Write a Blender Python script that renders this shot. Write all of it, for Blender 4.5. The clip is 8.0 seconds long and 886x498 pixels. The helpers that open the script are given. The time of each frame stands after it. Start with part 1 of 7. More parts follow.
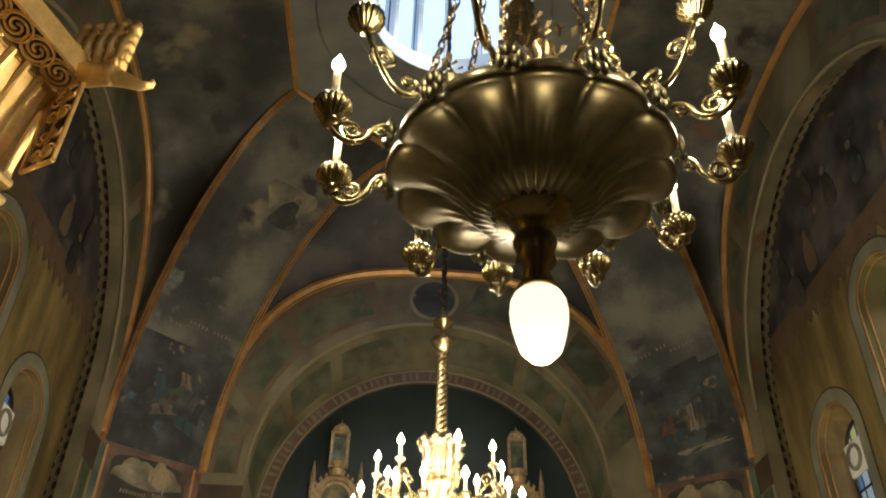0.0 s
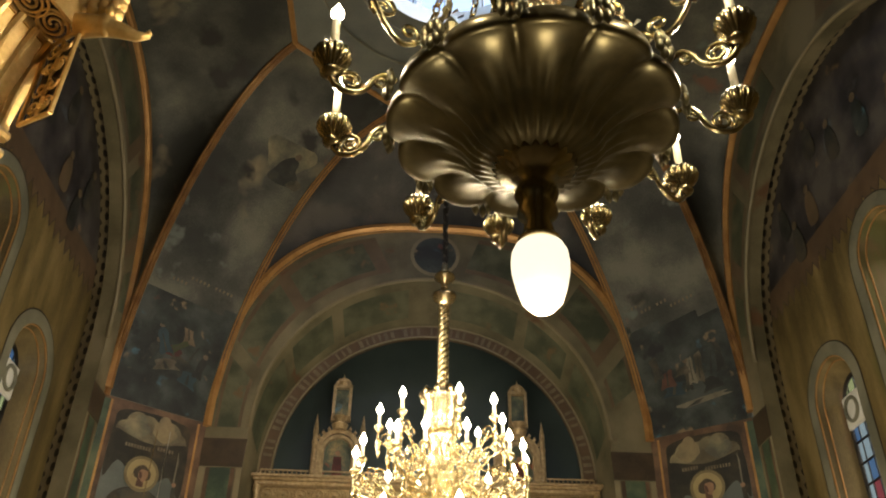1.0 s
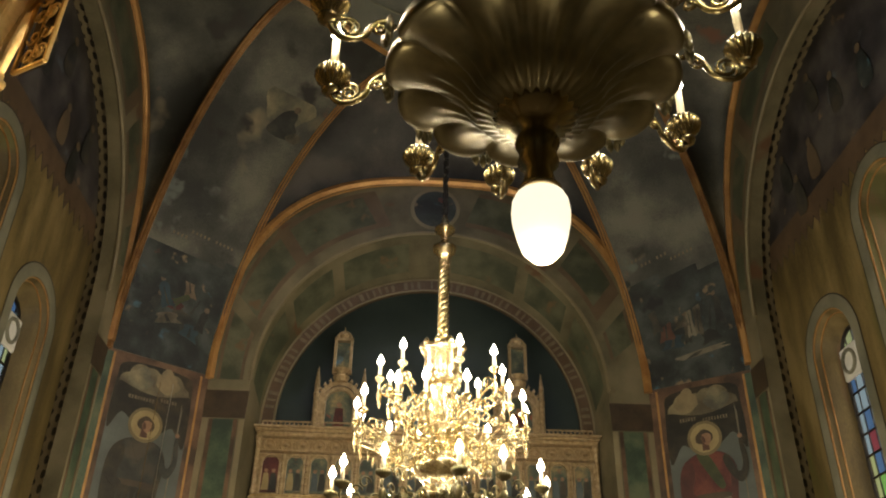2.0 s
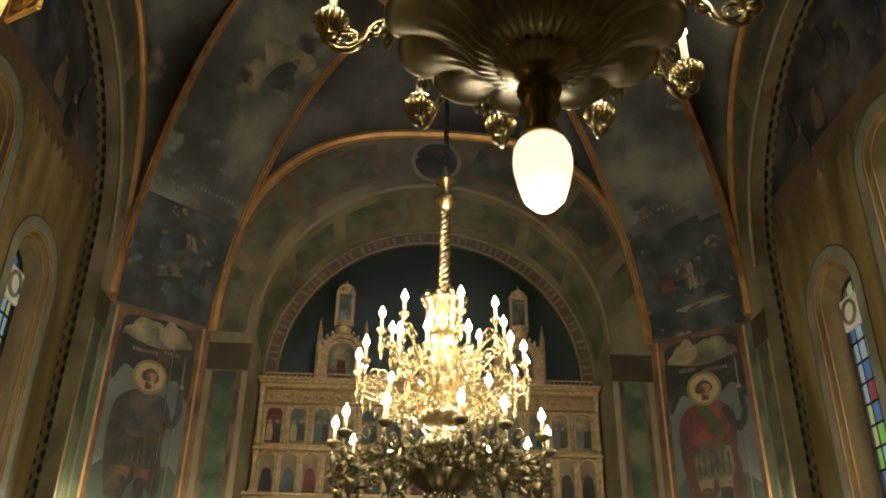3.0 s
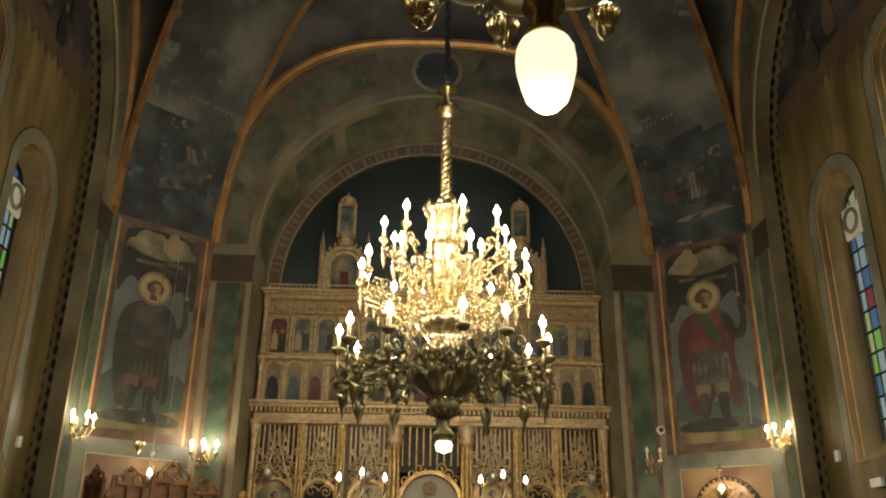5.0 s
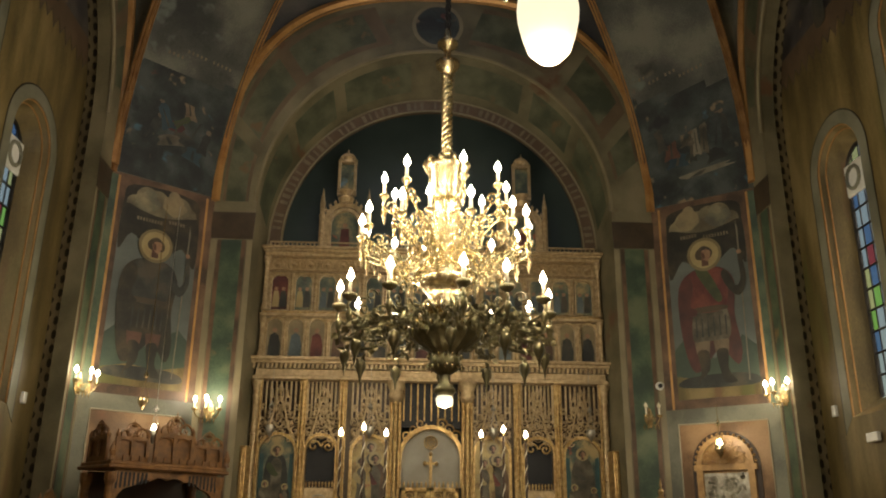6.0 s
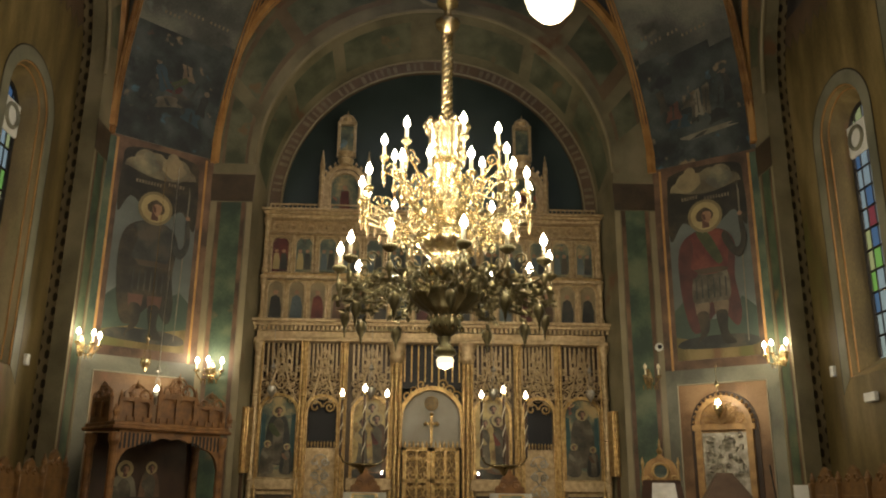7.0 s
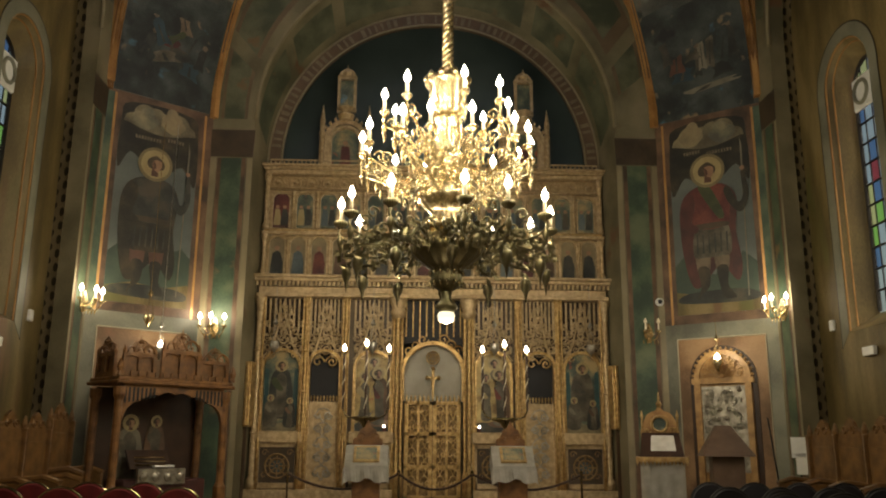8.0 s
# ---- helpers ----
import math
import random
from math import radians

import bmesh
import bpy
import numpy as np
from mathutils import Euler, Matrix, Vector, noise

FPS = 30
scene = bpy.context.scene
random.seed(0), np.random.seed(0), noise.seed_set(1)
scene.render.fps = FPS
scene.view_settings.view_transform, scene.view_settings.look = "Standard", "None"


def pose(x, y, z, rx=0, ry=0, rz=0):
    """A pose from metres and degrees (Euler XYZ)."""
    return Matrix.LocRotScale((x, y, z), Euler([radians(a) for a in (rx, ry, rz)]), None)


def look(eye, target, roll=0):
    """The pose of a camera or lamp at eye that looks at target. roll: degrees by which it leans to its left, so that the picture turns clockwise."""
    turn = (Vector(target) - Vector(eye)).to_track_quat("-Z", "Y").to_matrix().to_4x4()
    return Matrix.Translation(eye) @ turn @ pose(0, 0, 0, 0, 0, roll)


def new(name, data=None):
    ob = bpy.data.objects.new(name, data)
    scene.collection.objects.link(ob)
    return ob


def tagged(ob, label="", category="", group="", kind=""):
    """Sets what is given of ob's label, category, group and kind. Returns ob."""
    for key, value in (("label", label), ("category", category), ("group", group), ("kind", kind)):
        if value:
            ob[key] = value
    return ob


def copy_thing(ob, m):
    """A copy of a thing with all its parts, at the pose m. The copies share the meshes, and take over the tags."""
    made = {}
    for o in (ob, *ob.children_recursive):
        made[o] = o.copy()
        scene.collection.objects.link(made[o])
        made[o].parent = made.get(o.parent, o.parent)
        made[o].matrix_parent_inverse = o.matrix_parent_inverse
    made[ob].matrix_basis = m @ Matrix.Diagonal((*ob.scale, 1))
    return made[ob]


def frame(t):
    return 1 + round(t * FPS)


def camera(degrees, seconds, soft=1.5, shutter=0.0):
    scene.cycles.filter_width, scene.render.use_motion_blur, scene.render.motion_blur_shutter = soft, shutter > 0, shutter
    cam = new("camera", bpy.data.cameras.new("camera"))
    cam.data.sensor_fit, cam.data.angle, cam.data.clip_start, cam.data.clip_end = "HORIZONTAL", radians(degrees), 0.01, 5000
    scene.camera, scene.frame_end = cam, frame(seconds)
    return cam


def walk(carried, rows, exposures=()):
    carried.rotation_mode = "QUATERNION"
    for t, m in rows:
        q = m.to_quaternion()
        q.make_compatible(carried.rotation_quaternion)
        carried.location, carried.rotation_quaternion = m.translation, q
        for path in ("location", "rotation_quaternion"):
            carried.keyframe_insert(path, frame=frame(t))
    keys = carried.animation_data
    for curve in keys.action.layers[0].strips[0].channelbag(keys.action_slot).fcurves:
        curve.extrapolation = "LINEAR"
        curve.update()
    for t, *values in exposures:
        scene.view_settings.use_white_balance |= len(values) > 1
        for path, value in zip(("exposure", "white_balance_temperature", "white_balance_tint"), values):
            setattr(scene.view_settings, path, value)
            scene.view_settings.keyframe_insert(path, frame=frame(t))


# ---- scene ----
cam = camera(55.7, 8.0, soft=2.0)
PATH = [
    (0, (-0.457, 0.172, 1.429), (-0.388, 1.774, 2.624), 1.3),
    (0.5, (-0.457, 0.182, 1.42), (-0.387, 1.812, 2.576), 1.2),
    (1, (-0.458, 0.195, 1.414), (-0.386, 1.856, 2.525), 1.1),
    (1.5, (-0.457, 0.207, 1.407), (-0.383, 1.896, 2.474), 1.1),
    (3, (-0.453, 0.245, 1.388), (-0.376, 2.017, 2.312), 0.9),
    (3.5, (-0.452, 0.259, 1.384), (-0.375, 2.053, 2.264), 0.9),
    (4, (-0.45, 0.273, 1.377), (-0.372, 2.09, 2.208), 0.8),
    (4.5, (-0.452, 0.27, 1.362), (-0.373, 2.108, 2.146), 0.7),
    (6, (-0.45, 0.29, 1.33), (-0.37, 2.181, 1.975), 0.6),
    (6.5, (-0.448, 0.302, 1.334), (-0.367, 2.208, 1.934), 0.6),
    (7, (-0.448, 0.305, 1.332), (-0.367, 2.223, 1.891), 0.5),
    (7.5, (-0.448, 0.305, 1.328), (-0.368, 2.237, 1.839), 0.4),
    (8, (-0.446, 0.31, 1.324), (-0.366, 2.255, 1.782), 0.4),
]

walk(cam, [(t, look(eye, target, roll)) for t, eye, target, roll in PATH], exposures=[(0.0, 2.56), (2.5, 2.38), (5.5, 2.24), (8.0, 2.14)])

# ---- light ----
world = bpy.data.worlds.new("sky")
scene.world = world
world.use_nodes = True
_sky = world.node_tree.nodes.new("ShaderNodeTexSky")
_sky.sky_type, _sky.sun_disc = "NISHITA", False
_sky.sun_elevation, _sky.sun_rotation = radians(48), radians(140)
_sky.dust_density, _sky.air_density = 4.0, 1.0
_bg = world.node_tree.nodes["Background"]
world.node_tree.links.new(_sky.outputs[0], _bg.inputs[0])
_bg.inputs[1].default_value = 0.15


def lamp(name, x, y, z, watts, size=0.06, colour=(1.0, 0.86, 0.6)):
    data = bpy.data.lights.new(name, "POINT")
    data.energy, data.shadow_soft_size, data.color = watts, size, colour
    ob = new(name, data)
    ob.location = (x, y, z)
    return ob


# ---- materials ----
def mat(name, a, b=None, scale=3.0, rough=0.6, metal=0.0, bump=0.0, bscale=40.0, emit=0.0, spec=0.5, coat=0.0):
    """A surface whose colour wanders between a and b at two scales, with fine relief."""
    m = bpy.data.materials.new(name)
    m.use_nodes = True
    n, l = m.node_tree.nodes, m.node_tree.links
    p = n["Principled BSDF"]
    p.inputs["Roughness"].default_value, p.inputs["Metallic"].default_value = rough, metal
    p.inputs["Specular IOR Level"].default_value, p.inputs["Coat Weight"].default_value = spec, coat
    b = b or tuple(c * 0.6 for c in a)
    co = n.new("ShaderNodeTexCoord")
    big, fine = n.new("ShaderNodeTexNoise"), n.new("ShaderNodeTexNoise")
    big.inputs["Scale"].default_value, big.inputs["Detail"].default_value = scale, 5
    fine.inputs["Scale"].default_value, fine.inputs["Detail"].default_value = bscale, 3
    ramp = n.new("ShaderNodeValToRGB")
    ramp.color_ramp.elements[0].position, ramp.color_ramp.elements[1].position = 0.32, 0.68
    ramp.color_ramp.elements[0].color, ramp.color_ramp.elements[1].color = (*b, 1), (*a, 1)
    mix = n.new("ShaderNodeMath")
    mix.operation, mix.inputs[1].default_value = "MULTIPLY_ADD", 0.3
    l.new(co.outputs["Object"], big.inputs["Vector"])
    l.new(co.outputs["Object"], fine.inputs["Vector"])
    sub = n.new("ShaderNodeMath")
    sub.operation, sub.inputs[1].default_value = "SUBTRACT", 0.5
    l.new(fine.outputs[0], sub.inputs[0])
    l.new(sub.outputs[0], mix.inputs[0])
    l.new(big.outputs[0], mix.inputs[2])
    l.new(mix.outputs[0], ramp.inputs[0])
    l.new(ramp.outputs[0], p.inputs["Base Color"])
    if bump:
        bu = n.new("ShaderNodeBump")
        bu.inputs["Strength"].default_value, bu.inputs["Distance"].default_value = bump, 0.01
        l.new(fine.outputs[0], bu.inputs["Height"])
        l.new(bu.outputs[0], p.inputs["Normal"])
    if emit:
        p.inputs["Emission Color"].default_value = (*a, 1)
        p.inputs["Emission Strength"].default_value = emit
    return m


def fresco(name, low, mid, high, scale, patches=(), lo=0.36, hi=0.66):
    """Painted plaster: clouded bands of three colours, with blots of other paint."""
    m = mat(name, mid, low, scale, 0.55, 0, 0.15, 60)
    n, l = m.node_tree.nodes, m.node_tree.links
    ramp = [x for x in n if x.type == "VALTORGB"][0].color_ramp
    ramp.elements[0].position, ramp.elements[1].position = lo, (lo + hi) / 2
    ramp.elements.new(hi).color = (*high, 1)
    p = n["Principled BSDF"]
    src = p.inputs["Base Color"].links[0].from_socket
    co = [x for x in n if x.type == "TEX_COORD"][0]
    for k, (col, sc, thr) in enumerate(patches):
        t = n.new("ShaderNodeTexNoise")
        t.noise_dimensions = "4D"
        t.inputs["W"].default_value = 3.7 * k + scale
        t.inputs["Scale"].default_value, t.inputs["Detail"].default_value = sc, 4
        l.new(co.outputs["Object"], t.inputs["Vector"])
        r = n.new("ShaderNodeMapRange")
        r.inputs[1].default_value, r.inputs[2].default_value = thr, thr + 0.07
        l.new(t.outputs[0], r.inputs[0])
        mx = n.new("ShaderNodeMix")
        mx.data_type = "RGBA"
        l.new(r.outputs[0], mx.inputs[0])
        l.new(src, mx.inputs[6])
        mx.inputs[7].default_value = (*col, 1)
        src = mx.outputs[2]
    l.new(src, p.inputs["Base Color"])
    return m


def stretch(m, by):
    """Draw a paint's pattern out along an axis, as brushed streaks."""
    n, l = m.node_tree.nodes, m.node_tree.links
    co = [x for x in n if x.type == "TEX_COORD"][0]
    mp = n.new("ShaderNodeMapping")
    mp.inputs["Scale"].default_value = by
    ends = [k.to_socket for k in co.outputs["Object"].links]
    l.new(co.outputs["Object"], mp.inputs["Vector"])
    for e in ends:
        l.new(mp.outputs[0], e)


M = {}
M["vault"] = fresco("cloudy_blue_grey_fresco", (0.026, 0.028, 0.025), (0.075, 0.078, 0.065), (0.18, 0.175, 0.135), 0.75, (((0.28, 0.23, 0.14), 0.6, 0.64), ((0.022, 0.02, 0.018), 1.1, 0.6), ((0.17, 0.085, 0.055), 1.5, 0.67), ((0.13, 0.15, 0.13), 1.9, 0.65)))
M["ochre"] = fresco("ochre_marbled_plaster", (0.08, 0.058, 0.02), (0.145, 0.105, 0.036), (0.23, 0.17, 0.07), 1.5, (((0.16, 0.09, 0.04), 1.1, 0.62), ((0.11, 0.105, 0.03), 0.8, 0.58)))
stretch(M["ochre"], (1.6, 1.6, 0.35))
M["lunette"] = fresco("dark_figured_fresco", (0.02, 0.018, 0.02), (0.05, 0.045, 0.045), (0.1, 0.09, 0.08), 1.6, (((0.26, 0.17, 0.09), 1.7, 0.66), ((0.1, 0.12, 0.14), 1.3, 0.66)))
M["green"] = fresco("green_painted_plaster", (0.03, 0.05, 0.035), (0.06, 0.095, 0.055), (0.12, 0.14, 0.08), 1.8, (((0.2, 0.12, 0.05), 1.5, 0.63),))
M["brown"] = fresco("brown_painted_plaster", (0.05, 0.03, 0.018), (0.11, 0.062, 0.036), (0.17, 0.1, 0.055), 2.2, (((0.07, 0.06, 0.035), 1.6, 0.62),))
M["cream"] = mat("grey_cream_painted_plaster", (0.42, 0.37, 0.26), (0.3, 0.27, 0.19), 1.5, 0.5, 0, 0.1, 50)
M["bluegrey"] = fresco("grey_olive_painted_plaster", (0.1, 0.1, 0.075), (0.17, 0.17, 0.125), (0.23, 0.225, 0.165), 1.4, (((0.13, 0.1, 0.06), 1.2, 0.64),))
M["pinkish"] = fresco("terracotta_marbled_plaster", (0.13, 0.07, 0.03), (0.25, 0.14, 0.065), (0.36, 0.22, 0.11), 1.6, (((0.2, 0.09, 0.045), 1.8, 0.6), ((0.16, 0.12, 0.06), 1.2, 0.62)))
M["blue"] = mat("deep_blue_green_plaster", (0.06, 0.085, 0.085), (0.035, 0.055, 0.058), 0.8, 0.5, 0, 0.1, 40)
M["capital"] = mat("dark_brown_capital_plaster", (0.075, 0.052, 0.03), (0.035, 0.025, 0.016), 2.5, 0.5, 0, 0.15, 50)
M["gilt"] = mat("gilded_moulding", (0.55, 0.31, 0.11), (0.36, 0.18, 0.06), 3.0, 0.36, 0.35, 0.2, 30)
# darker blotches in both gilts stand in for shade in carved hollows
M["gold"] = mat("gilded_carved_wood", (0.66, 0.47, 0.21), (0.36, 0.23, 0.095), 14.0, 0.3, 0.78, 0.8, 70)
M["palegold"] = mat("pale_gilt_carved_wood", (0.6, 0.46, 0.27), (0.36, 0.26, 0.14), 14.0, 0.36, 0.5, 0.9, 70)
M["brass"] = mat("dark_polished_brass", (0.33, 0.27, 0.14), (0.2, 0.16, 0.08), 2.5, 0.24, 1.0, 0.06, 14)
M["bowlbrass"] = mat("browned_brass", (0.15, 0.12, 0.055), (0.085, 0.07, 0.033), 3.5, 0.33, 0.72, 0.05, 14)
M["bronze"] = mat("dull_green_bronze", (0.2, 0.17, 0.09), (0.1, 0.09, 0.05), 4.0, 0.38, 0.9, 0.25, 40)
M["bright"] = mat("bright_brass", (0.82, 0.68, 0.42), (0.55, 0.42, 0.22), 9.0, 0.26, 1.0, 0.1, 30)
M["iron"] = mat("dark_iron", (0.03, 0.028, 0.025), None, 6, 0.5, 0.6, 0.1, 60)
M["wood"] = mat("carved_oak", (0.27, 0.13, 0.042), (0.1, 0.045, 0.015), 7.0, 0.4, 0, 0.5, 60)
# also colours the sheet that stands for shade behind the screen's slats
M["darkwood"] = mat("dark_stained_wood_and_shade", (0.055, 0.027, 0.014), (0.028, 0.014, 0.008), 4.0, 0.4, 0, 0.2, 50)
M["stallwood"] = mat("honey_oak", (0.22, 0.115, 0.036), (0.1, 0.05, 0.016), 6.0, 0.45, 0, 0.4, 60)
M["umberwood"] = mat("umber_brown_wood", (0.12, 0.075, 0.045), (0.075, 0.045, 0.026), 5.0, 0.5, 0, 0.3, 60)
M["candle"] = mat("ivory_candle_sleeve", (0.85, 0.78, 0.6), (0.75, 0.66, 0.46), 8, 0.5)
M["flame"] = mat("lit_candle_bulb", (1.0, 0.9, 0.7), (1.0, 0.9, 0.7), 5, 0.5, emit=7.0)
M["globe"] = mat("lit_opal_glass", (1.0, 0.9, 0.62), (1.0, 0.88, 0.58), 2, 0.3, emit=0.24)
M["white"] = mat("white_paint", (0.8, 0.8, 0.76), (0.7, 0.7, 0.66), 5, 0.4)
M["cloth"] = mat("white_linen", (0.66, 0.64, 0.58), (0.52, 0.5, 0.44), 9, 0.8, 0, 0.3, 120)
M["red"] = mat("red_plush", (0.22, 0.02, 0.02), (0.13, 0.01, 0.013), 8, 0.85, 0, 0.3, 200)
M["curtain"] = mat("grey_white_curtain", (0.36, 0.34, 0.29), (0.27, 0.25, 0.2), 3, 0.85, 0, 0.3, 60)
# also colours sheets and bars that stand for shade in openings
M["black"] = mat("black_cover_and_shade", (0.01, 0.01, 0.012), (0.006, 0.006, 0.008), 4, 0.6)
M["silver"] = mat("embossed_silver", (0.5, 0.47, 0.4), (0.25, 0.23, 0.19), 9, 0.4, 0.9, 0.8, 22)
M["floor"] = mat("polished_stone_floor", (0.34, 0.28, 0.2), (0.2, 0.16, 0.12), 0.8, 0.25, 0, 0.05, 30)
M["drum"] = mat("pale_blue_plaster", (0.55, 0.62, 0.66), (0.4, 0.47, 0.52), 1.2, 0.6, 0, 0.1, 40)
M["lettering"] = mat("pale_lettering", (0.2, 0.16, 0.1), (0.12, 0.095, 0.06), 5, 0.5)
M["skyblue"] = fresco("stormy_sky_paint", (0.035, 0.05, 0.055), (0.08, 0.11, 0.12), (0.17, 0.2, 0.19), 0.9)
M["hill"] = mat("green_hill_paint", (0.06, 0.09, 0.055), (0.03, 0.05, 0.04), 1.5, 0.5)
M["cloud"] = mat("cream_cloud_paint", (0.3, 0.24, 0.13), (0.17, 0.135, 0.08), 3.0, 0.5)
M["robe"] = fresco("dark_robe_paint", (0.016, 0.018, 0.016), (0.032, 0.034, 0.03), (0.07, 0.06, 0.042), 2.5)
M["redrobe"] = fresco("crimson_robe_paint", (0.04, 0.01, 0.01), (0.1, 0.022, 0.018), (0.17, 0.045, 0.03), 2.5)
M["skin"] = mat("warm_skin_paint", (0.34, 0.2, 0.12), (0.22, 0.12, 0.07), 5, 0.5)
M["halo"] = mat("gold_halo_paint", (0.36, 0.29, 0.14), (0.28, 0.21, 0.1), 5, 0.4)
M["icon"] = fresco("icon_panel_paint", (0.04, 0.06, 0.05), (0.12, 0.14, 0.1), (0.4, 0.3, 0.14), 3.0, (((0.35, 0.1, 0.05), 4.0, 0.62), ((0.1, 0.2, 0.28), 4.0, 0.64)))
M["rustband"] = mat("red_brown_painted_band", (0.125, 0.08, 0.046), (0.08, 0.052, 0.03), 2.5, 0.5, 0, 0.1, 50)
M["surround"] = fresco("grey_olive_surround_paint", (0.12, 0.12, 0.085), (0.17, 0.165, 0.115), (0.22, 0.21, 0.15), 1.6)
M["darkline"] = mat("dark_umber_painted_line", (0.03, 0.024, 0.015), (0.018, 0.014, 0.01), 4, 0.5)
M["chainpaint"] = mat("olive_cream_band_paint", (0.29, 0.24, 0.14), (0.18, 0.145, 0.085), 3, 0.5, 0, 0.1, 50)
M["doorbacking"] = mat("darker_gilt_panel", (0.3, 0.2, 0.085), (0.15, 0.095, 0.04), 12, 0.45, 0.4, 0.6, 60)
M["teal"] = mat("teal_icon_paint", (0.03, 0.09, 0.09), (0.02, 0.055, 0.06), 6, 0.5)
M["thigh"] = mat("dull_rose_paint", (0.12, 0.055, 0.035), (0.07, 0.032, 0.022), 5, 0.5)
M["sash"] = mat("moss_green_paint", (0.06, 0.075, 0.025), (0.03, 0.04, 0.015), 5, 0.5)
M["skirt"] = fresco("grey_umber_tunic_paint", (0.04, 0.035, 0.025), (0.085, 0.075, 0.05), (0.15, 0.13, 0.09), 4.0)
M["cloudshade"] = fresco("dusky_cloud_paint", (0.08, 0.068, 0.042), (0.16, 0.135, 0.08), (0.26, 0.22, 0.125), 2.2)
M["softhalo"] = mat("dull_gold_glow_paint", (0.2, 0.16, 0.08), (0.15, 0.115, 0.055), 5, 0.5)
M["ivory"] = mat("dull_ivory_paint", (0.2, 0.18, 0.13), (0.12, 0.105, 0.075), 4, 0.5)
M["glass"] = mat("leaded_coloured_glass", (0.8, 0.85, 0.9), (0.7, 0.78, 0.85), 3, 0.1)


M["band"] = fresco("olive_painted_plaster", (0.09, 0.08, 0.045), (0.15, 0.13, 0.075), (0.21, 0.18, 0.11), 1.2, (((0.13, 0.07, 0.035), 1.4, 0.62),))
M["bandlight"] = mat("pale_olive_painted_edge", (0.26, 0.22, 0.13), (0.18, 0.15, 0.09), 2, 0.5, 0, 0.1, 50)
M["darkred"] = mat("dull_red_paint", (0.09, 0.025, 0.02), (0.045, 0.015, 0.014), 4, 0.5)
M["bandgreen"] = fresco("dull_green_painted_panel", (0.05, 0.06, 0.035), (0.085, 0.095, 0.055), (0.13, 0.13, 0.08), 2.2, (((0.15, 0.1, 0.05), 2.5, 0.62),))
M["bandbrown"] = mat("dull_brown_painted_line", (0.15, 0.105, 0.06), (0.1, 0.07, 0.04), 2, 0.5, 0, 0.1, 50)
M["ribgilt"] = mat("tarnished_gilt_rib", (0.36, 0.2, 0.075), (0.2, 0.1, 0.04), 4, 0.34, 0.45, 0.2, 30)
M["ringgrey"] = mat("grey_green_plaster", (0.2, 0.21, 0.18), (0.13, 0.14, 0.13), 1.5, 0.6, 0, 0.1, 40)
M["canopygold"] = mat("bright_gilded_metal", (0.95, 0.68, 0.3), (0.7, 0.44, 0.15), 6, 0.32, 0.6, 0.3, 40)
M["deepblue"] = mat("dull_blue_paint", (0.025, 0.055, 0.07), (0.014, 0.03, 0.04), 4, 0.5)
M["dullflesh"] = mat("dull_flesh_paint", (0.17, 0.125, 0.075), (0.09, 0.065, 0.04), 5, 0.5)
M["glow"] = fresco("faint_ochre_cloud_paint", (0.08, 0.08, 0.06), (0.17, 0.155, 0.1), (0.3, 0.26, 0.15), 2.2)
M["muralsky"] = fresco("grey_blue_mural_sky", (0.075, 0.088, 0.08), (0.105, 0.122, 0.112), (0.15, 0.165, 0.148), 0.7)
stretch(M["muralsky"], (0.7, 0.7, 1.6))
M["armour"] = fresco("brown_green_robe_paint", (0.012, 0.012, 0.008), (0.026, 0.023, 0.014), (0.06, 0.042, 0.022), 3.0)
M["goldicon"] = fresco("gold_ground_icon_paint", (0.16, 0.1, 0.04), (0.36, 0.26, 0.1), (0.5, 0.38, 0.16), 4.0, (((0.3, 0.08, 0.05), 5.0, 0.64), ((0.08, 0.13, 0.2), 5.0, 0.64)))
M["doorwood"] = mat("honey_coloured_carved_wood", (0.45, 0.27, 0.1), (0.26, 0.14, 0.05), 8, 0.42, 0, 0.4, 50)
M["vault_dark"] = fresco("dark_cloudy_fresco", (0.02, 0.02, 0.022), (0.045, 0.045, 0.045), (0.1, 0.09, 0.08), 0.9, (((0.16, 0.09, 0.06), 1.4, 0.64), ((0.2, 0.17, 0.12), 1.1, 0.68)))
M["crowd"] = fresco("crowded_scene_fresco", (0.011, 0.014, 0.013), (0.026, 0.034, 0.032), (0.062, 0.074, 0.066), 1.8, (((0.22, 0.16, 0.09), 3.6, 0.62), ((0.14, 0.03, 0.02), 2.8, 0.68), ((0.05, 0.12, 0.16), 2.6, 0.64), ((0.01, 0.012, 0.014), 1.8, 0.6)))


def glass(name, col):
    m = bpy.data.materials.new(name)
    m.use_nodes = True
    p = m.node_tree.nodes["Principled BSDF"]
    p.inputs["Transmission Weight"].default_value, p.inputs["Roughness"].default_value, p.inputs["IOR"].default_value = 1.0, 0.08, 1.1
    n = m.node_tree.nodes.new("ShaderNodeTexNoise")
    n.inputs["Scale"].default_value = 9
    r = m.node_tree.nodes.new("ShaderNodeValToRGB")
    r.color_ramp.elements[0].color, r.color_ramp.elements[1].color = (*[c * 0.7 for c in col], 1), (*col, 1)
    m.node_tree.links.new(n.outputs[0], r.inputs[0])
    m.node_tree.links.new(r.outputs[0], p.inputs["Base Color"])
    return m


for _n, _c in (("clear", (0.19, 0.175, 0.125)), ("blue", (0.055, 0.075, 0.09)), ("amber", (0.26, 0.2, 0.06)), ("green", (0.13, 0.2, 0.03)), ("red", (0.16, 0.025, 0.02))):
    M["pane_" + _n] = glass(_n + "_window_glass", _c)


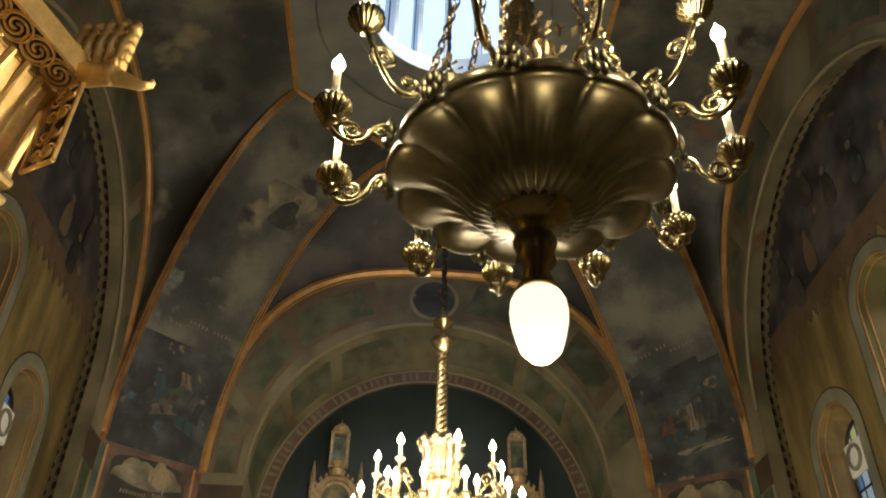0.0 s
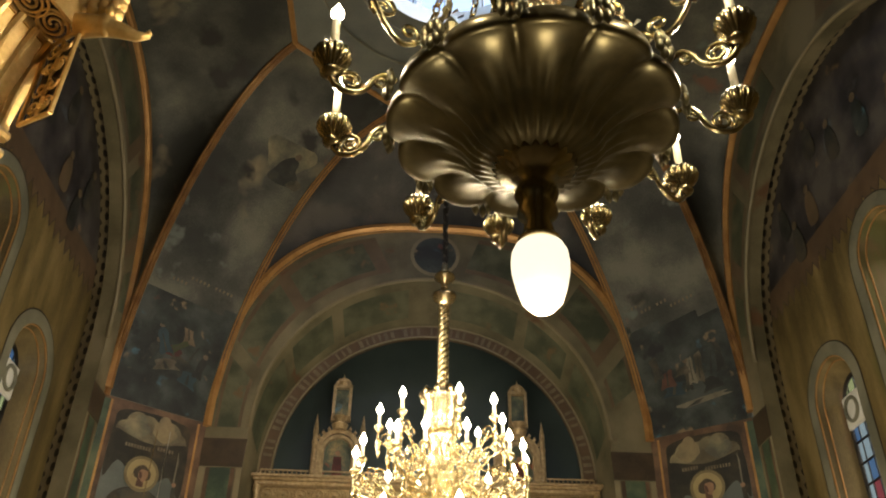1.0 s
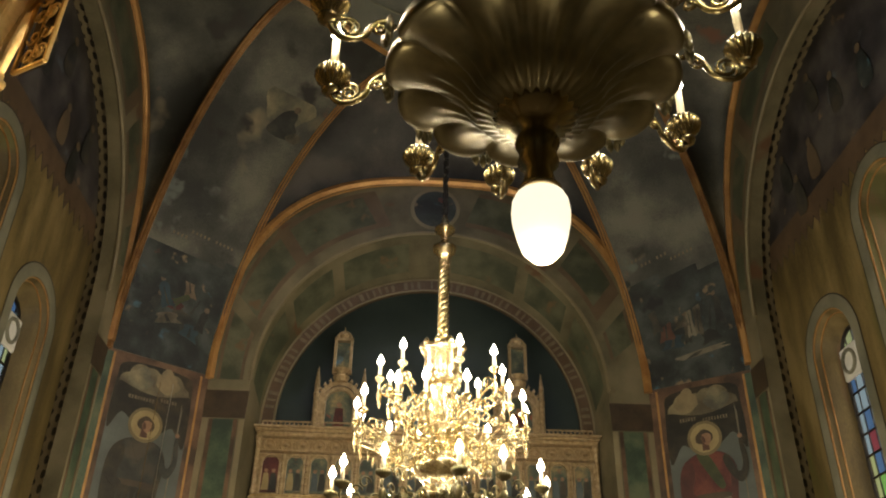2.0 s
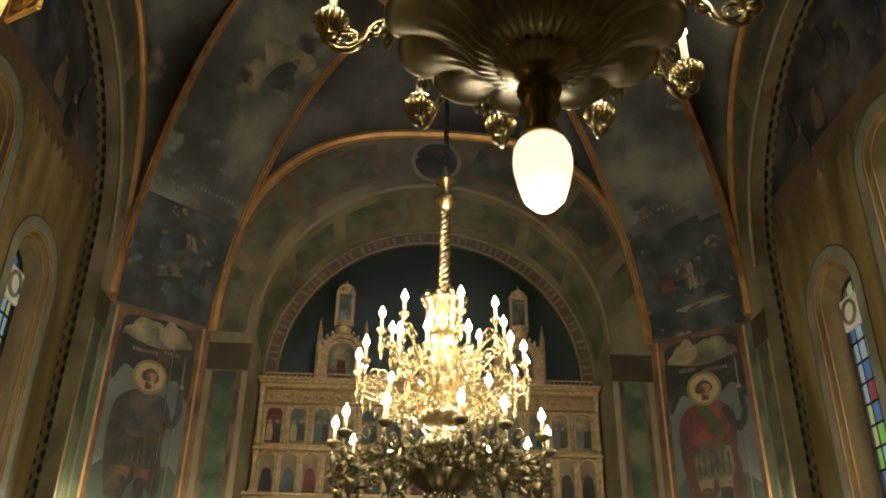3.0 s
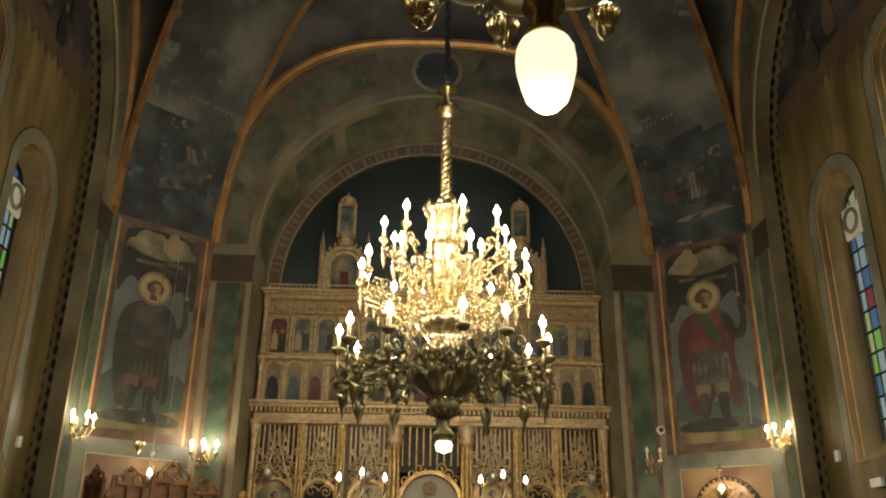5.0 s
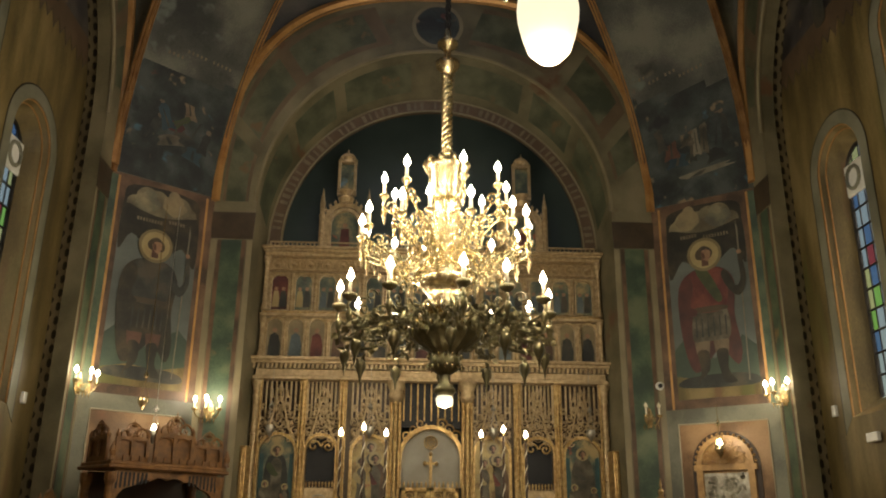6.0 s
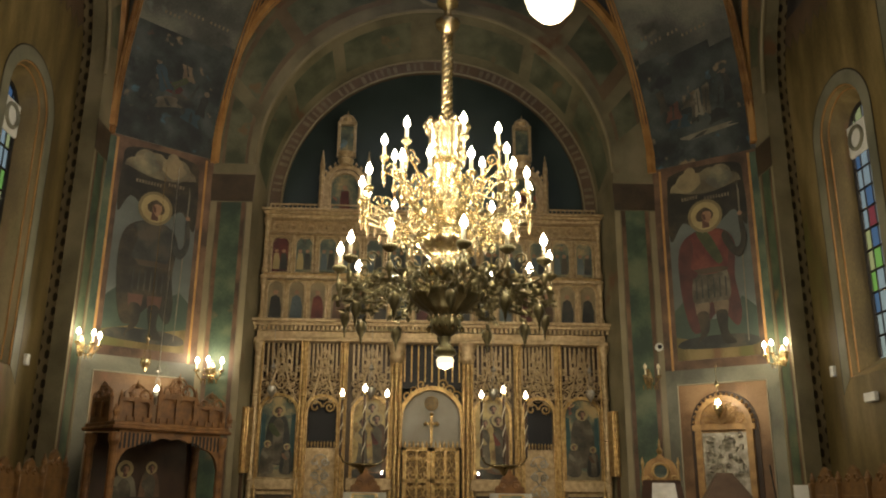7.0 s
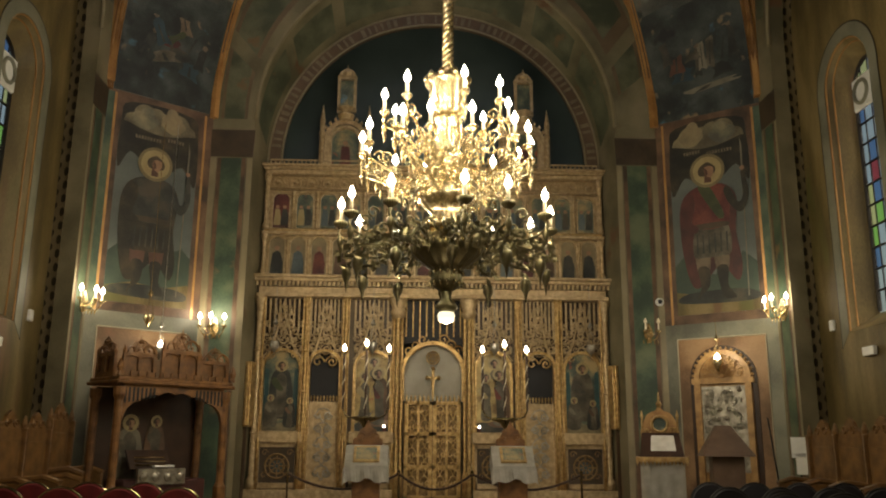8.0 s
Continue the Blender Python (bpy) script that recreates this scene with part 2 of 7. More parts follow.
# ---- shape helpers ----
def part(name, bm, material, parent=None, label="", smooth=False):
    """Link a bmesh as one mesh object, under parent where one is given."""
    bmesh.ops.recalc_face_normals(bm, faces=bm.faces)
    me = bpy.data.meshes.new(name)
    bm.to_mesh(me)
    bm.free()
    if smooth:
        for p in me.polygons:
            p.use_smooth = True
    me.materials.append(M[material])
    ob = new(name, me)
    if parent:
        ob.parent = parent
    if label:
        tagged(ob, label)
    return ob


def thing(name, label, category, x=0, y=0, z=0, rz=0, group="", kind=""):
    ob = new(name)
    ob.matrix_basis = pose(x, y, z, 0, 0, rz)
    return tagged(ob, label, category, group, kind)


def box(bm, x0, x1, y0, y1, z0, z1, bevel=0.0):
    v = [bm.verts.new(p) for p in ((x0, y0, z0), (x1, y0, z0), (x1, y1, z0), (x0, y1, z0), (x0, y0, z1), (x1, y0, z1), (x1, y1, z1), (x0, y1, z1))]
    f = [bm.faces.new([v[i] for i in q]) for q in ((3, 2, 1, 0), (4, 5, 6, 7), (0, 1, 5, 4), (1, 2, 6, 5), (2, 3, 7, 6), (3, 0, 4, 7))]
    if bevel:
        bmesh.ops.bevel(bm, geom=list({e for q in f for e in q.edges}), offset=bevel, segments=1, affect="EDGES")
    return bm


def B():
    return bmesh.new()


def lathe(bm, prof, seg=24, c=(0, 0, 0), lobes=0, depth=0.0):
    """Turn a profile of (radius, height); lobes: flutes round it, cut by depth times the radius."""
    rings = []
    for r, z in prof:
        row = []
        for k in range(seg):
            a = 2 * math.pi * k / seg
            q = r * (1 - depth * (1 - abs(math.sin(lobes * a / 2)))) if lobes else r
            row.append(bm.verts.new((c[0] + q * math.cos(a), c[1] + q * math.sin(a), c[2] + z)))
        rings.append(row)
    for a, b in zip(rings, rings[1:]):
        for k in range(seg):
            bm.faces.new((a[k], a[(k + 1) % seg], b[(k + 1) % seg], b[k]))
    for row, r in ((rings[0], prof[0][0]), (rings[-1], prof[-1][0])):
        if r > 1e-4:
            bm.faces.new(row)
    return bm


def tube(bm, pts, r, seg=8, taper=1.0):
    """A round bar along points."""
    pts = [Vector(p) for p in pts]
    pts = [p for i, p in enumerate(pts) if i == 0 or (p - pts[i - 1]).length > 1e-5]
    rows = []
    side = None
    for i, p in enumerate(pts):
        d = (pts[min(i + 1, len(pts) - 1)] - pts[max(i - 1, 0)]).normalized()
        if side is None:
            side = d.orthogonal().normalized()
        side = (side - d * side.dot(d)).normalized()
        up = d.cross(side)
        q = r * (1 + (taper - 1) * i / max(1, len(pts) - 1))
        rows.append([bm.verts.new(p + q * (math.cos(2 * math.pi * k / seg) * side + math.sin(2 * math.pi * k / seg) * up)) for k in range(seg)])
    for a, b in zip(rows, rows[1:]):
        for k in range(seg):
            bm.faces.new((a[k], a[(k + 1) % seg], b[(k + 1) % seg], b[k]))
    bm.faces.new(rows[0])
    bm.faces.new(rows[-1])
    return bm


def spiral(cx, cz, r0, r1, a0, a1, n=18):
    """Points (u, v) of a scroll."""
    return [(cx + (r0 + (r1 - r0) * k / n) * math.cos(a0 + (a1 - a0) * k / n), cz + (r0 + (r1 - r0) * k / n) * math.sin(a0 + (a1 - a0) * k / n)) for k in range(n + 1)]


def slab(bm, poly, place, thick):
    """A plate: the outline poly (u, v) laid by place(u, v, depth), with a back at depth thick."""
    a = [bm.verts.new(place(u, v, 0.0)) for u, v in poly]
    b = [bm.verts.new(place(u, v, thick)) for u, v in poly]
    bm.faces.new(a)
    bm.faces.new(b[::-1])
    for i in range(len(a)):
        j = (i + 1) % len(a)
        bm.faces.new((a[i], a[j], b[j], b[i]))
    return bm


def strip(bm, inner, outer, place, thick):
    """A band between two outlines of equal length, open at the ends, with thickness."""
    rows = [[bm.verts.new(place(u, v, d)) for u, v in line] for line, d in ((inner, 0.0), (outer, 0.0), (outer, thick), (inner, thick))]
    n = len(inner)
    for k in range(4):
        a, b = rows[k], rows[(k + 1) % 4]
        for i in range(n - 1):
            bm.faces.new((a[i], a[i + 1], b[i + 1], b[i]))
    bm.faces.new([r[0] for r in rows])
    bm.faces.new([r[-1] for r in rows])
    return bm


def arc(r, zc, n=32, z0=None, k=0.0):
    """A round arch from foot to foot: (u, v) with legs down to z0."""
    pts = [(r * math.cos(math.pi * (1 - i / n)), zc + r * math.sin(math.pi * (1 - i / n))) for i in range(n + 1)]
    if z0 is not None:
        pts = [(-r, z0)] + pts + [(r, z0)]
    return pts


def fat(a, b, zc, e, n=32, z0=None):
    """A broad-shouldered arch (superellipse)."""
    pts = []
    for i in range(n + 1):
        t = math.pi * (1 - i / n)
        c, s = math.cos(t), math.sin(t)
        pts.append((a * math.copysign(abs(c) ** (2 / e), c), zc + b * max(s, 0) ** (2 / e)))
    if z0 is not None:
        pts = [(-a, z0)] + pts + [(a, z0)]
    return pts


def front(y):
    return lambda u, v, d: (u, y + d, v)


def side(x, s):
    """On a side wall: u runs along the nave from the crossing's middle, depth goes outwards."""
    return lambda u, v, d: (s * (x + d), CY + u, v)


CY = 9.3
HX, HD, HF, YF = 5.4, 3.95, 3.95, 14.4      # half width, side wall's half length, front wall's half width, front wall
RING_Z, SPRING = 13.0, 7.0

# ---- lamps: at the lit bulbs that the place has ----
for k in range(6):
    a = math.radians(60 * k + 15)
    lamp("candle_light", -0.07 + 1.15 * math.cos(a), 8.55 + 1.15 * math.sin(a), 4.9, 10)
    lamp("candle_light", -0.07 + 1.35 * math.cos(a), 8.55 + 1.35 * math.sin(a), 3.8, 7)
for k in range(6):
    a = math.radians(60 * k)
    lamp("candle_light", 0.12 + 1.05 * math.cos(a), 3.35 + 1.05 * math.sin(a), 4.78, 5)
lamp("globe_light", 0.12, 3.35, 3.1, 9, 0.1)
lamp("globe_light", -0.07, 8.55, 2.38, 5, 0.1)
for x, y, z, w in ((-5.14, 12.9, 3.6, 4.6), (5.14, 12.85, 3.6, 4.0), (-3.68, 14.05, 3.45, 4.2), (-1.09, 13.45, 2.95, 2.4), (1.09, 13.45, 2.95, 2.4), (4.42, 13.38, 2.78, 2.2), (-4.3, 13.4, 2.9, 1)):
    lamp("candle_light", x, y, z, w)

# ---- the large structure ----
bm = B()
box(bm, -9, 9, -7, 20, -0.3, 0.0)
tagged(part("floor", bm, "floor"), "polished brown stone church floor", "floor", kind="structure")
bm = B()
box(bm, -3.6, 3.6, 13.95, 16.1, 0.0, 0.45)
tagged(part("sanctuary_step", bm, "floor"), "raised stone platform before the icon screen", "platform", kind="structure")


def arch_wall(name, place, inner, outer, thick, material, label):
    bm = B()
    strip(bm, inner, outer, place, thick)
    return tagged(part(name, bm, material), label, "wall", kind="structure")


# front wall with its arch: the painted face between the opening and the vault
IN_F = arc(3.22, 6.95, 40, 0.0)
OUT_F = fat(HF, 4.49, 6.95, 2.7, 40, 0.0)
w = arch_wall("wall_east", front(YF), IN_F, OUT_F, 0.5, "band", "dull olive painted arch wall with green panels")
# inner lettered arch behind it
arch_wall("wall_east_inner", front(15.2), arc(3.08, 6.45, 40, 0.0), [(max(-5.5, min(5.5, u * 2.0)), 13.5 if v > 8.3 else v) for u, v in arc(3.08, 6.45, 40, 0.0)], 0.3, "bluegrey", "blue-grey painted inner arch wall of the sanctuary")
# splayed soffit between the two arches
bm = B()
a = [bm.verts.new((u, YF + 0.003, v)) for u, v in arc(3.22, 6.95, 40, 0.0)]
b = [bm.verts.new((u, 15.2, v)) for u, v in arc(3.09, 6.46, 40, 0.0)]
for i in range(len(a) - 1):
    bm.faces.new((a[i], a[i + 1], b[i + 1], b[i]))
tagged(part("arch_soffit", bm, "band"), "dull olive painted splayed soffit of the east arch", "arch", kind="structure")
bm = B()
strip(bm, arc(2.83, 6.45, 40, 0.0), arc(3.09, 6.45, 40, 0.0), front(15.17), 0.1)
tagged(part("lettered_arch_band", bm, "rustband"), "brown arch band with a painted inscription", "arch band", kind="structure")
# sanctuary behind the screen: its back wall, then unseen boxes added to block skylight
bm = B()
box(bm, -5.6, 5.6, 16.1, 16.3, 0, 13.5)
box(bm, -5.6, -5.4, 14.6, 16.3, 0, 13.5)
box(bm, 5.4, 5.6, 14.6, 16.3, 0, 13.5)
box(bm, -5.6, 5.6, 14.6, 16.3, 13.5, 13.7)
box(bm, -5.6, -3.97, 14.5, 14.6, 0, 13.5)
box(bm, 3.97, 5.6, 14.5, 14.6, 0, 13.5)
box(bm, -3.97, 3.97, 14.92, 15.0, 11.2, 13.5)
tagged(part("sanctuary_wall_and_light_block", bm, "blue"), "deep blue-green plaster back wall of the sanctuary with added light-blocking boxes", "wall", kind="structure")

# diagonal walls, east and west
DIAG = {}
for s, sn in ((-1, "north"), (1, "south")):
    for e, en in ((1, "east"), (-1, "west")):
        p, q = Vector((s * HF, CY + e * (YF - CY), 0)), Vector((s * HX, CY + e * HD, 0))
        d = (q - p).normalized()
        n = Vector((d.y, -d.x, 0))
        if n.dot(Vector((0, CY, 0)) - p) < 0:
            n = -n
        L = (q - p).length
        DIAG[s, e] = (p, d, n, L)
        bm = B()
        slab(bm, [(0, 0), (L, 0), (L, SPRING), (0, SPRING)], lambda u, v, t, p=p, d=d, n=n: p + d * u - n * t + Vector((0, 0, v)), 0.4)
        tagged(part(f"wall_{sn}{en}", bm, "brown"), "brown painted diagonal corner wall", "wall", kind="structure")

# side arches: painted face, splayed soffit, window wall
XW = 5.85
for s, sn in ((-1, "north"), (1, "south")):
    arch_wall(f"wall_{sn}", side(HX, s), arc(3.4, 7.75, 40, 0.0), fat(HD, 5.35, 7.1, 2.7, 40, 0.0), 0.25, "band", "dull olive painted side arch with green panels")
    bm = B()
    a = [bm.verts.new((s * HX, CY + u, v)) for u, v in arc(3.4, 7.75, 40, 0.0)]
    b = [bm.verts.new((s * (XW + 0.05), CY + u, v)) for u, v in arc(3.55, 7.75, 40, 0.0)]
    for i in range(len(a) - 1):
        bm.faces.new((a[i], a[i + 1], b[i + 1], b[i]))
    tagged(part(f"arch_soffit_{sn}", bm, "brown"), "brown painted soffit of the side arch", "arch", kind="structure")
    WINS = ((2.06, 0.62, 0.4, 2.95, 6.56), (-2.06, 0.62, 0.4, 2.95, 6.56), (0.0, 0.56, 0.38, 2.95, 7.86))   # centre, outer and inner half width, sill, spring

    def opening(c, r, z0, zs, n=20):
        return [(c - r, z0)] + [(c + r * math.cos(math.pi * (1 - k / n)), zs + r * math.sin(math.pi * (1 - k / n))) for k in range(n + 1)] + [(c + r, z0)]

    def pierced(name, outline, holes, material, label):
        bm = B()
        for poly in [outline] + holes:
            v = [bm.verts.new((s * XW, CY + a, b)) for a, b in poly]
            for k in range(len(v)):
                bm.edges.new((v[k], v[(k + 1) % len(v)]))
        bmesh.ops.triangle_fill(bm, edges=bm.edges[:], use_beauty=True)
        out = bmesh.ops.extrude_face_region(bm, geom=bm.faces[:])
        bmesh.ops.translate(bm, verts=[q for q in out["geom"] if isinstance(q, bmesh.types.BMVert)], vec=(s * 0.12, 0, 0))
        tagged(part(name, bm, material), label, "wall", kind="structure")

    zig = [(-3.6 + 7.2 * k / 60, (8.46 if k % 2 else 8.68) + 0.03 * math.sin(1.7 * k)) for k in range(61)]
    pierced(f"wall_{sn}_lower", [(-3.6, 0.0), (3.6, 0.0)] + zig[::-1], [opening(c, r, z0, zs) for c, r, _, z0, zs in WINS], "ochre", "ochre marbled plaster window wall with a zigzag edge")
    pierced(f"wall_{sn}_upper", zig + [(3.6, 11.7), (-3.6, 11.7)], [], "lunette", "dark figured lunette painting over the windows")
    bm = B()
    strip(bm, [(u, v + 0.03) for u, v in zig], [(u, 9.05) for u, v in zig], lambda u, v, t: (s * (XW - 0.003 + t), CY + u, v), 0.002)
    part("painted_border", bm, "rustband", bpy.data.objects[f"wall_{sn}_upper"])
    for wi, (c, r, q, z0, zs) in enumerate(WINS):
        win = thing(f"window_{wi + 1}_{sn}", "deep round-arched window with leaded coloured glass", "window", kind="structure")
        bm = B()
        o1, o2 = opening(c, r, z0, zs), opening(c, q, z0 + 0.25, zs)
        a = [bm.verts.new((s * XW, CY + u, v)) for u, v in o1]
        b = [bm.verts.new((s * (XW + 0.36), CY + u, v)) for u, v in o2]
        for k in range(len(a)):
            bm.faces.new((a[k], a[(k + 1) % len(a)], b[(k + 1) % len(a)], b[k]))
        part("embrasure", bm, "ochre", win, "ochre painted splayed reveal")
        for w, (d0, d1, mt, lab) in enumerate(((0.0, 0.2, "surround", "grey-olive painted surround"), (0.2, 0.222, "darkline", "dark painted line"))):
            bm = B()
            strip(bm, opening(c, r + d0, z0 - d0, zs), opening(c, r + d1, z0 - d1, zs), lambda u, v, t: (s * (XW - 0.006 + t), CY + u, v), 0.005)
            part("surround", bm, mt, win, lab)
        for f in (0.06, 0.3):
            bm = B()
            rr = r + (q - r) * f
            tube(bm, [(s * (XW + 0.36 * f - 0.004), CY + u, v) for u, v in opening(c, rr, z0 + 0.25 * f, zs)], 0.012, 5)
            part("painted_line", bm, "gilt", win)
        # iron frame and panes
        xg = s * (XW + 0.35)
        bm = B()
        tube(bm, [(xg, CY + u, v) for u, v in opening(c, q - 0.02, z0 + 0.27, zs)], 0.03, 6)
        rowsz = [z0 + 0.25 + 0.31 * k for k in range(int((zs - z0 - 0.2) / 0.31) + 1)]
        for z in rowsz[1:]:
            tube(bm, [(xg, CY + c - q, z), (xg, CY + c + q, z)], 0.018, 6)
        for u in (-q / 2, 0.0, q / 2):
            tube(bm, [(xg, CY + c + u, z0 + 0.25), (xg, CY + c + u, zs + math.sqrt(q * q - u * u))], 0.012, 6)
        part("window_frame", bm, "iron", win)
        ends = rowsz + [zs + q]
        for za, zb in zip(ends, ends[1:]):
            for u0, u1 in ((-q, -q / 2), (-q / 2, 0.0), (0.0, q / 2), (q / 2, q)):
                top = min(zb, zs + math.sqrt(max(0.02, q * q - ((u0 + u1) / 2) ** 2)))
                if top <= za + 0.02:
                    continue
                bm = B()
                box(bm, xg + 0.01 * s - 0.003, xg + 0.01 * s + 0.003, CY + c + u0, CY + c + u1, za, top)
                p = part("pane", bm, random.choice(("pane_clear", "pane_clear", "pane_clear", "pane_clear", "pane_clear", "pane_blue", "pane_amber", "pane_green", "pane_red")), win)
                p.visible_shadow = False

# the octagonal vault
PLAN = [(HF, YF - CY), (HX, HD), (HX, -HD), (HF, CY - YF), (-HF, CY - YF), (-HX, -HD), (-HX, HD), (-HF, YF - CY)]
RINGP = [(1.0, 3.05), (2.7, 1.7), (2.7, -1.7), (1.0, -3.05), (-1.0, -3.05), (-2.78, -1.7), (-2.78, 1.7), (-0.85, 3.3)]
BULGE = [1.58, 1.78, 1.78, 1.58, 1.58, 1.78, 1.78, 1.72]      # fullness of each rib's curve


def rise(h, e):
    return (1 - (1 - h) ** e) ** (1 / e)


def web(i, n=24, m=20):
    (x0, y0), (x1, y1) = PLAN[i], PLAN[(i + 1) % 8]
    (a0, b0), (a1, b1) = RINGP[i], RINGP[(i + 1) % 8]
    rows = []
    for j in range(n + 1):
        if i in (1, 5):
            c = fat(1, 5.35, 7.1, 2.7, n)[j]
            t, zw = (1 + c[0]) / 2, c[1]
        elif i in (3, 7):
            c = fat(1, 4.49, 6.95, 2.7, n)[j]
            t, zw = (1 + c[0]) / 2, c[1]
        else:
            t, zw = j / n, SPRING
        row = []
        for k in range(m + 1):
            h = 1 - math.cos(math.pi / 2 * k / m)
            wx, wy = x0 + (x1 - x0) * t, y0 + (y1 - y0) * t
            gx, gy = a0 + (a1 - a0) * j / n, b0 + (b1 - b0) * j / n
            row.append((wx + (gx - wx) * h, CY + wy + (gy - wy) * h, zw + (RING_Z - zw) * rise(h, BULGE[i] + (BULGE[(i + 1) % 8] - BULGE[i]) * j / n)))
        rows.append(row)
    return rows


for i in range(8):
    bm = B()
    rows = [[bm.verts.new(p) for p in row] for row in web(i)]
    for a, b in zip(rows, rows[1:]):
        for k in range(len(a) - 1):
            bm.faces.new((a[k], a[k + 1], b[k + 1], b[k]))
    bmesh.ops.remove_doubles(bm, verts=bm.verts, dist=0.001)
    # segments over the east and west arches take the darker colour set
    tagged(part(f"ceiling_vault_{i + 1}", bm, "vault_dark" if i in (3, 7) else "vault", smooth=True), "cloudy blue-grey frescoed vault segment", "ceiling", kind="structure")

# drum and lantern over the ring
bm = B()
n = 64
ring = []
for k in range(n):
    a = 2 * math.pi * k / n
    d = Vector((math.cos(a), math.sin(a)))
    best = 9
    for i in range(8):
        p, q = Vector(RINGP[i]), Vector(RINGP[(i + 1) % 8])
        e = q - p
        den = d.x * e.y - d.y * e.x
        if abs(den) > 1e-6:
            t = (p.x * e.y - p.y * e.x) / den
            u = (p.x * d.y - p.y * d.x) / den
            if t > 0 and -0.001 <= u <= 1.001:
                best = min(best, t)
    ring.append((bm.verts.new((d.x * best, CY + d.y * best, RING_Z)), bm.verts.new((d.x * 1.4, CY + d.y * 1.4, RING_Z + 0.35))))
for k in range(n):
    a, b = ring[k], ring[(k + 1) % n]
    bm.faces.new((a[0], b[0], b[1], a[1]))
tagged(part("ceiling_ring", bm, "ringgrey"), "grey-green plaster ring under the lantern", "ceiling", kind="structure")
ZD = RING_Z + 0.35
bm = B()
for k in range(16):
    a0, a1 = math.pi / 8 * k - 0.035, math.pi / 8 * k + 0.035
    poly = [(1.4 * math.cos(a0), 1.4 * math.sin(a0)), (1.4 * math.cos(a1), 1.4 * math.sin(a1)), (1.7 * math.cos(a1), 1.7 * math.sin(a1)), (1.7 * math.cos(a0), 1.7 * math.sin(a0))]
    slab(bm, poly, lambda u, v, t: (u, CY + v, ZD + 0.4 + t), 2.6)
for z0, z1 in ((ZD, ZD + 0.4), (ZD + 3.0, ZD + 3.4)):
    rows = [[bm.verts.new((r * math.cos(2 * math.pi * k / 48), CY + r * math.sin(2 * math.pi * k / 48), z)) for k in range(48)] for r, z in ((1.4, z0), (1.4, z1), (1.7, z1), (1.7, z0))]
    for q in range(4):
        for k in range(48):
            bm.faces.new((rows[q][k], rows[q][(k + 1) % 48], rows[(q + 1) % 4][(k + 1) % 48], rows[(q + 1) % 4][k]))
tagged(part("drum_wall", bm, "drum"), "pale blue plaster drum of the lantern with tall windows", "wall", kind="structure")
bm = B()
lathe(bm, [(1.7, 3.4), (1.55, 3.9), (1.1, 4.4), (0.5, 4.7), (0.02, 4.75)], 32, (0, CY, ZD))
tagged(part("ceiling_dome", bm, "drum", smooth=True), "pale blue dome over the lantern", "ceiling", kind="structure")
for k in range(16):
    am = math.pi / 8 * (k + 0.5)
    win = thing(f"window_{k + 10}", "tall clear window of the lantern drum", "window", 0, CY, 0, math.degrees(am), kind="structure")
    bm = B()
    for v in (-0.26, 0.26):
        box(bm, 1.52, 1.56, v - 0.015, v + 0.015, ZD + 0.4, ZD + 3.0)
    part("window_frame", bm, "iron", win)

# ---- painted and gilded decoration of the walls ----
def blend(a, b, t):
    return [(p[0] + (q[0] - p[0]) * t, p[1] + (q[1] - p[1]) * t) for p, q in zip(a, b)]


def pick(line, lo, hi):
    """The middle part of an arch line, between two shares of its length."""
    n = len(line)
    return line[int(lo * n):max(int(lo * n) + 2, int(hi * n) + 1)]


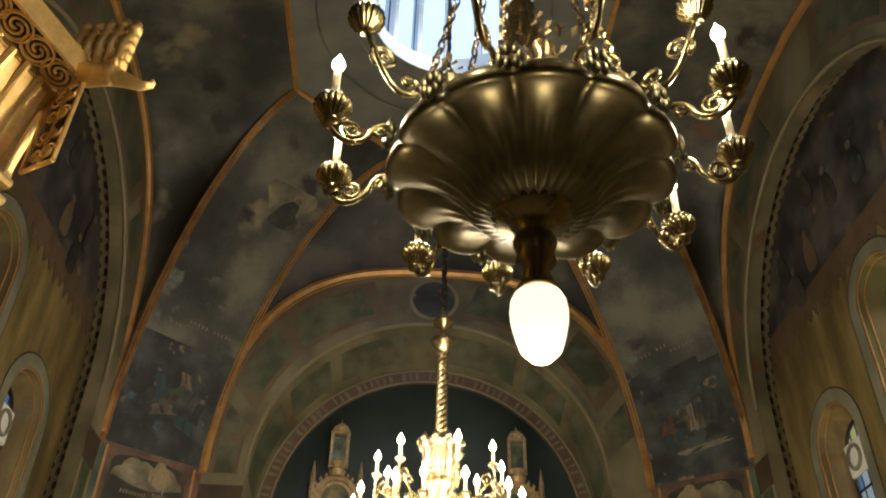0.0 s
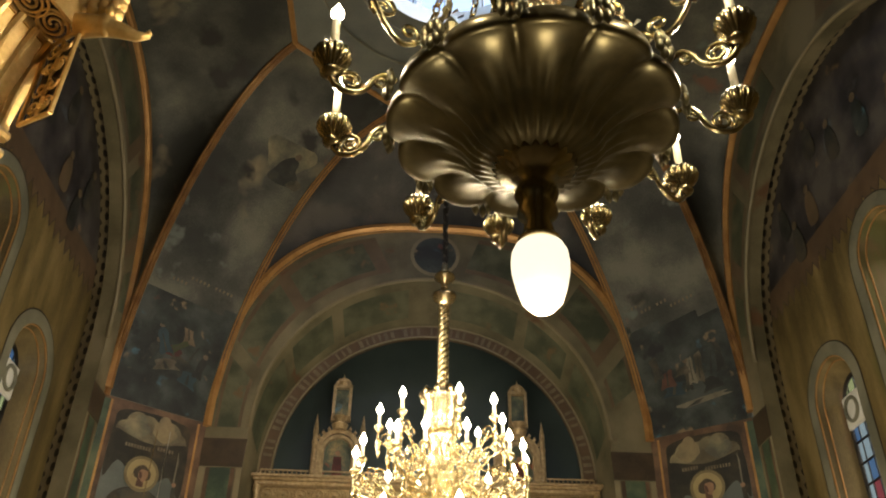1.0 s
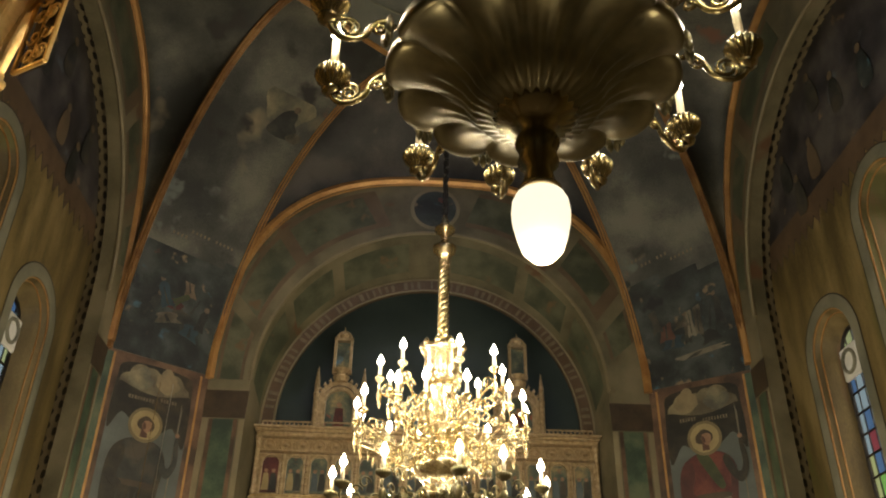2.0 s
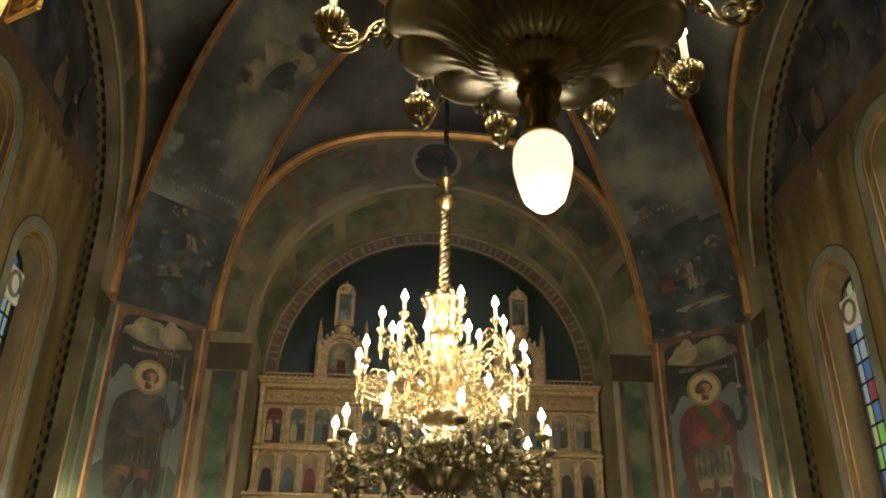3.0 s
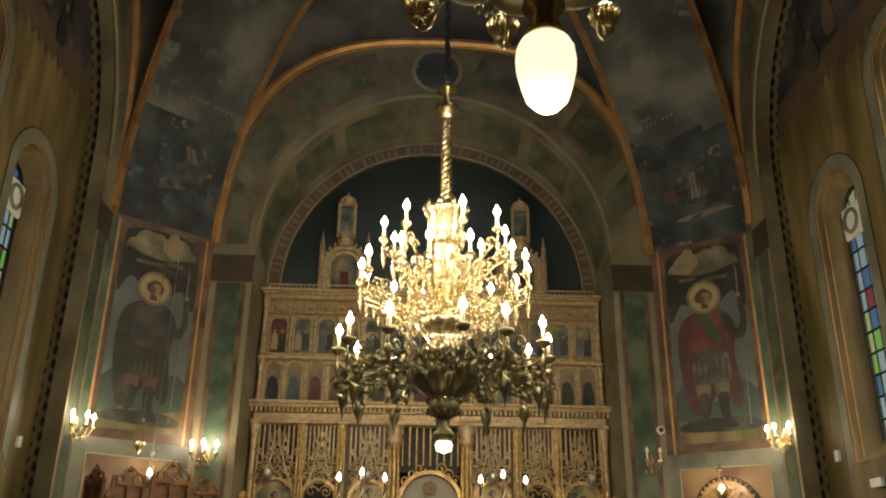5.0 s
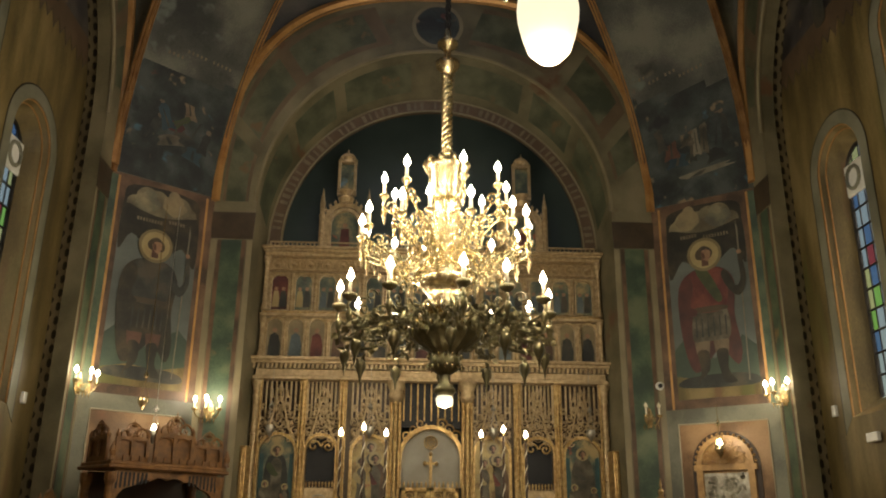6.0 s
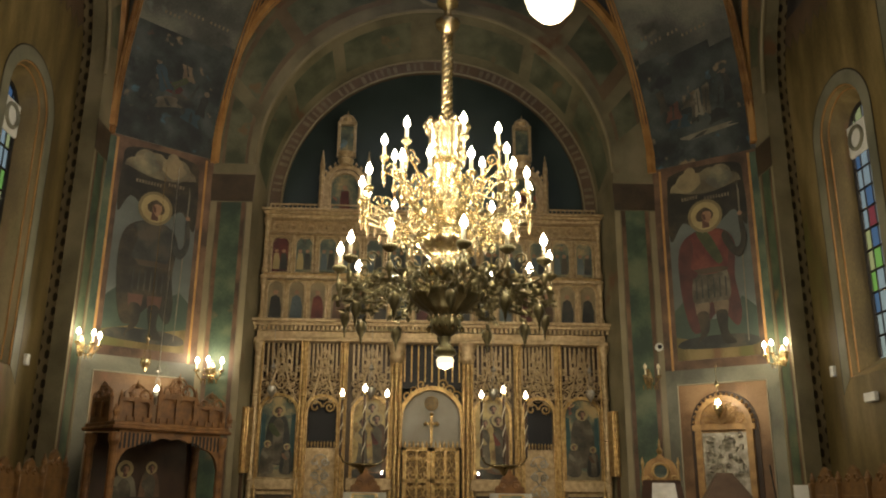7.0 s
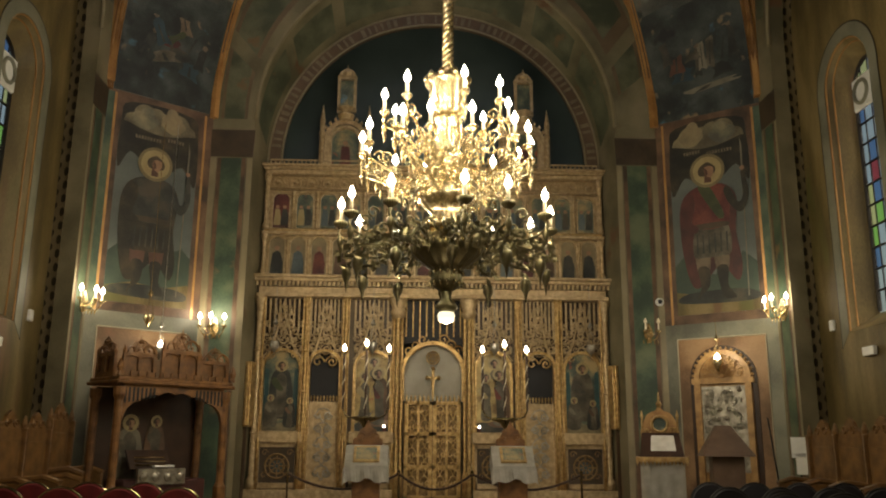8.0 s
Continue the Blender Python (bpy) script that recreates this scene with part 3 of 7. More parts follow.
def arch_paint(inner, outer, place, zcap, owner):
    """Bands between an opening and its vault: panel fields, brown lines, capitals and pilaster strips, gilt edge."""
    inn, out = [q for q in inner if q[1] >= zcap], [q for q in outer if q[1] >= zcap]
    n = min(len(inn), len(out))
    inn, out = [inn[int(k * (len(inn) - 1) / 60)] for k in range(61)], [out[int(k * (len(out) - 1) / 60)] for k in range(61)]
    for lo, hi in ((0.02, 0.09), (0.105, 0.25), (0.265, 0.44), (0.56, 0.735), (0.75, 0.895), (0.91, 0.98)):
        a, b = int(lo * 60), int(hi * 60)
        for f0, f1, d, mt in ((0.18, 0.82, -0.004, "bandbrown"), (0.26, 0.74, -0.008, "bandgreen")):
            bm = B()
            e = 0 if mt == "bandbrown" else 1
            lo_i, hi_i = a + (1 if e and b - a > 4 else 0), b - (1 if e and b - a > 4 else 0)
            strip(bm, blend(inn, out, f0)[lo_i:hi_i + 1], blend(inn, out, f1)[lo_i:hi_i + 1], lambda u, v, t, d=d: place(u, v, d + t), 0.004)
            part("painted_panel", bm, mt, owner)
    for f, rr in ((0.0, 0.035), (0.985, 0.085)):
        bm = B()
        tube(bm, [place(u, v, -0.01) for u, v in blend(inn, out, f)], rr, 6)
        part("moulding", bm, "bandlight" if f == 0 else "gilt", owner)
    bm = B()
    tube(bm, [place(u, v, -0.02) for u, v in blend(inn, out, 0.9)], 0.018, 5)
    part("moulding", bm, "gilt", owner)
    for sg in (-1, 1):
        ui, uo = abs(inner[1][0]), abs(outer[1][0])
        u0, u1 = sorted((sg * ui, sg * uo))
        wd = u1 - u0
        bm = B()
        slab(bm, [(u0, zcap - 0.5), (u1, zcap - 0.5), (u1 + 0.02, zcap), (u0 - 0.02, zcap)], lambda u, v, t: place(u, v, -0.012 + t), 0.01)
        part("capital", bm, "capital", owner)
        for f0, f1, mt, d in ((0.0, 0.13, "bandlight", -0.006), (0.87, 1.0, "bandlight", -0.006), (0.16, 0.84, "brown", -0.004), (0.26, 0.74, "green", -0.008)):
            bm = B()
            slab(bm, [(u0 + wd * f0, 0.5), (u0 + wd * f1, 0.5), (u0 + wd * f1, zcap - 0.52), (u0 + wd * f0, zcap - 0.52)], lambda u, v, t, d=d: place(u, v, d + t), 0.004)
            part("pilaster_panel", bm, mt, owner)


def medallion(place, u, v, r, owner):
    for q, mt, d in ((r, "bandlight", -0.008), (r * 0.85, "crowd", -0.012)):
        bm = B()
        slab(bm, [(u + q * math.cos(2 * math.pi * k / 32), v + q * math.sin(2 * math.pi * k / 32)) for k in range(32)], lambda a, b, t, d=d: place(a, b, d + t), 0.004)
        part("medallion", bm, mt, owner)


def bars(place, pts, w, h, owner, name="inscription", material="lettering", d=-0.01):
    """Unreadable lettering: short upright bars along a line of (u, v, lean)."""
    bm = B()
    for u, v, a in pts:
        ca, sa = math.cos(a), math.sin(a)
        ww = w * random.uniform(0.5, 1.0)
        slab(bm, [(u + x * ca - y * sa, v + x * sa + y * ca) for x, y in ((-ww / 2, -h / 2), (ww / 2, -h / 2), (ww / 2, h / 2), (-ww / 2, h / 2))], lambda p, q, t: place(p, q, d + t), 0.004)
    return tagged(part(name, bm, material, owner), kind="stuff")


OB = bpy.data.objects
arch_paint(IN_F, OUT_F, front(YF), 6.74, OB["wall_east"])
medallion(front(YF), 0.0, 10.75, 0.5, OB["wall_east"])
band = OB["lettered_arch_band"]
bars(front(15.17), [(2.96 * math.cos(a), 6.45 + 2.96 * math.sin(a), a - math.pi / 2) for a in [0.06 + k * 0.0445 for k in range(69)] if int(a * 31) % 5], 0.075, 0.15, band)
for r in (2.84, 3.08):
    bm = B()
    tube(bm, [(u, 15.165, v) for u, v in arc(r, 6.45, 40, 0.5)], 0.02, 5)
    part("moulding", bm, "bandlight", band)
# painted fields on the splayed soffit of the east arch
for lo, hi in ((0.2, 0.3), (0.32, 0.46), (0.54, 0.68), (0.7, 0.8), (0.03, 0.18), (0.82, 0.97)):
    bm = B()
    o, i2 = arc(3.22, 6.95, 80, 0.0), arc(3.09, 6.46, 80, 0.0)
    a, b = int(lo * 82), int(hi * 82)
    vs = [[bm.verts.new(((p[0] + (q[0] - p[0]) * f) * 0.997, YF + 0.8 * f, (p[1] + (q[1] - p[1]) * f) - 0.005)) for p, q in zip(o[a:b + 1], i2[a:b + 1])] for f in (0.2, 0.8)]
    for k in range(len(vs[0]) - 1):
        bm.faces.new((vs[0][k], vs[0][k + 1], vs[1][k + 1], vs[1][k]))
    part("painted_panel", bm, "bandgreen", OB["arch_soffit"])

for s, sn in ((-1, "north"), (1, "south")):
    wall = OB[f"wall_{sn}"]
    arch_paint(arc(3.4, 7.75, 40, 0.0), fat(HD, 5.35, 7.1, 2.7, 40, 0.0), side(HX, s), 6.98, wall)
    sof = OB[f"arch_soffit_{sn}"]
    line = arc(3.48, 7.75, 120, 0.5)
    # dense run of points along the soffit
    run = []
    for (u0, v0), (u1, v1) in zip(line, line[1:]):
        m = max(1, int(math.hypot(u1 - u0, v1 - v0) / 0.085 + 0.5)) if abs(u1 - u0) < 1e-6 else 1
        run += [(u0 + (u1 - u0) * k / m, v0 + (v1 - v0) * k / m) for k in range(m)]
    run = [(u * 0.998, v) for u, v in run]

    def soff(x, u, v, lift=0.006):
        k = (x - HX) / (XW + 0.05 - HX)
        rr = 3.4 + 0.15 * k - lift
        if v <= 7.75:
            return (s * x, CY + math.copysign(rr, u), v)
        a = math.atan2(v - 7.75, u)
        return (s * x, CY + rr * math.cos(a), 7.75 + rr * math.sin(a))
    for x0, x1, mt, lf in ((5.42, 5.5, "band", 0.004), (5.52, 5.55, "rustband", 0.006), (5.59, 5.85, "chainpaint", 0.005), (5.565, 5.585, "darkline", 0.006), (5.855, 5.875, "darkline", 0.006)):
        bm = B()
        vs = [[bm.verts.new(soff(x, u, v, lf)) for u, v in run] for x in (x0, x1)]
        for k in range(len(run) - 1):
            bm.faces.new((vs[0][k], vs[0][k + 1], vs[1][k + 1], vs[1][k]))
        part("painted_band", bm, mt, sof)
    # linked chain: dark eyes down the middle, dark half-eyes between the links along both edges
    dist = [0.0]
    for (u0, v0), (u1, v1) in zip(run, run[1:]):
        dist.append(dist[-1] + math.hypot(u1 - u0, v1 - v0))
    along = lambda d: (float(np.interp(d, dist, [q[0] for q in run])), float(np.interp(d, dist, [q[1] for q in run])))
    bm = B()
    pitch = 0.215
    for k in range(int(dist[-1] / pitch)):
        d0 = (k + 0.5) * pitch
        for eye in (((5.72, -0.075), (5.757, -0.04), (5.757, 0.04), (5.72, 0.075), (5.683, 0.04), (5.683, -0.04)),
                    ((5.595, 0.05), (5.63, 0.085), (5.63, 0.13), (5.595, 0.165)), ((5.845, 0.05), (5.81, 0.085), (5.81, 0.13), (5.845, 0.165))):
            bm.faces.new([bm.verts.new(soff(x, *along(min(d0 + e, dist[-1])), 0.009)) for x, e in eye])
    part("chain_ornament", bm, "darkline", sof, "dark eyes of a painted chain ornament")

# gilded ribs of the vault
for i in range(8):
    pts = web(i)[0]
    rib = thing("vault_rib", "gilded triple-moulded rib of the vault", "rib", group="vault ribs", kind="structure")
    d = Vector((-pts[0][1] + CY, pts[0][0], 0)).normalized()
    for off, r in ((-0.055, 0.03), (0.0, 0.045), (0.055, 0.03)):
        bm = B()
        tube(bm, [Vector(p) * 0.998 + Vector((0, CY * 0.002, 0)) + d * off for p in pts[0:]], r * (0.5 if i in (0, 7) else 0.9), 6)
        part("moulding", bm, "gilt" if i in (0, 7) else "ribgilt", rib)
for i in range(8):
    (a0, b0), (a1, b1) = RINGP[i], RINGP[(i + 1) % 8]
    bm = B()
    for q in (0.985, 1.0):
        tube(bm, [(a0 * q, CY + b0 * q, RING_Z - 0.01), (a1 * q, CY + b1 * q, RING_Z - 0.01)], 0.035, 6)
    part("ring_moulding", bm, "gilt", OB["ceiling_ring"])
for r in (2.3, 1.7):
    bm = B()
    tube(bm, [(r * math.cos(2 * math.pi * k / 64), CY + r * math.sin(2 * math.pi * k / 64), RING_Z + 0.35 * (2.9 - r) / 1.5 - 0.04) for k in range(65)], 0.02, 5)
    part("ring_moulding", bm, "bluegrey", OB["ceiling_ring"])


# paintings on the diagonal walls and the vault over them
def disc(c, r, n=24, sx=1.0):
    return [(c[0] + sx * r * math.cos(2 * math.pi * k / n), c[1] + r * math.sin(2 * math.pi * k / n)) for k in range(n)]


def layer(name, poly, place, d, material, owner, label=""):
    bm = B()
    slab(bm, poly, lambda u, v, t: place(u, v, -d + t), 0.003)
    return part(name, bm, material, owner, label)


def smooth_outline(pts, n=4):
    """A closed outline rounded through its points."""
    out = []
    for i in range(len(pts)):
        a, b, c, d = (Vector(pts[(i + j - 1) % len(pts)]) for j in range(4))
        for k in range(n):
            t = k / n
            q = 0.5 * ((2 * b) + (c - a) * t + (2 * a - 5 * b + 4 * c - d) * t * t + (3 * b - a - 3 * c + d) * t ** 3)
            out.append((q.x, q.y))
    return out


def painted_head(place, u, z, r, owner, d, look_to=1, glow=True):
    """A haloed head in three-quarter view, as plain rounded shapes."""
    if glow:
        layer("painted_halo", disc((u, z), r * 2.1, 32), place, d, "softhalo", owner)
    layer("painted_halo", disc((u, z), r * 1.75, 32), place, d + 0.002, "halo", owner)
    layer("painted_hair", smooth_outline([(u - r, z - r * 0.5), (u - r * 0.98, z + r * 0.4), (u, z + r * 1.05), (u + r * 0.95, z + r * 0.4), (u + r * 0.85, z - r * 0.4), (u, z - r * 0.7)]), place, d + 0.004, "capital", owner)
    layer("painted_neck", [(u - r * 0.4, z - r * 1.5), (u + r * 0.45, z - r * 1.5), (u + r * 0.4, z - r * 0.4), (u - r * 0.35, z - r * 0.4)], place, d + 0.005, "thigh", owner)
    f = look_to * r * 0.2
    layer("painted_face", smooth_outline([(u + f - r * 0.55, z + r * 0.3), (u + f, z + r * 0.55), (u + f + r * 0.55, z + r * 0.3), (u + f + r * 0.5, z - r * 0.4), (u + f + look_to * r * 0.1, z - r * 0.95), (u + f - r * 0.45, z - r * 0.45)]), place, d + 0.007, "skin", owner)
    layer("painted_shade", smooth_outline([(u + f - look_to * r * 0.55, z + r * 0.3), (u + f - look_to * r * 0.2, z + r * 0.1), (u + f - look_to * r * 0.15, z - r * 0.6), (u + f - look_to * r * 0.45, z - r * 0.4)]), place, d + 0.009, "thigh", owner)


def flat_figure(place, u, z0, h, robe, owner, d=0.02, cloak=None):
    """A small painted figure as plain rounded shapes: robe, sleeves, hem, head and halo."""
    S = h / 2.2
    q = lambda *pts: smooth_outline([(u + a * S, z0 + b * S) for a, b in pts], 3)
    layer("painted_cloak", q((-0.42, 0.05), (0.4, 0.05), (0.46, 0.8), (0.36, 1.5), (0.2, 1.78), (-0.2, 1.78), (-0.38, 1.5), (-0.46, 0.8)), place, d, cloak or robe, owner)
    layer("painted_robe", q((-0.22, 0.1), (0.24, 0.1), (0.2, 0.9), (0.22, 1.45), (0.0, 1.7), (-0.2, 1.45), (-0.16, 0.8)), place, d + 0.004, "skirt", owner)
    layer("painted_arm", q((-0.36, 1.4), (-0.22, 1.5), (0.05, 1.15), (0.1, 1.05), (-0.05, 1.0), (-0.3, 1.2)), place, d + 0.008, robe, owner)
    painted_head(place, u, z0 + 1.96 * S, 0.14 * S, owner, d + 0.011, 1, False)


def mural_saint(place, u, z0, h, owner, d, m, cloak, chest, tunic, leg):
    """A standing warrior as plain rounded shapes; m mirrors him, one arm raised beside a spear."""
    S = h / 2.2
    q = lambda *pts: smooth_outline([(u + m * a * S, z0 + b * S) for a, b in pts])
    layer("painted_shadow", q((-0.5, -0.02), (0.5, -0.05), (0.62, 0.06), (0.3, 0.14), (-0.4, 0.12)), place, d, "robe", owner)
    layer("painted_cloak", q((-0.36, 0.3), (-0.2, 0.2), (0.1, 0.5), (0.34, 0.25), (0.42, 0.5), (0.36, 1.0), (0.4, 1.5), (0.2, 1.74), (-0.2, 1.74), (-0.44, 1.5), (-0.46, 0.9)), place, d + 0.002, cloak, owner)
    layer("painted_spear", [(u + m * a * S, z0 + b * S) for a, b in ((0.47, 0.02), (0.485, 0.02), (0.53, 2.3), (0.5, 2.42), (0.505, 2.3))], place, d + 0.003, "ivory", owner)
    for x, lean in ((-0.15, -0.05), (0.13, 0.06)):
        layer("painted_thigh", q((x - 0.08, 0.42), (x + 0.08, 0.42), (x + 0.1, 0.8), (x - 0.1, 0.8)), place, d + 0.004, leg, owner)
        layer("painted_boot", q((x + lean - 0.06, 0.02), (x + lean + 0.07, 0.0), (x + lean * 2.6 + 0.02, 0.03), (x + 0.07, 0.2), (x + 0.08, 0.48), (x - 0.08, 0.48), (x - 0.05, 0.2)), place, d + 0.006, "armour", owner)
    layer("painted_tunic", q((-0.28, 0.68), (-0.1, 0.64), (0.1, 0.64), (0.28, 0.7), (0.22, 1.15), (-0.2, 1.15)), place, d + 0.008, tunic, owner)
    for k in range(6):
        x = -0.22 + 0.088 * k
        layer("painted_strap", [(u + m * a * S, z0 + b * S) for a, b in ((x - 0.012, 0.7), (x + 0.012, 0.7), (x + 0.016, 1.0), (x - 0.004, 1.0))], place, d + 0.01, "robe", owner)
    layer("painted_chest", q((-0.22, 1.1), (0.22, 1.1), (0.3, 1.45), (0.26, 1.68), (0.08, 1.76), (-0.1, 1.76), (-0.28, 1.66), (-0.3, 1.4)), place, d + 0.012, chest, owner)
    layer("painted_belt", q((-0.23, 1.08), (0.23, 1.08), (0.22, 1.15), (-0.22, 1.15)), place, d + 0.014, "capital", owner)
    layer("painted_sash", q((-0.16, 1.72), (0.0, 1.74), (0.2, 1.3), (0.16, 1.2), (0.06, 1.3)), place, d + 0.016, "sash" if m > 0 else "robe", owner)
    layer("painted_arm", q((0.22, 1.62), (0.3, 1.68), (0.42, 1.42), (0.5, 1.52), (0.49, 1.86), (0.54, 1.88), (0.58, 1.5), (0.46, 1.26), (0.3, 1.4)), place, d + 0.018, "armour" if m > 0 else "robe", owner)
    layer("painted_palm", disc((u + m * 0.515 * S, z0 + 1.92 * S), 0.035 * S, 10), place, d + 0.02, "skin", owner)
    layer("painted_arm", q((-0.26, 1.64), (-0.38, 1.5), (-0.4, 1.14), (-0.24, 1.02), (-0.18, 1.1), (-0.28, 1.2), (-0.22, 1.45)), place, d + 0.018, cloak, owner)
    painted_head(place, u, z0 + 1.97 * S, 0.125 * S, owner, d + 0.021, m)


for s, sn in ((-1, "north"), (1, "south")):
    p, dv, n, L = DIAG[s, 1]
    place = lambda u, v, t, p=p, dv=dv, n=n: p + dv * u - n * t + Vector((0, 0, v))
    w = OB[f"wall_{sn}east"]
    layer("border_panel", [(0.0, 0.0), (L, 0.0), (L, 3.35), (0.0, 3.35)], place, 0.004, "bluegrey", w)
    layer("terracotta_panel", [(0.2, 0.5), (L - 0.2, 0.5), (L - 0.2, 3.1), (0.2, 3.1)], place, 0.008, "pinkish", w)
    for a, b in (((0.2, 0.5), (0.2, 3.1)), ((0.2, 3.1), (L - 0.2, 3.1)), ((L - 0.2, 3.1), (L - 0.2, 0.5))):
        bm = B()
        tube(bm, [place(*a, -0.01), place(*b, -0.01)], 0.012, 5)
        part("painted_line", bm, "cream", w)
    for u0, u1, mt in ((0.0, 0.12, "brown"), (0.12, 0.16, "gilt"), (L - 0.16, L - 0.12, "gilt"), (L - 0.12, L, "green")):
        layer("painted_border", [(u0, 3.35), (u1, 3.35), (u1, 6.95), (u0, 6.95)], place, 0.006 if mt == "gilt" else 0.004, mt, w)
    art = thing("mural_painting", "mural of a haloed saint in a red cloak under cloud" if s > 0 else "mural of a standing haloed saint under a cream cloud", "painting", group="saint murals")
    layer("sky", [(0.24, 3.5), (L - 0.24, 3.5), (L - 0.24, 6.25)] + [(L - 0.24 - (L - 0.48) * k / 12, 6.25 + 0.55 * math.sin(math.pi * k / 12)) for k in range(1, 12)] + [(0.24, 6.25)], place, 0.008, "muralsky", art)
    layer("hill", [(0.24, 3.5), (L - 0.24, 3.5), (L - 0.24, 4.3), (1.4, 4.5), (1.2, 4.25), (0.9, 4.15), (0.6, 4.4), (0.4, 4.5), (0.24, 4.35)], place, 0.012, "hill", art)
    layer("near_ground", [(0.24, 3.5), (L - 0.24, 3.5), (L - 0.24, 3.75), (1.2, 3.85), (0.7, 3.8), (0.24, 3.9)], place, 0.016, "ochre", art)
    # billowing cloud over the head: a dusky mass, two lit crowns and the dark storm below
    def billow(c, z, puffs):
        """An outline of overlapping puffs (offset, height, radius) over a sagging base."""
        top = []
        for k in range(60):
            x = puffs[0][0] - puffs[0][2] + (puffs[-1][0] + puffs[-1][2] - puffs[0][0] + puffs[0][2]) * k / 59
            top.append((c + x, z + max([h + math.sqrt(r * r - (x - o) ** 2) for o, h, r in puffs if abs(x - o) <= r] or [0.0])))
        return top + [(top[-1 - k][0] * 0.9 + c * 0.1, z - 0.12 * math.sin(math.pi * k / 59)) for k in range(0, 60, 6)]
    layer("dark_sky", smooth_outline([(0.26, 5.6), (0.5, 5.9), (0.75, 5.75), (1.1, 5.8), (1.4, 6.0), (L - 0.26, 5.7), (L - 0.26, 6.5), (L - 0.4, 6.85), (0.4, 6.85), (0.26, 6.5)]), place, 0.011, "armour", art)
    layer("painted_cloud", billow(L / 2, 6.5, [(-0.46, 0.0, 0.16), (-0.3, 0.12, 0.2), (-0.1, 0.1, 0.18), (0.1, 0.16, 0.18), (0.28, 0.16, 0.2), (0.48, 0.02, 0.15)]), place, 0.016, "cloudshade", art)
    e = -0.26 if s > 0 else -0.2
    layer("painted_cloud", billow(L / 2 + e, 6.56, [(-0.14, 0.04, 0.09), (-0.06, 0.16, 0.1), (0.02, 0.24, 0.1), (0.1, 0.12, 0.1)]), place, 0.02, "cloud", art)
    layer("painted_cloud", billow(L / 2 + 0.28, 6.54, [(-0.16, 0.04, 0.09), (-0.04, 0.16, 0.12), (0.12, 0.08, 0.1)]), place, 0.02, "glow", art)
    bars(place, [(L / 2 - 0.4 + 0.05 * k, 6.28 + (0.05 if k < 6 else 0.0), 0) for k in range(17) if k not in (6, 7)], 0.035, 0.06, art, d=-0.026)
    if s < 0:
        mural_saint(place, L / 2 + 0.05, 3.66, 2.45, art, 0.024, -1, "armour", "robe", "armour", "thigh")
    else:
        mural_saint(place, L / 2 - 0.02, 3.72, 2.5, art, 0.024, 1, "darkred", "redrobe", "skirt", "dullflesh")
    # crowded scene on the foot of the vault
    i = 0 if s > 0 else 6
    rows = web(i, 24, 60)
    for z0, z1, j0, j1, mt, nm, off in ((6.99, 9.1, 1, 23, "crowd", "crowded_scene", 0.012),):
        bm = B()
        mid = Vector((0, CY, 8))
        vs = []
        for row in rows[j0:j1 + 1]:
            vs.append([bm.verts.new(Vector(q) + (Vector((0, CY, q[2])) - Vector(q)).normalized() * off) for q in row if z0 <= q[2] <= z1])
        for a, b in zip(vs, vs[1:]):
            for k in range(min(len(a), len(b)) - 1):
                bm.faces.new((a[k], a[k + 1], b[k + 1], b[k]))
        art = thing("vault_painting", "dark mural of a crowded biblical scene on the vault", "painting", group="vault murals")
        part(nm, bm, mt, art, smooth=True)
        # plain figures of the scene, each a draped form with a small head: (share along the web, height, width, tall, lean, paint)
        if s < 0:
            group = [(0.28, 8.2, 0.16, 0.26, 0.5, "crowd"), (0.42, 8.45, 0.12, 0.22, -0.2, "dullflesh"), (0.5, 8.1, 0.2, 0.1, 0.2, "darkred"), (0.36, 7.95, 0.2, 0.2, 0.9, "robe"), (0.62, 8.15, 0.13, 0.24, -0.4, "deepblue"),
                     (0.7, 8.0, 0.1, 0.22, 0.3, "robe"), (0.56, 7.75, 0.26, 0.1, -0.25, "skirt"), (0.3, 7.7, 0.2, 0.13, 0.3, "deepblue"), (0.74, 7.75, 0.16, 0.12, 0.6, "crowd"), (0.46, 8.25, 0.07, 0.17, 0.9, "sash"), (0.22, 7.9, 0.1, 0.2, 0.2, "robe")]
        else:
            group = [(0.5, 7.5, 0.75, 0.05, 0.12, "ivory"), (0.3, 8.0, 0.16, 0.2, 0.1, "thigh"), (0.33, 7.78, 0.22, 0.13, 0.0, "deepblue"), (0.45, 8.05, 0.16, 0.07, 0.1, "skirt"), (0.56, 8.05, 0.08, 0.3, 0.05, "ivory"),
                     (0.63, 8.1, 0.09, 0.32, -0.05, "skirt"), (0.5, 8.0, 0.07, 0.26, 0.0, "robe"), (0.2, 8.25, 0.1, 0.26, 0.2, "robe"), (0.75, 8.2, 0.12, 0.32, -0.1, "crowd"), (0.85, 8.2, 0.1, 0.28, 0.1, "robe"), (0.7, 7.75, 0.2, 0.14, 0.2, "robe")]
        for k, (fj, zc, w_, h, tl, mt) in enumerate(group):
            row = rows[int(round((1 - fj if s < 0 else fj) * 24))]
            q = min(row, key=lambda e: abs(e[2] - zc))
            pos = Vector(q) + (Vector((0, CY, q[2])) - Vector(q)).normalized() * (0.016 + 0.002 * k)
            fp = lambda u, v, t, pos=pos, dv=dv, n=n: pos + dv * u - n * t + Vector((0, 0, v)) + n * (0.13 * v)
            ct, st_ = math.cos(tl), math.sin(tl)
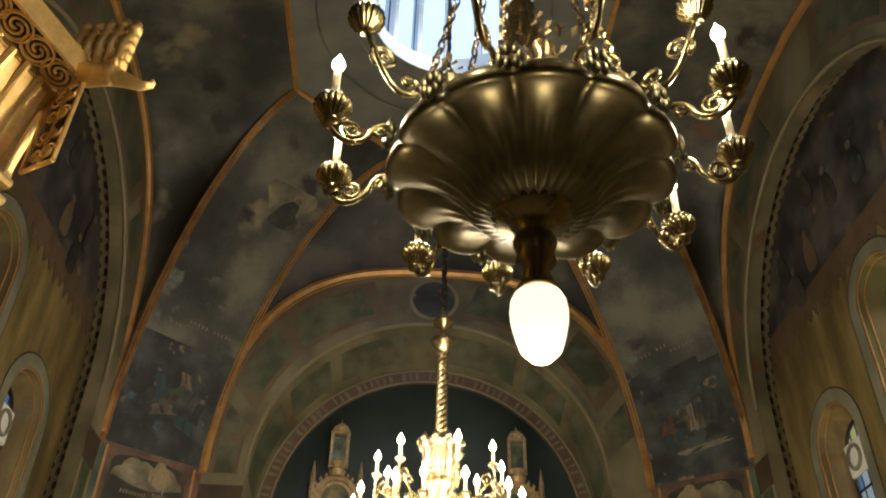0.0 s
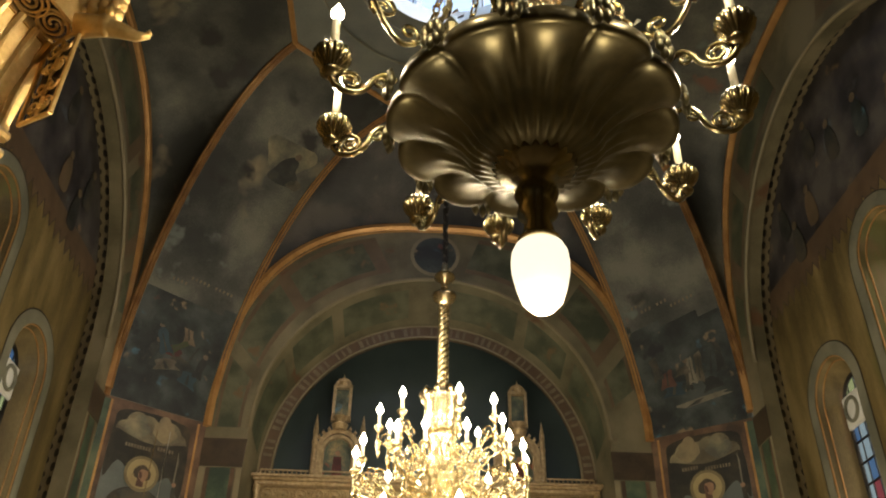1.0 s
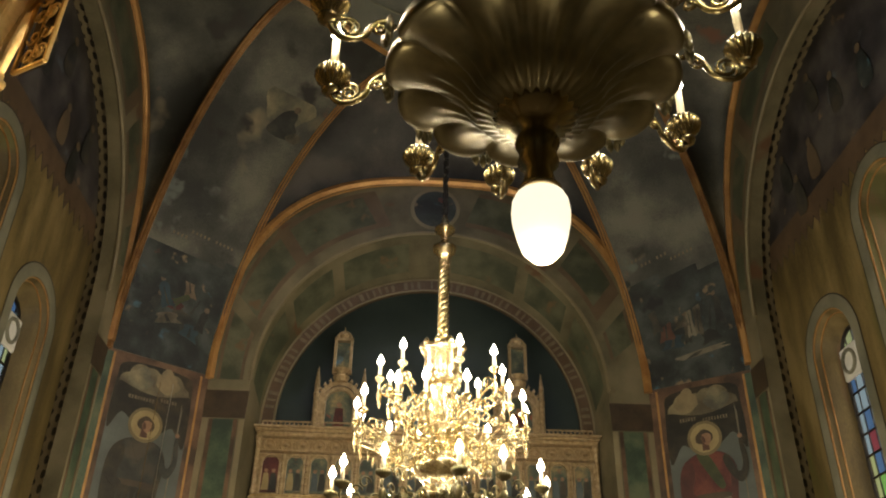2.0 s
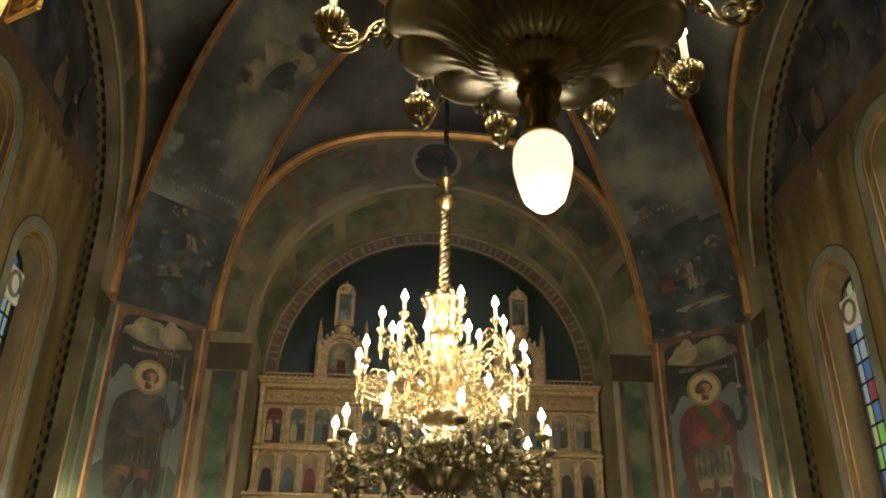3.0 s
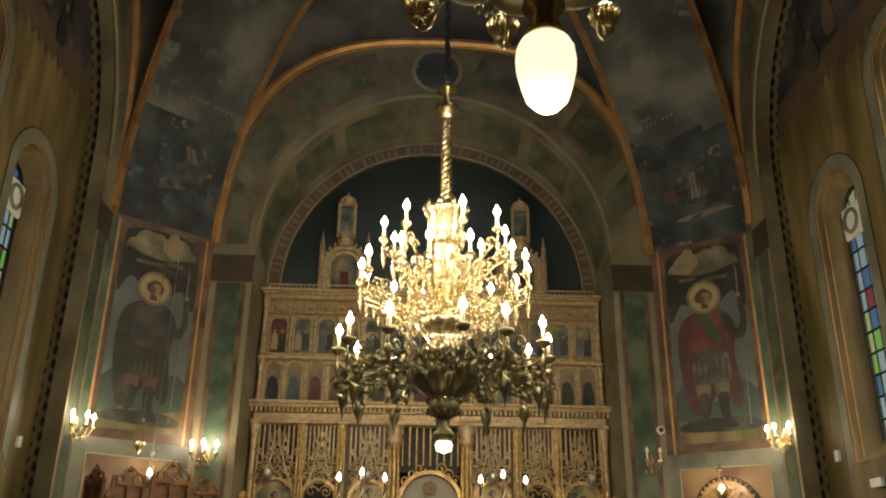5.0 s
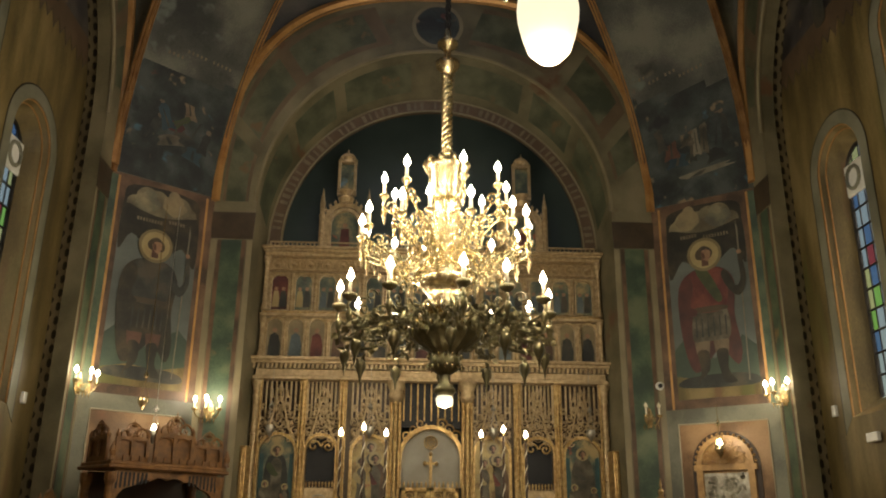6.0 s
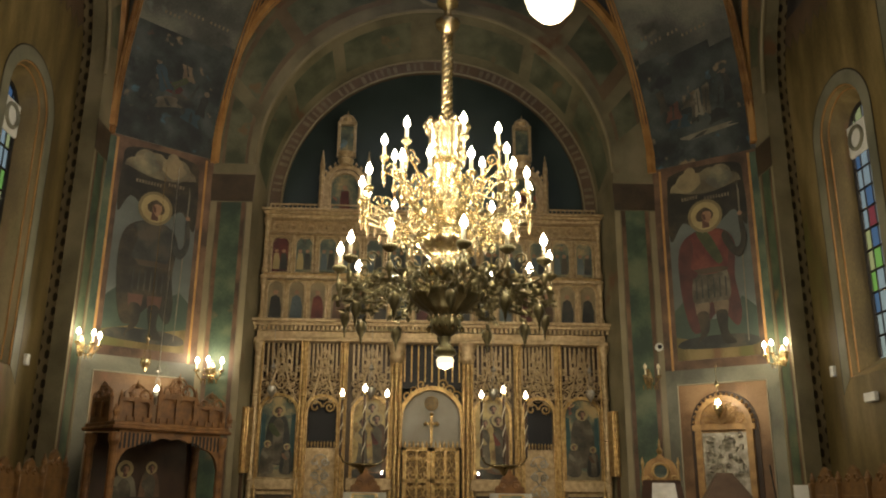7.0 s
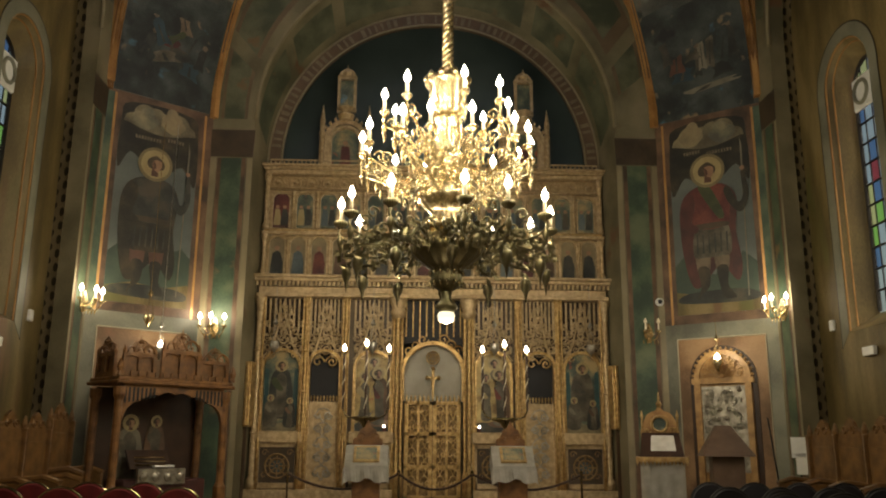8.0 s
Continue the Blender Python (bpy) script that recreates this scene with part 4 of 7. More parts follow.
            turn = lambda pts: [(x * ct - y * st_, x * st_ + y * ct) for x, y in pts]
            layer("painted_robe", turn(smooth_outline([(-w_, -h), (-w_ * 0.2, -h * 0.9), (w_ * 0.9, -h), (w_ * 0.7, -h * 0.1), (w_ * 0.8, h * 0.6), (0.0, h), (-w_ * 0.7, h * 0.55), (-w_ * 0.6, -h * 0.2)])), fp, 0.0, mt, art)
            layer("painted_fold", turn([(-w_ * 0.2, -h * 0.8), (w_ * 0.1, -h * 0.8), (w_ * 0.25, h * 0.5), (w_ * 0.1, h * 0.5)]), fp, 0.001, "robe", art)
            if h > 0.15:
                layer("painted_head", turn(disc((0.0, h * 1.15), 0.05, 12)), fp, 0.0015, "dullflesh", art)
    # seated cloud figure and pale glow higher up, and a faint line of lettering
    hi = thing("vault_painting", "dim mural of a seated figure among clouds on the vault", "painting", group="vault murals")

    def on_web(fj, z, off):
        fj = fj if s < 0 else 1 - fj
        row = rows[int(round(fj * 24))]
        a = min(row, key=lambda e: abs(e[2] - z))
        i0 = row.index(a)
        b = row[min(i0 + 1, len(row) - 1)]
        j1 = min(24, int(round(fj * 24)) + 1)
        t1, t2 = (Vector(b) - Vector(row[max(0, i0 - 1)])).normalized(), (Vector(rows[j1][i0]) - Vector(rows[j1 - 1][i0])).normalized() * (1 if s > 0 else 1)
        nn = t1.cross(t2).normalized()
        if nn.dot(Vector((0, CY, 5)) - Vector(a)) < 0:
            nn = -nn
        return Vector(a) + nn * off, t2 if t2.dot(dv) > 0 else -t2, t1, nn
    o_, e1, e2, nn = on_web(0.69, 11.8, 0.03)
    e1 = e1 if s < 0 else -e1
    wp = lambda u, v, t: o_ + e1 * -u + e2 * v - nn * t
    layer("painted_glow", [(0.5 * math.cos(a) * (1 + 0.2 * math.sin(3 * a)) - 0.15, 0.42 * math.sin(a) + 0.25) for a in [2 * math.pi * m / 20 for m in range(20)]], wp, 0.0, "glow", hi)
    layer("painted_robe", smooth_outline([(-0.3, -0.3), (-0.1, -0.36), (0.12, -0.34), (0.3, -0.26), (0.26, -0.1), (0.14, 0.02), (0.1, 0.2), (-0.05, 0.26), (-0.2, 0.12), (-0.26, -0.08)]), wp, 0.006, "robe", hi)
    layer("painted_robe", smooth_outline([(0.12, -0.3), (0.34, -0.34), (0.42, -0.2), (0.3, -0.12), (0.2, -0.16)]), wp, 0.009, "skirt", hi)
    layer("painted_head", disc((0.02, 0.3), 0.07, 12), wp, 0.012, "dullflesh", hi)
    bm = B()
    for k in range(22):
        if k in (5, 12, 13):
            continue
        c_, f1, f2, fn = on_web(0.25 + 0.6 * k / 21, 9.35, 0.012)
        f1 = f1.normalized()
        v = [bm.verts.new(c_ + f1 * a + f2 * b) for a, b in ((-0.02, -0.03), (0.018, -0.03), (0.018, 0.03), (-0.02, 0.03))]
        bm.faces.new(v)
    tagged(part("inscription", bm, "lettering", hi), kind="stuff")
    # dim figures in the lunette over the windows
    lun = thing("lunette_painting", "dim mural of pale figures on the dark lunette", "painting", group="lunette murals")
    for k, (u, v) in enumerate(((0.3, 10.1), (1.3, 9.6), (0.9, 10.6), (-0.5, 9.9), (1.9, 9.3), (-1.3, 9.5), (2.2, 9.9))):
        sp = lambda a, b, t, u=u, v=v: (s * (XW - 0.01 + t), CY + u + a, v + b)
        layer("painted_robe", smooth_outline([(-0.14, -0.42), (0.13, -0.4), (0.16, -0.1), (0.1, 0.12), (0.0, 0.2), (-0.1, 0.1), (-0.17, -0.15)]), sp, 0.002 + 0.002 * k, ("robe", "bandbrown", "robe", "crowd")[k % 4], lun)
        layer("painted_head", disc((0.0, 0.24), 0.075, 12), sp, 0.006 + 0.002 * k, "dullflesh", lun)

# ---- the icon screen ----
SY, SZ = 15.0, 0.45
screen = thing("icon_screen", "tall pale-gilt carved icon screen with tiers of painted panels", "icon screen", 0, 0, 0)


def sc(name, x0, x1, z0, z1, y0, y1, mt, bevel=0.0, owner=None):
    bm = B()
    box(bm, x0, x1, y0, y1, z0, z1, bevel)
    return part(name, bm, mt, owner or screen)


def round_top(c, r, z0, zs, n=14):
    return [(c - r, z0)] + [(c + r * math.cos(math.pi * (1 - k / n)), zs + r * math.sin(math.pi * (1 - k / n))) for k in range(n + 1)] + [(c + r, z0)]


def frame_arch(c, r, z0, zs, w, y, thick, mt, owner=None, name="arch_frame"):
    bm = B()
    strip(bm, round_top(c, r, z0, zs), round_top(c, r + w, z0, zs), front(y), thick)
    return part(name, bm, mt, owner or screen)


def fill_arch(c, r, z0, zs, y, mt, owner=None, name="icon_panel"):
    bm = B()
    slab(bm, round_top(c, r, z0, zs), front(y), 0.02)
    return part(name, bm, mt, owner or screen)


sc("backing", -3.02, 3.02, 4.1, 6.2, SY + 0.12, SY + 0.2, "palegold")
# brown plates added to close the see-through gaps between the bays
for x0, x1 in ((-3.02, -0.55), (0.55, 3.02)):
    sc("gap_backing_plate", x0, x1, SZ, 4.1, SY + 0.21, SY + 0.25, "bandbrown")
sc("plinth", -3.15, -0.62, SZ, SZ + 0.16, SY - 0.12, SY + 0.2, "palegold", 0.01)
sc("plinth", 0.62, 3.15, SZ, SZ + 0.16, SY - 0.12, SY + 0.2, "palegold", 0.01)
# bays: centre, half width, kind
BAYS = [(-2.62, 0.37, "icon"), (-1.88, 0.3, "door"), (-1.05, 0.36, "icon"), (1.05, 0.36, "icon"), (1.86, 0.3, "door"), (2.62, 0.37, "icon")]


def leaf_scrolls(bm, c, z0, z1, hw, y, r=0.016, rows=4):
    """Interlaced carved scrolls filling a field."""
    dz = (z1 - z0) / rows
    for k in range(rows):
        zc = z0 + dz * (k + 0.5)
        for sg in (-1, 1):
            pts = spiral(c + sg * hw * 0.5, zc, min(hw * 0.45, dz * 0.48), 0.012, 0 if sg > 0 else math.pi, (3.2 if sg > 0 else -2.2) * math.pi * (1 if k % 2 else -1), 20)
            tube(bm, [(u, y, v) for u, v in pts], r, 5)
            tube(bm, [(c, y, zc - dz * 0.5), (c + sg * hw * 0.3, y, zc - dz * 0.15), (c + sg * hw * 0.9, y, zc), (c + sg * hw * 0.5, y, zc + dz * 0.4), (c, y, zc + dz * 0.5)], r * 0.8, 5)


def rose(bm, c, z, r, y):
    for q in (r, r * 0.62):
        tube(bm, [(c + q * math.cos(2 * math.pi * k / 20), y, z + q * math.sin(2 * math.pi * k / 20)) for k in range(21)], r * 0.09, 5)
    for k in range(8):
        a = math.pi / 4 * k
        tube(bm, [(c + r * 0.15 * math.cos(a), y, z + r * 0.15 * math.sin(a)), (c + r * 0.9 * math.cos(a), y, z + r * 0.9 * math.sin(a))], r * 0.07, 5)


for c, hw, kind in BAYS:
    if kind == "icon":
        # lower carved panel
        sc("lower_panel", c - hw, c + hw, SZ + 0.16, 1.36, SY + 0.02, SY + 0.1, "palegold")
        bm = B()
        for a, b in ((c - hw, c - hw + 0.07), (c + hw - 0.07, c + hw)):
            box(bm, a, b, SY - 0.04, SY + 0.03, SZ + 0.18, 1.36)
        box(bm, c - hw, c + hw, SY - 0.04, SY + 0.03, 1.29, 1.36)
        box(bm, c - hw, c + hw, SY - 0.04, SY + 0.03, SZ + 0.18, SZ + 0.26)
        part("panel_frame", bm, "palegold", screen)
        sc("panel_field", c - hw + 0.07, c + hw - 0.07, SZ + 0.26, 1.29, SY + 0.0, SY + 0.02, "capital")
        bm = B()
        rose(bm, c, 0.98, 0.2, SY - 0.01)
        part("carved_rosette", bm, "doorbacking", screen)
        for sg in (-1, 1):
            for tz in (SZ + 0.38, 1.2):
                bm = B()
                tube(bm, [(u, SY - 0.01, v) for u, v in spiral(c + sg * 0.21, tz, 0.06, 0.01, 0, 7, 14)], 0.01, 5)
                part("corner_scroll", bm, "doorbacking", screen)
        fill_disc = B()
        slab(fill_disc, disc((c, 0.98), 0.1, 16), front(SY - 0.005), 0.01)
        part("rosette_centre", fill_disc, "skyblue", screen)
        bm = B()
        box(bm, c - hw - 0.03, c + hw + 0.03, SY - 0.1, SY + 0.12, 1.355, 1.56, 0.02)
        part("ledge", bm, "palegold", screen)
        # icon with round head
        fill_arch(c, hw - 0.07, 1.55, 2.62, SY + 0.05, "goldicon" if abs(c) < 1.5 else "icon")
        frame_arch(c, hw - 0.07, 1.55, 2.62, 0.05, SY - 0.02, 0.1, "gold", name="icon_frame")
        pl = front(SY + 0.045)
        fig = new("painted_saint")
        fig.parent = screen
        if abs(c) < 1.5:
            flat_figure(pl, c + 0.1, 1.66, 1.0, "redrobe", fig, 0.006, "brown")
            flat_figure(pl, c - 0.13, 1.74, 0.85, "halo", fig, 0.03, "goldicon")
            flat_figure(pl, c + 0.02, 1.9, 0.95, "goldicon", fig, 0.002)
            layer("painted_ground", smooth_outline([(c - 0.28, 1.57), (c + 0.28, 1.57), (c + 0.28, 1.68), (c, 1.74), (c - 0.28, 1.7)]), pl, 0.004, "robe", fig)
        else:
            for sg in (-1, 1):
                layer("painted_curtain", [(c + sg * 0.29, 1.57), (c + sg * 0.29, 2.62), (c + sg * 0.22, 2.6), (c + sg * 0.2, 1.57)], pl, 0.003, "teal", fig)
            flat_figure(pl, c, 1.78, 1.0, "sash" if c < 0 else "robe", fig, 0.006, "robe" if c < 0 else "skirt")
            flat_figure(pl, c - 0.16, 1.62, 0.55, "ivory", fig, 0.03, "skirt")
            flat_figure(pl, c + 0.17, 1.62, 0.5, "brown", fig, 0.03, "robe")
            layer("painted_ground", smooth_outline([(c - 0.29, 1.57), (c + 0.29, 1.57), (c + 0.29, 1.66), (c + 0.05, 1.7), (c - 0.29, 1.64)]), pl, 0.008, "cloudshade", fig)
    else:
        # side door, open above with carved leaf below
        sc("door_leaf", c - hw + 0.05, c + hw - 0.05, SZ, 2.06, SY + 0.06, SY + 0.1, "palegold")
        bm = B()
        leaf_scrolls(bm, c, SZ + 0.3, 1.95, 0.16, SY + 0.05, 0.014, 5)
        part("door_carving", bm, "silver", screen, "pale carved vine openwork")
        bm = B()
        for k in range(9):
            lathe(bm, [(0.018, 0), (0.012, 0.03), (0.02, 0.06), (0.004, 0.1)], 6, (c - 0.22 + 0.055 * k, SY + 0.07, 2.07))
        part("door_cresting", bm, "gold", screen)
        # black sheet in place of the shade in the door's open top
        fill_arch(c, hw - 0.05, 2.06, 2.66, SY + 0.16, "black", name="opening_shade_sheet")
        frame_arch(c, hw - 0.05, SZ, 2.66, 0.05, SY - 0.02, 0.12, "gold", name="door_frame")
        bm = B()
        for sg in (-1, 1):
            tube(bm, [(u, SY + 0.02, v) for u, v in spiral(c + sg * 0.12, 2.74, 0.11, 0.015, 0 if sg < 0 else math.pi, 7 * -sg, 18)], 0.016, 5)
        part("door_tracery", bm, "gold", screen)
    # pierced upper part: a dark sheet standing for shade, slats and an ogee gable
    sc("gap_shade_sheet", c - hw, c + hw, 2.98, 3.87, SY + 0.16, SY + 0.2, "darkwood")
    for k in range(-4, 5):
        x = c + k * hw / 4.4
        bm = B()
        z0 = 3.42 - 0.36 * (abs(k) / 4) + 0.12
        box(bm, x - 0.017, x + 0.017, SY + 0.03, SY + 0.07, z0, 3.86, 0.004)
        part("slat", bm, "palegold", screen)
    # canopied niche of small pinnacles before the slats
    for dx, top, wd in ((0.0, 3.82, 0.05), (-0.13, 3.66, 0.035), (0.13, 3.66, 0.035)):
        bm = B()
        x = c + dx * hw / 0.37
        for e in (-wd, wd):
            box(bm, x + e - 0.008, x + e + 0.008, SY - 0.03, SY - 0.01, 3.3, top - 0.1)
        for q in (3.42, 3.55, 3.68):
            if q < top - 0.1:
                box(bm, x - wd, x + wd, SY - 0.03, SY - 0.012, q, q + 0.02)
        lathe(bm, [(wd * 0.9, top - 0.1), (wd * 0.5, top - 0.05), (wd * 0.2, top), (0.004, top + 0.05)], 6, (x, SY - 0.02, 0))
        part("pinnacle", bm, "palegold", screen)
    bm = B()
    for q in (0.0, 0.06):
        for sg in (-1, 1):
            tube(bm, [(c + sg * (hw - 0.02) * (1 - t) ** 0.8 * (1 - 0.3 * math.sin(math.pi * t)), SY + 0.01, 2.72 + q + 0.8 * t) for t in [k / 12 for k in range(13)]], 0.013, 5)
    for sg in (-1, 1):
        for k in range(4):
            t = 0.15 + 0.2 * k
            x = c + sg * (hw - 0.02) * (1 - t) ** 0.8 * (1 - 0.3 * math.sin(math.pi * t))
            lathe(bm, [(0.004, -0.05), (0.035, -0.01), (0.02, 0.03), (0.003, 0.06)], 6, (x + sg * 0.04, SY - 0.01, 2.83 + 0.8 * t))
            tube(bm, [(u, SY - 0.0, v) for u, v in spiral(x - sg * 0.07, 2.72 + 0.8 * t, 0.06, 0.01, 0, 7 * sg, 12)], 0.011, 5)
    lathe(bm, [(0.03, 0), (0.05, 0.06), (0.015, 0.1), (0.035, 0.18), (0.003, 0.3)], 8, (c, SY, 3.5))
    part("ogee_gable", bm, "palegold", screen)
    for z, dx, r in ((2.96, 0.0, 0.09), (3.12, 0.0, 0.07), (3.25, 0.0, 0.06), (3.37, 0.0, 0.05), (3.0, 0.27, 0.07), (3.12, 0.14, 0.06), (3.16, 0.29, 0.065), (3.27, 0.2, 0.06), (3.38, 0.12, 0.05), (3.4, 0.29, 0.05), (2.88, 0.19, 0.06)):
        for sg in ((-1, 1) if dx else (1,)):
            bm = B()
            a0 = random.uniform(0, 6)
            tube(bm, [(u, SY + 0.06, v) for u, v in spiral(c + sg * dx * hw / 0.37, z, r, 0.012, a0, a0 + sg * 8, 14)], 0.014, 5)
            tube(bm, [(u, SY + 0.06, v) for u, v in spiral(c + sg * dx * hw / 0.37, z, r * 1.05, r * 1.05, 0, 6.3, 10)], 0.009, 4)
            part("tracery_scroll", bm, "palegold", screen)

# columns
for x in (-3.03, -2.22, -1.53, 1.49, 2.2, 3.03):
    slim = abs(x) < 3
    bm = B()
    r = 0.035 if slim else 0.06
    lathe(bm, [(r * 1.6, SZ + 0.16), (r * 1.6, SZ + 0.3), (r, SZ + 0.36), (r * 0.95, 3.5), (r * 1.3, 3.56), (r, 3.6), (r * 1.2, 3.7), (r * 1.9, 3.82), (r * 1.9, 3.86)], 12, (x, SY - 0.04, 0))
    for k in range(3):
        lathe(bm, [(r, 0), (r * 1.35, 0.02), (r, 0.04)], 12, (x, SY - 0.04, 1.5 + 0.7 * k))
    part("column", bm, "gold" if slim else "palegold", screen, smooth=True)
for x in (-2.27, -2.17, -1.58, -1.48, 1.44, 1.54, 2.15, 2.25, -2.95, 2.95):
    bm = B()
    lathe(bm, [(0.03, SZ + 0.16), (0.03, 1.4), (0.019, 1.46), (0.019, 2.7), (0.028, 2.73), (0.019, 2.76), (0.017, 3.76), (0.028, 3.82), (0.028, 3.86)], 10, (x, SY - 0.085, 0))
    part("colonnette", bm, "gold", screen, smooth=True)
for x in (-0.62, 0.62):
    for dx in (-0.07, 0.0, 0.07):
        bm = B()
        lathe(bm, [(0.05, SZ), (0.05, SZ + 0.4), (0.032, SZ + 0.46), (0.032, 3.5), (0.05, 3.55), (0.036, 3.6)], 12, (x + dx, SY - (0.12 if dx == 0 else 0.06), 0))
        part("column", bm, "gold", screen, smooth=True)
    bm = B()
    lathe(bm, [(0.1, 3.5), (0.15, 3.6), (0.12, 3.67), (0.17, 3.82), (0.17, 3.86)], 16, (x, SY - 0.07, 0), 8, 0.15)
    part("capital", bm, "palegold", screen, smooth=True)

# royal doors
doors = new("royal_doors")
doors.parent = screen
for sg in (-1, 1):
    x0, x1 = sorted((sg * 0.008, sg * 0.48))
    bm = B()
    for a, b in ((x0, x0 + 0.06), (x1 - 0.06, x1), ((x0 + x1) / 2 - 0.02, (x0 + x1) / 2 + 0.02)):
        box(bm, a, b, SY + 0.0, SY + 0.05, SZ, 2.08)
    for z in (SZ, 0.95, 1.5, 2.02):
        box(bm, x0, x1, SY + 0.0, SY + 0.05, z, z + 0.06)
    c = (x0 + x1) / 2
    leaf_scrolls(bm, c - 0.11, 0.6, 2.0, 0.09, SY + 0.01, 0.01, 6)
    leaf_scrolls(bm, c + 0.11, 0.6, 2.0, 0.09, SY + 0.01, 0.01, 6)
    part("door_leaf", bm, "gold", doors)
# plate behind the openwork, in a darker gilt than the leaves
sc("door_backing", -0.5, 0.5, SZ, 2.05, SY + 0.07, SY + 0.09, "doorbacking", 0, doors)
fill_arch(0.0, 0.5, 2.08, 2.55, SY + 0.1, "curtain", doors, "curtain")
bm = B()
for k in range(13):
    lathe(bm, [(0.014, 0), (0.02, 0.05), (0.003, 0.11)], 6, (-0.45 + 0.075 * k, SY + 0.03, 2.08))
part("door_cresting", bm, "gold", doors)
bm = B()
box(bm, -0.022, 0.022, SY - 0.0, SY + 0.02, 2.15, 2.62)
box(bm, -0.1, 0.1, SY - 0.0, SY + 0.02, 2.46, 2.5)
for x, z in ((-0.1, 2.48), (0.1, 2.48), (0, 2.64)):
    lathe(bm, [(0.005, -0.04), (0.04, 0.0), (0.005, 0.04)], 8, (x, SY + 0.01, z))
part("gilt_cross", bm, "gold", doors)
frame_arch(0.0, 0.5, 2.08, 2.55, 0.07, SY - 0.04, 0.12, "gold", doors, "door_arch")
bm = B()
rose(bm, 0, 2.83, 0.11, SY + 0.05)
for sg in (-1, 1):
    for k in range(3):
        tube(bm, [(u, SY + 0.02, v) for u, v in spiral(sg * (0.18 + 0.12 * k), 3.05 + 0.12 * (1 - k) * 0.8 , 0.1, 0.012, 0, 8 * sg, 16)], 0.015, 5)
part("door_tracery", bm, "gold", doors)
for k in range(9):
    bm = B()
    x = -0.48 + 0.12 * k
    box(bm, x - 0.012, x + 0.012, SY + 0.05, SY + 0.08, 3.2, 3.86, 0.003)
    part("slat", bm, "gold", doors)
# black sheet in place of the shade behind the upper slats
sc("gap_shade_sheet", -0.55, 0.55, 3.1, 3.87, SY + 0.2, SY + 0.22, "black", 0, doors)

# main cornice with dentils
for z0, z1, yf, xw in ((3.86, 3.93, 0.1, 3.12), (3.93, 4.05, 0.05, 3.08), (4.13, 4.19, 0.16, 3.15), (4.19, 4.25, 0.2, 3.19)):
    sc("cornice", -xw, xw, z0, z1, SY - yf, SY + 0.12, "palegold", 0.012)
bm = B()
box(bm, -0.022, 0.022, SY - 0.13, SY + 0.05, 4.05, 4.13)
dentil = part("dentil", bm, "palegold", screen)
for k in range(80):
    d_ = dentil if k == 0 else new("dentil", dentil.data)
    d_.parent, d_.location = screen, (-3.1 + 6.2 * k / 79, 0, 0)
# tier of apostles: niches with round heads
for k in range(16):
    c = -2.82 + 5.64 * k / 15
    fill_arch(c, 0.135, 4.28, 4.84, SY + 0.1, "cloud", name="niche_panel")
    frame_arch(c, 0.135, 4.28, 4.84, 0.03, SY + 0.03, 0.08, "palegold", name="niche_frame")
    pl = front(SY + 0.095)
    layer("painted_robe", [(c - 0.11, 4.3), (c + 0.1, 4.3), (c + 0.11, 4.5), (c + 0.07, 4.68), (c, 4.73), (c - 0.08, 4.68), (c - 0.1, 4.48)], pl, 0.006, ("robe", "skyblue", "redrobe", "brown", "robe")[k % 5], screen)
    layer("painted_head", disc((c, 4.77), 0.045, 12), pl, 0.01, "skin", screen)
    bm = B()
    lathe(bm, [(0.03, 4.26), (0.022, 4.36), (0.02, 4.8), (0.034, 4.88), (0.034, 4.92)], 8, (c + 0.188, SY + 0.02, 0))
    part("colonnette", bm, "palegold", screen, smooth=True)
sc("cornice", -3.1, 3.1, 5.0, 5.06, SY - 0.06, SY + 0.12, "palegold", 0.012)
sc("cornice", -3.06, 3.06, 5.06, 5.1, SY - 0.02, SY + 0.12, "gold", 0.01)
# tier of feast pictures
for k in range(14):
    c = -2.78 + 5.56 * k / 13
    sc("feast_panel", c - 0.15, c + 0.15, 5.16, 5.78, SY + 0.09, SY + 0.115, ("redrobe" if k == 0 else "icon"))
    pl = front(SY + 0.088)
    for dx, mt in ((-0.07, "halo" if k < 2 else "skyblue"), (0.06, "robe")):
        layer("painted_robe", [(c + dx - 0.065, 5.2), (c + dx + 0.06, 5.2), (c + dx + 0.065, 5.36), (c + dx + 0.04, 5.5), (c + dx - 0.04, 5.5)], pl, 0.004, mt, screen)
        layer("painted_head", disc((c + dx, 5.54), 0.035, 10), pl, 0.008, "skin", screen)
    frame_arch(c, 0.145, 5.14, 5.66, 0.03, SY + 0.04, 0.06, "palegold", name="panel_frame")
    bm = B()
    lathe(bm, [(0.032, 5.1), (0.024, 5.18), (0.024, 5.74), (0.036, 5.82)], 8, (c + 0.213, SY + 0.03, 0))
    for z in (5.26, 5.38, 5.5, 5.62):
        lathe(bm, [(0.024, 0), (0.034, 0.02), (0.024, 0.04)], 8, (c + 0.213, SY + 0.03, z))
    part("colonnette", bm, "palegold", screen, smooth=True)
# frieze of roundels, crowning cornice and railing
bm = B()
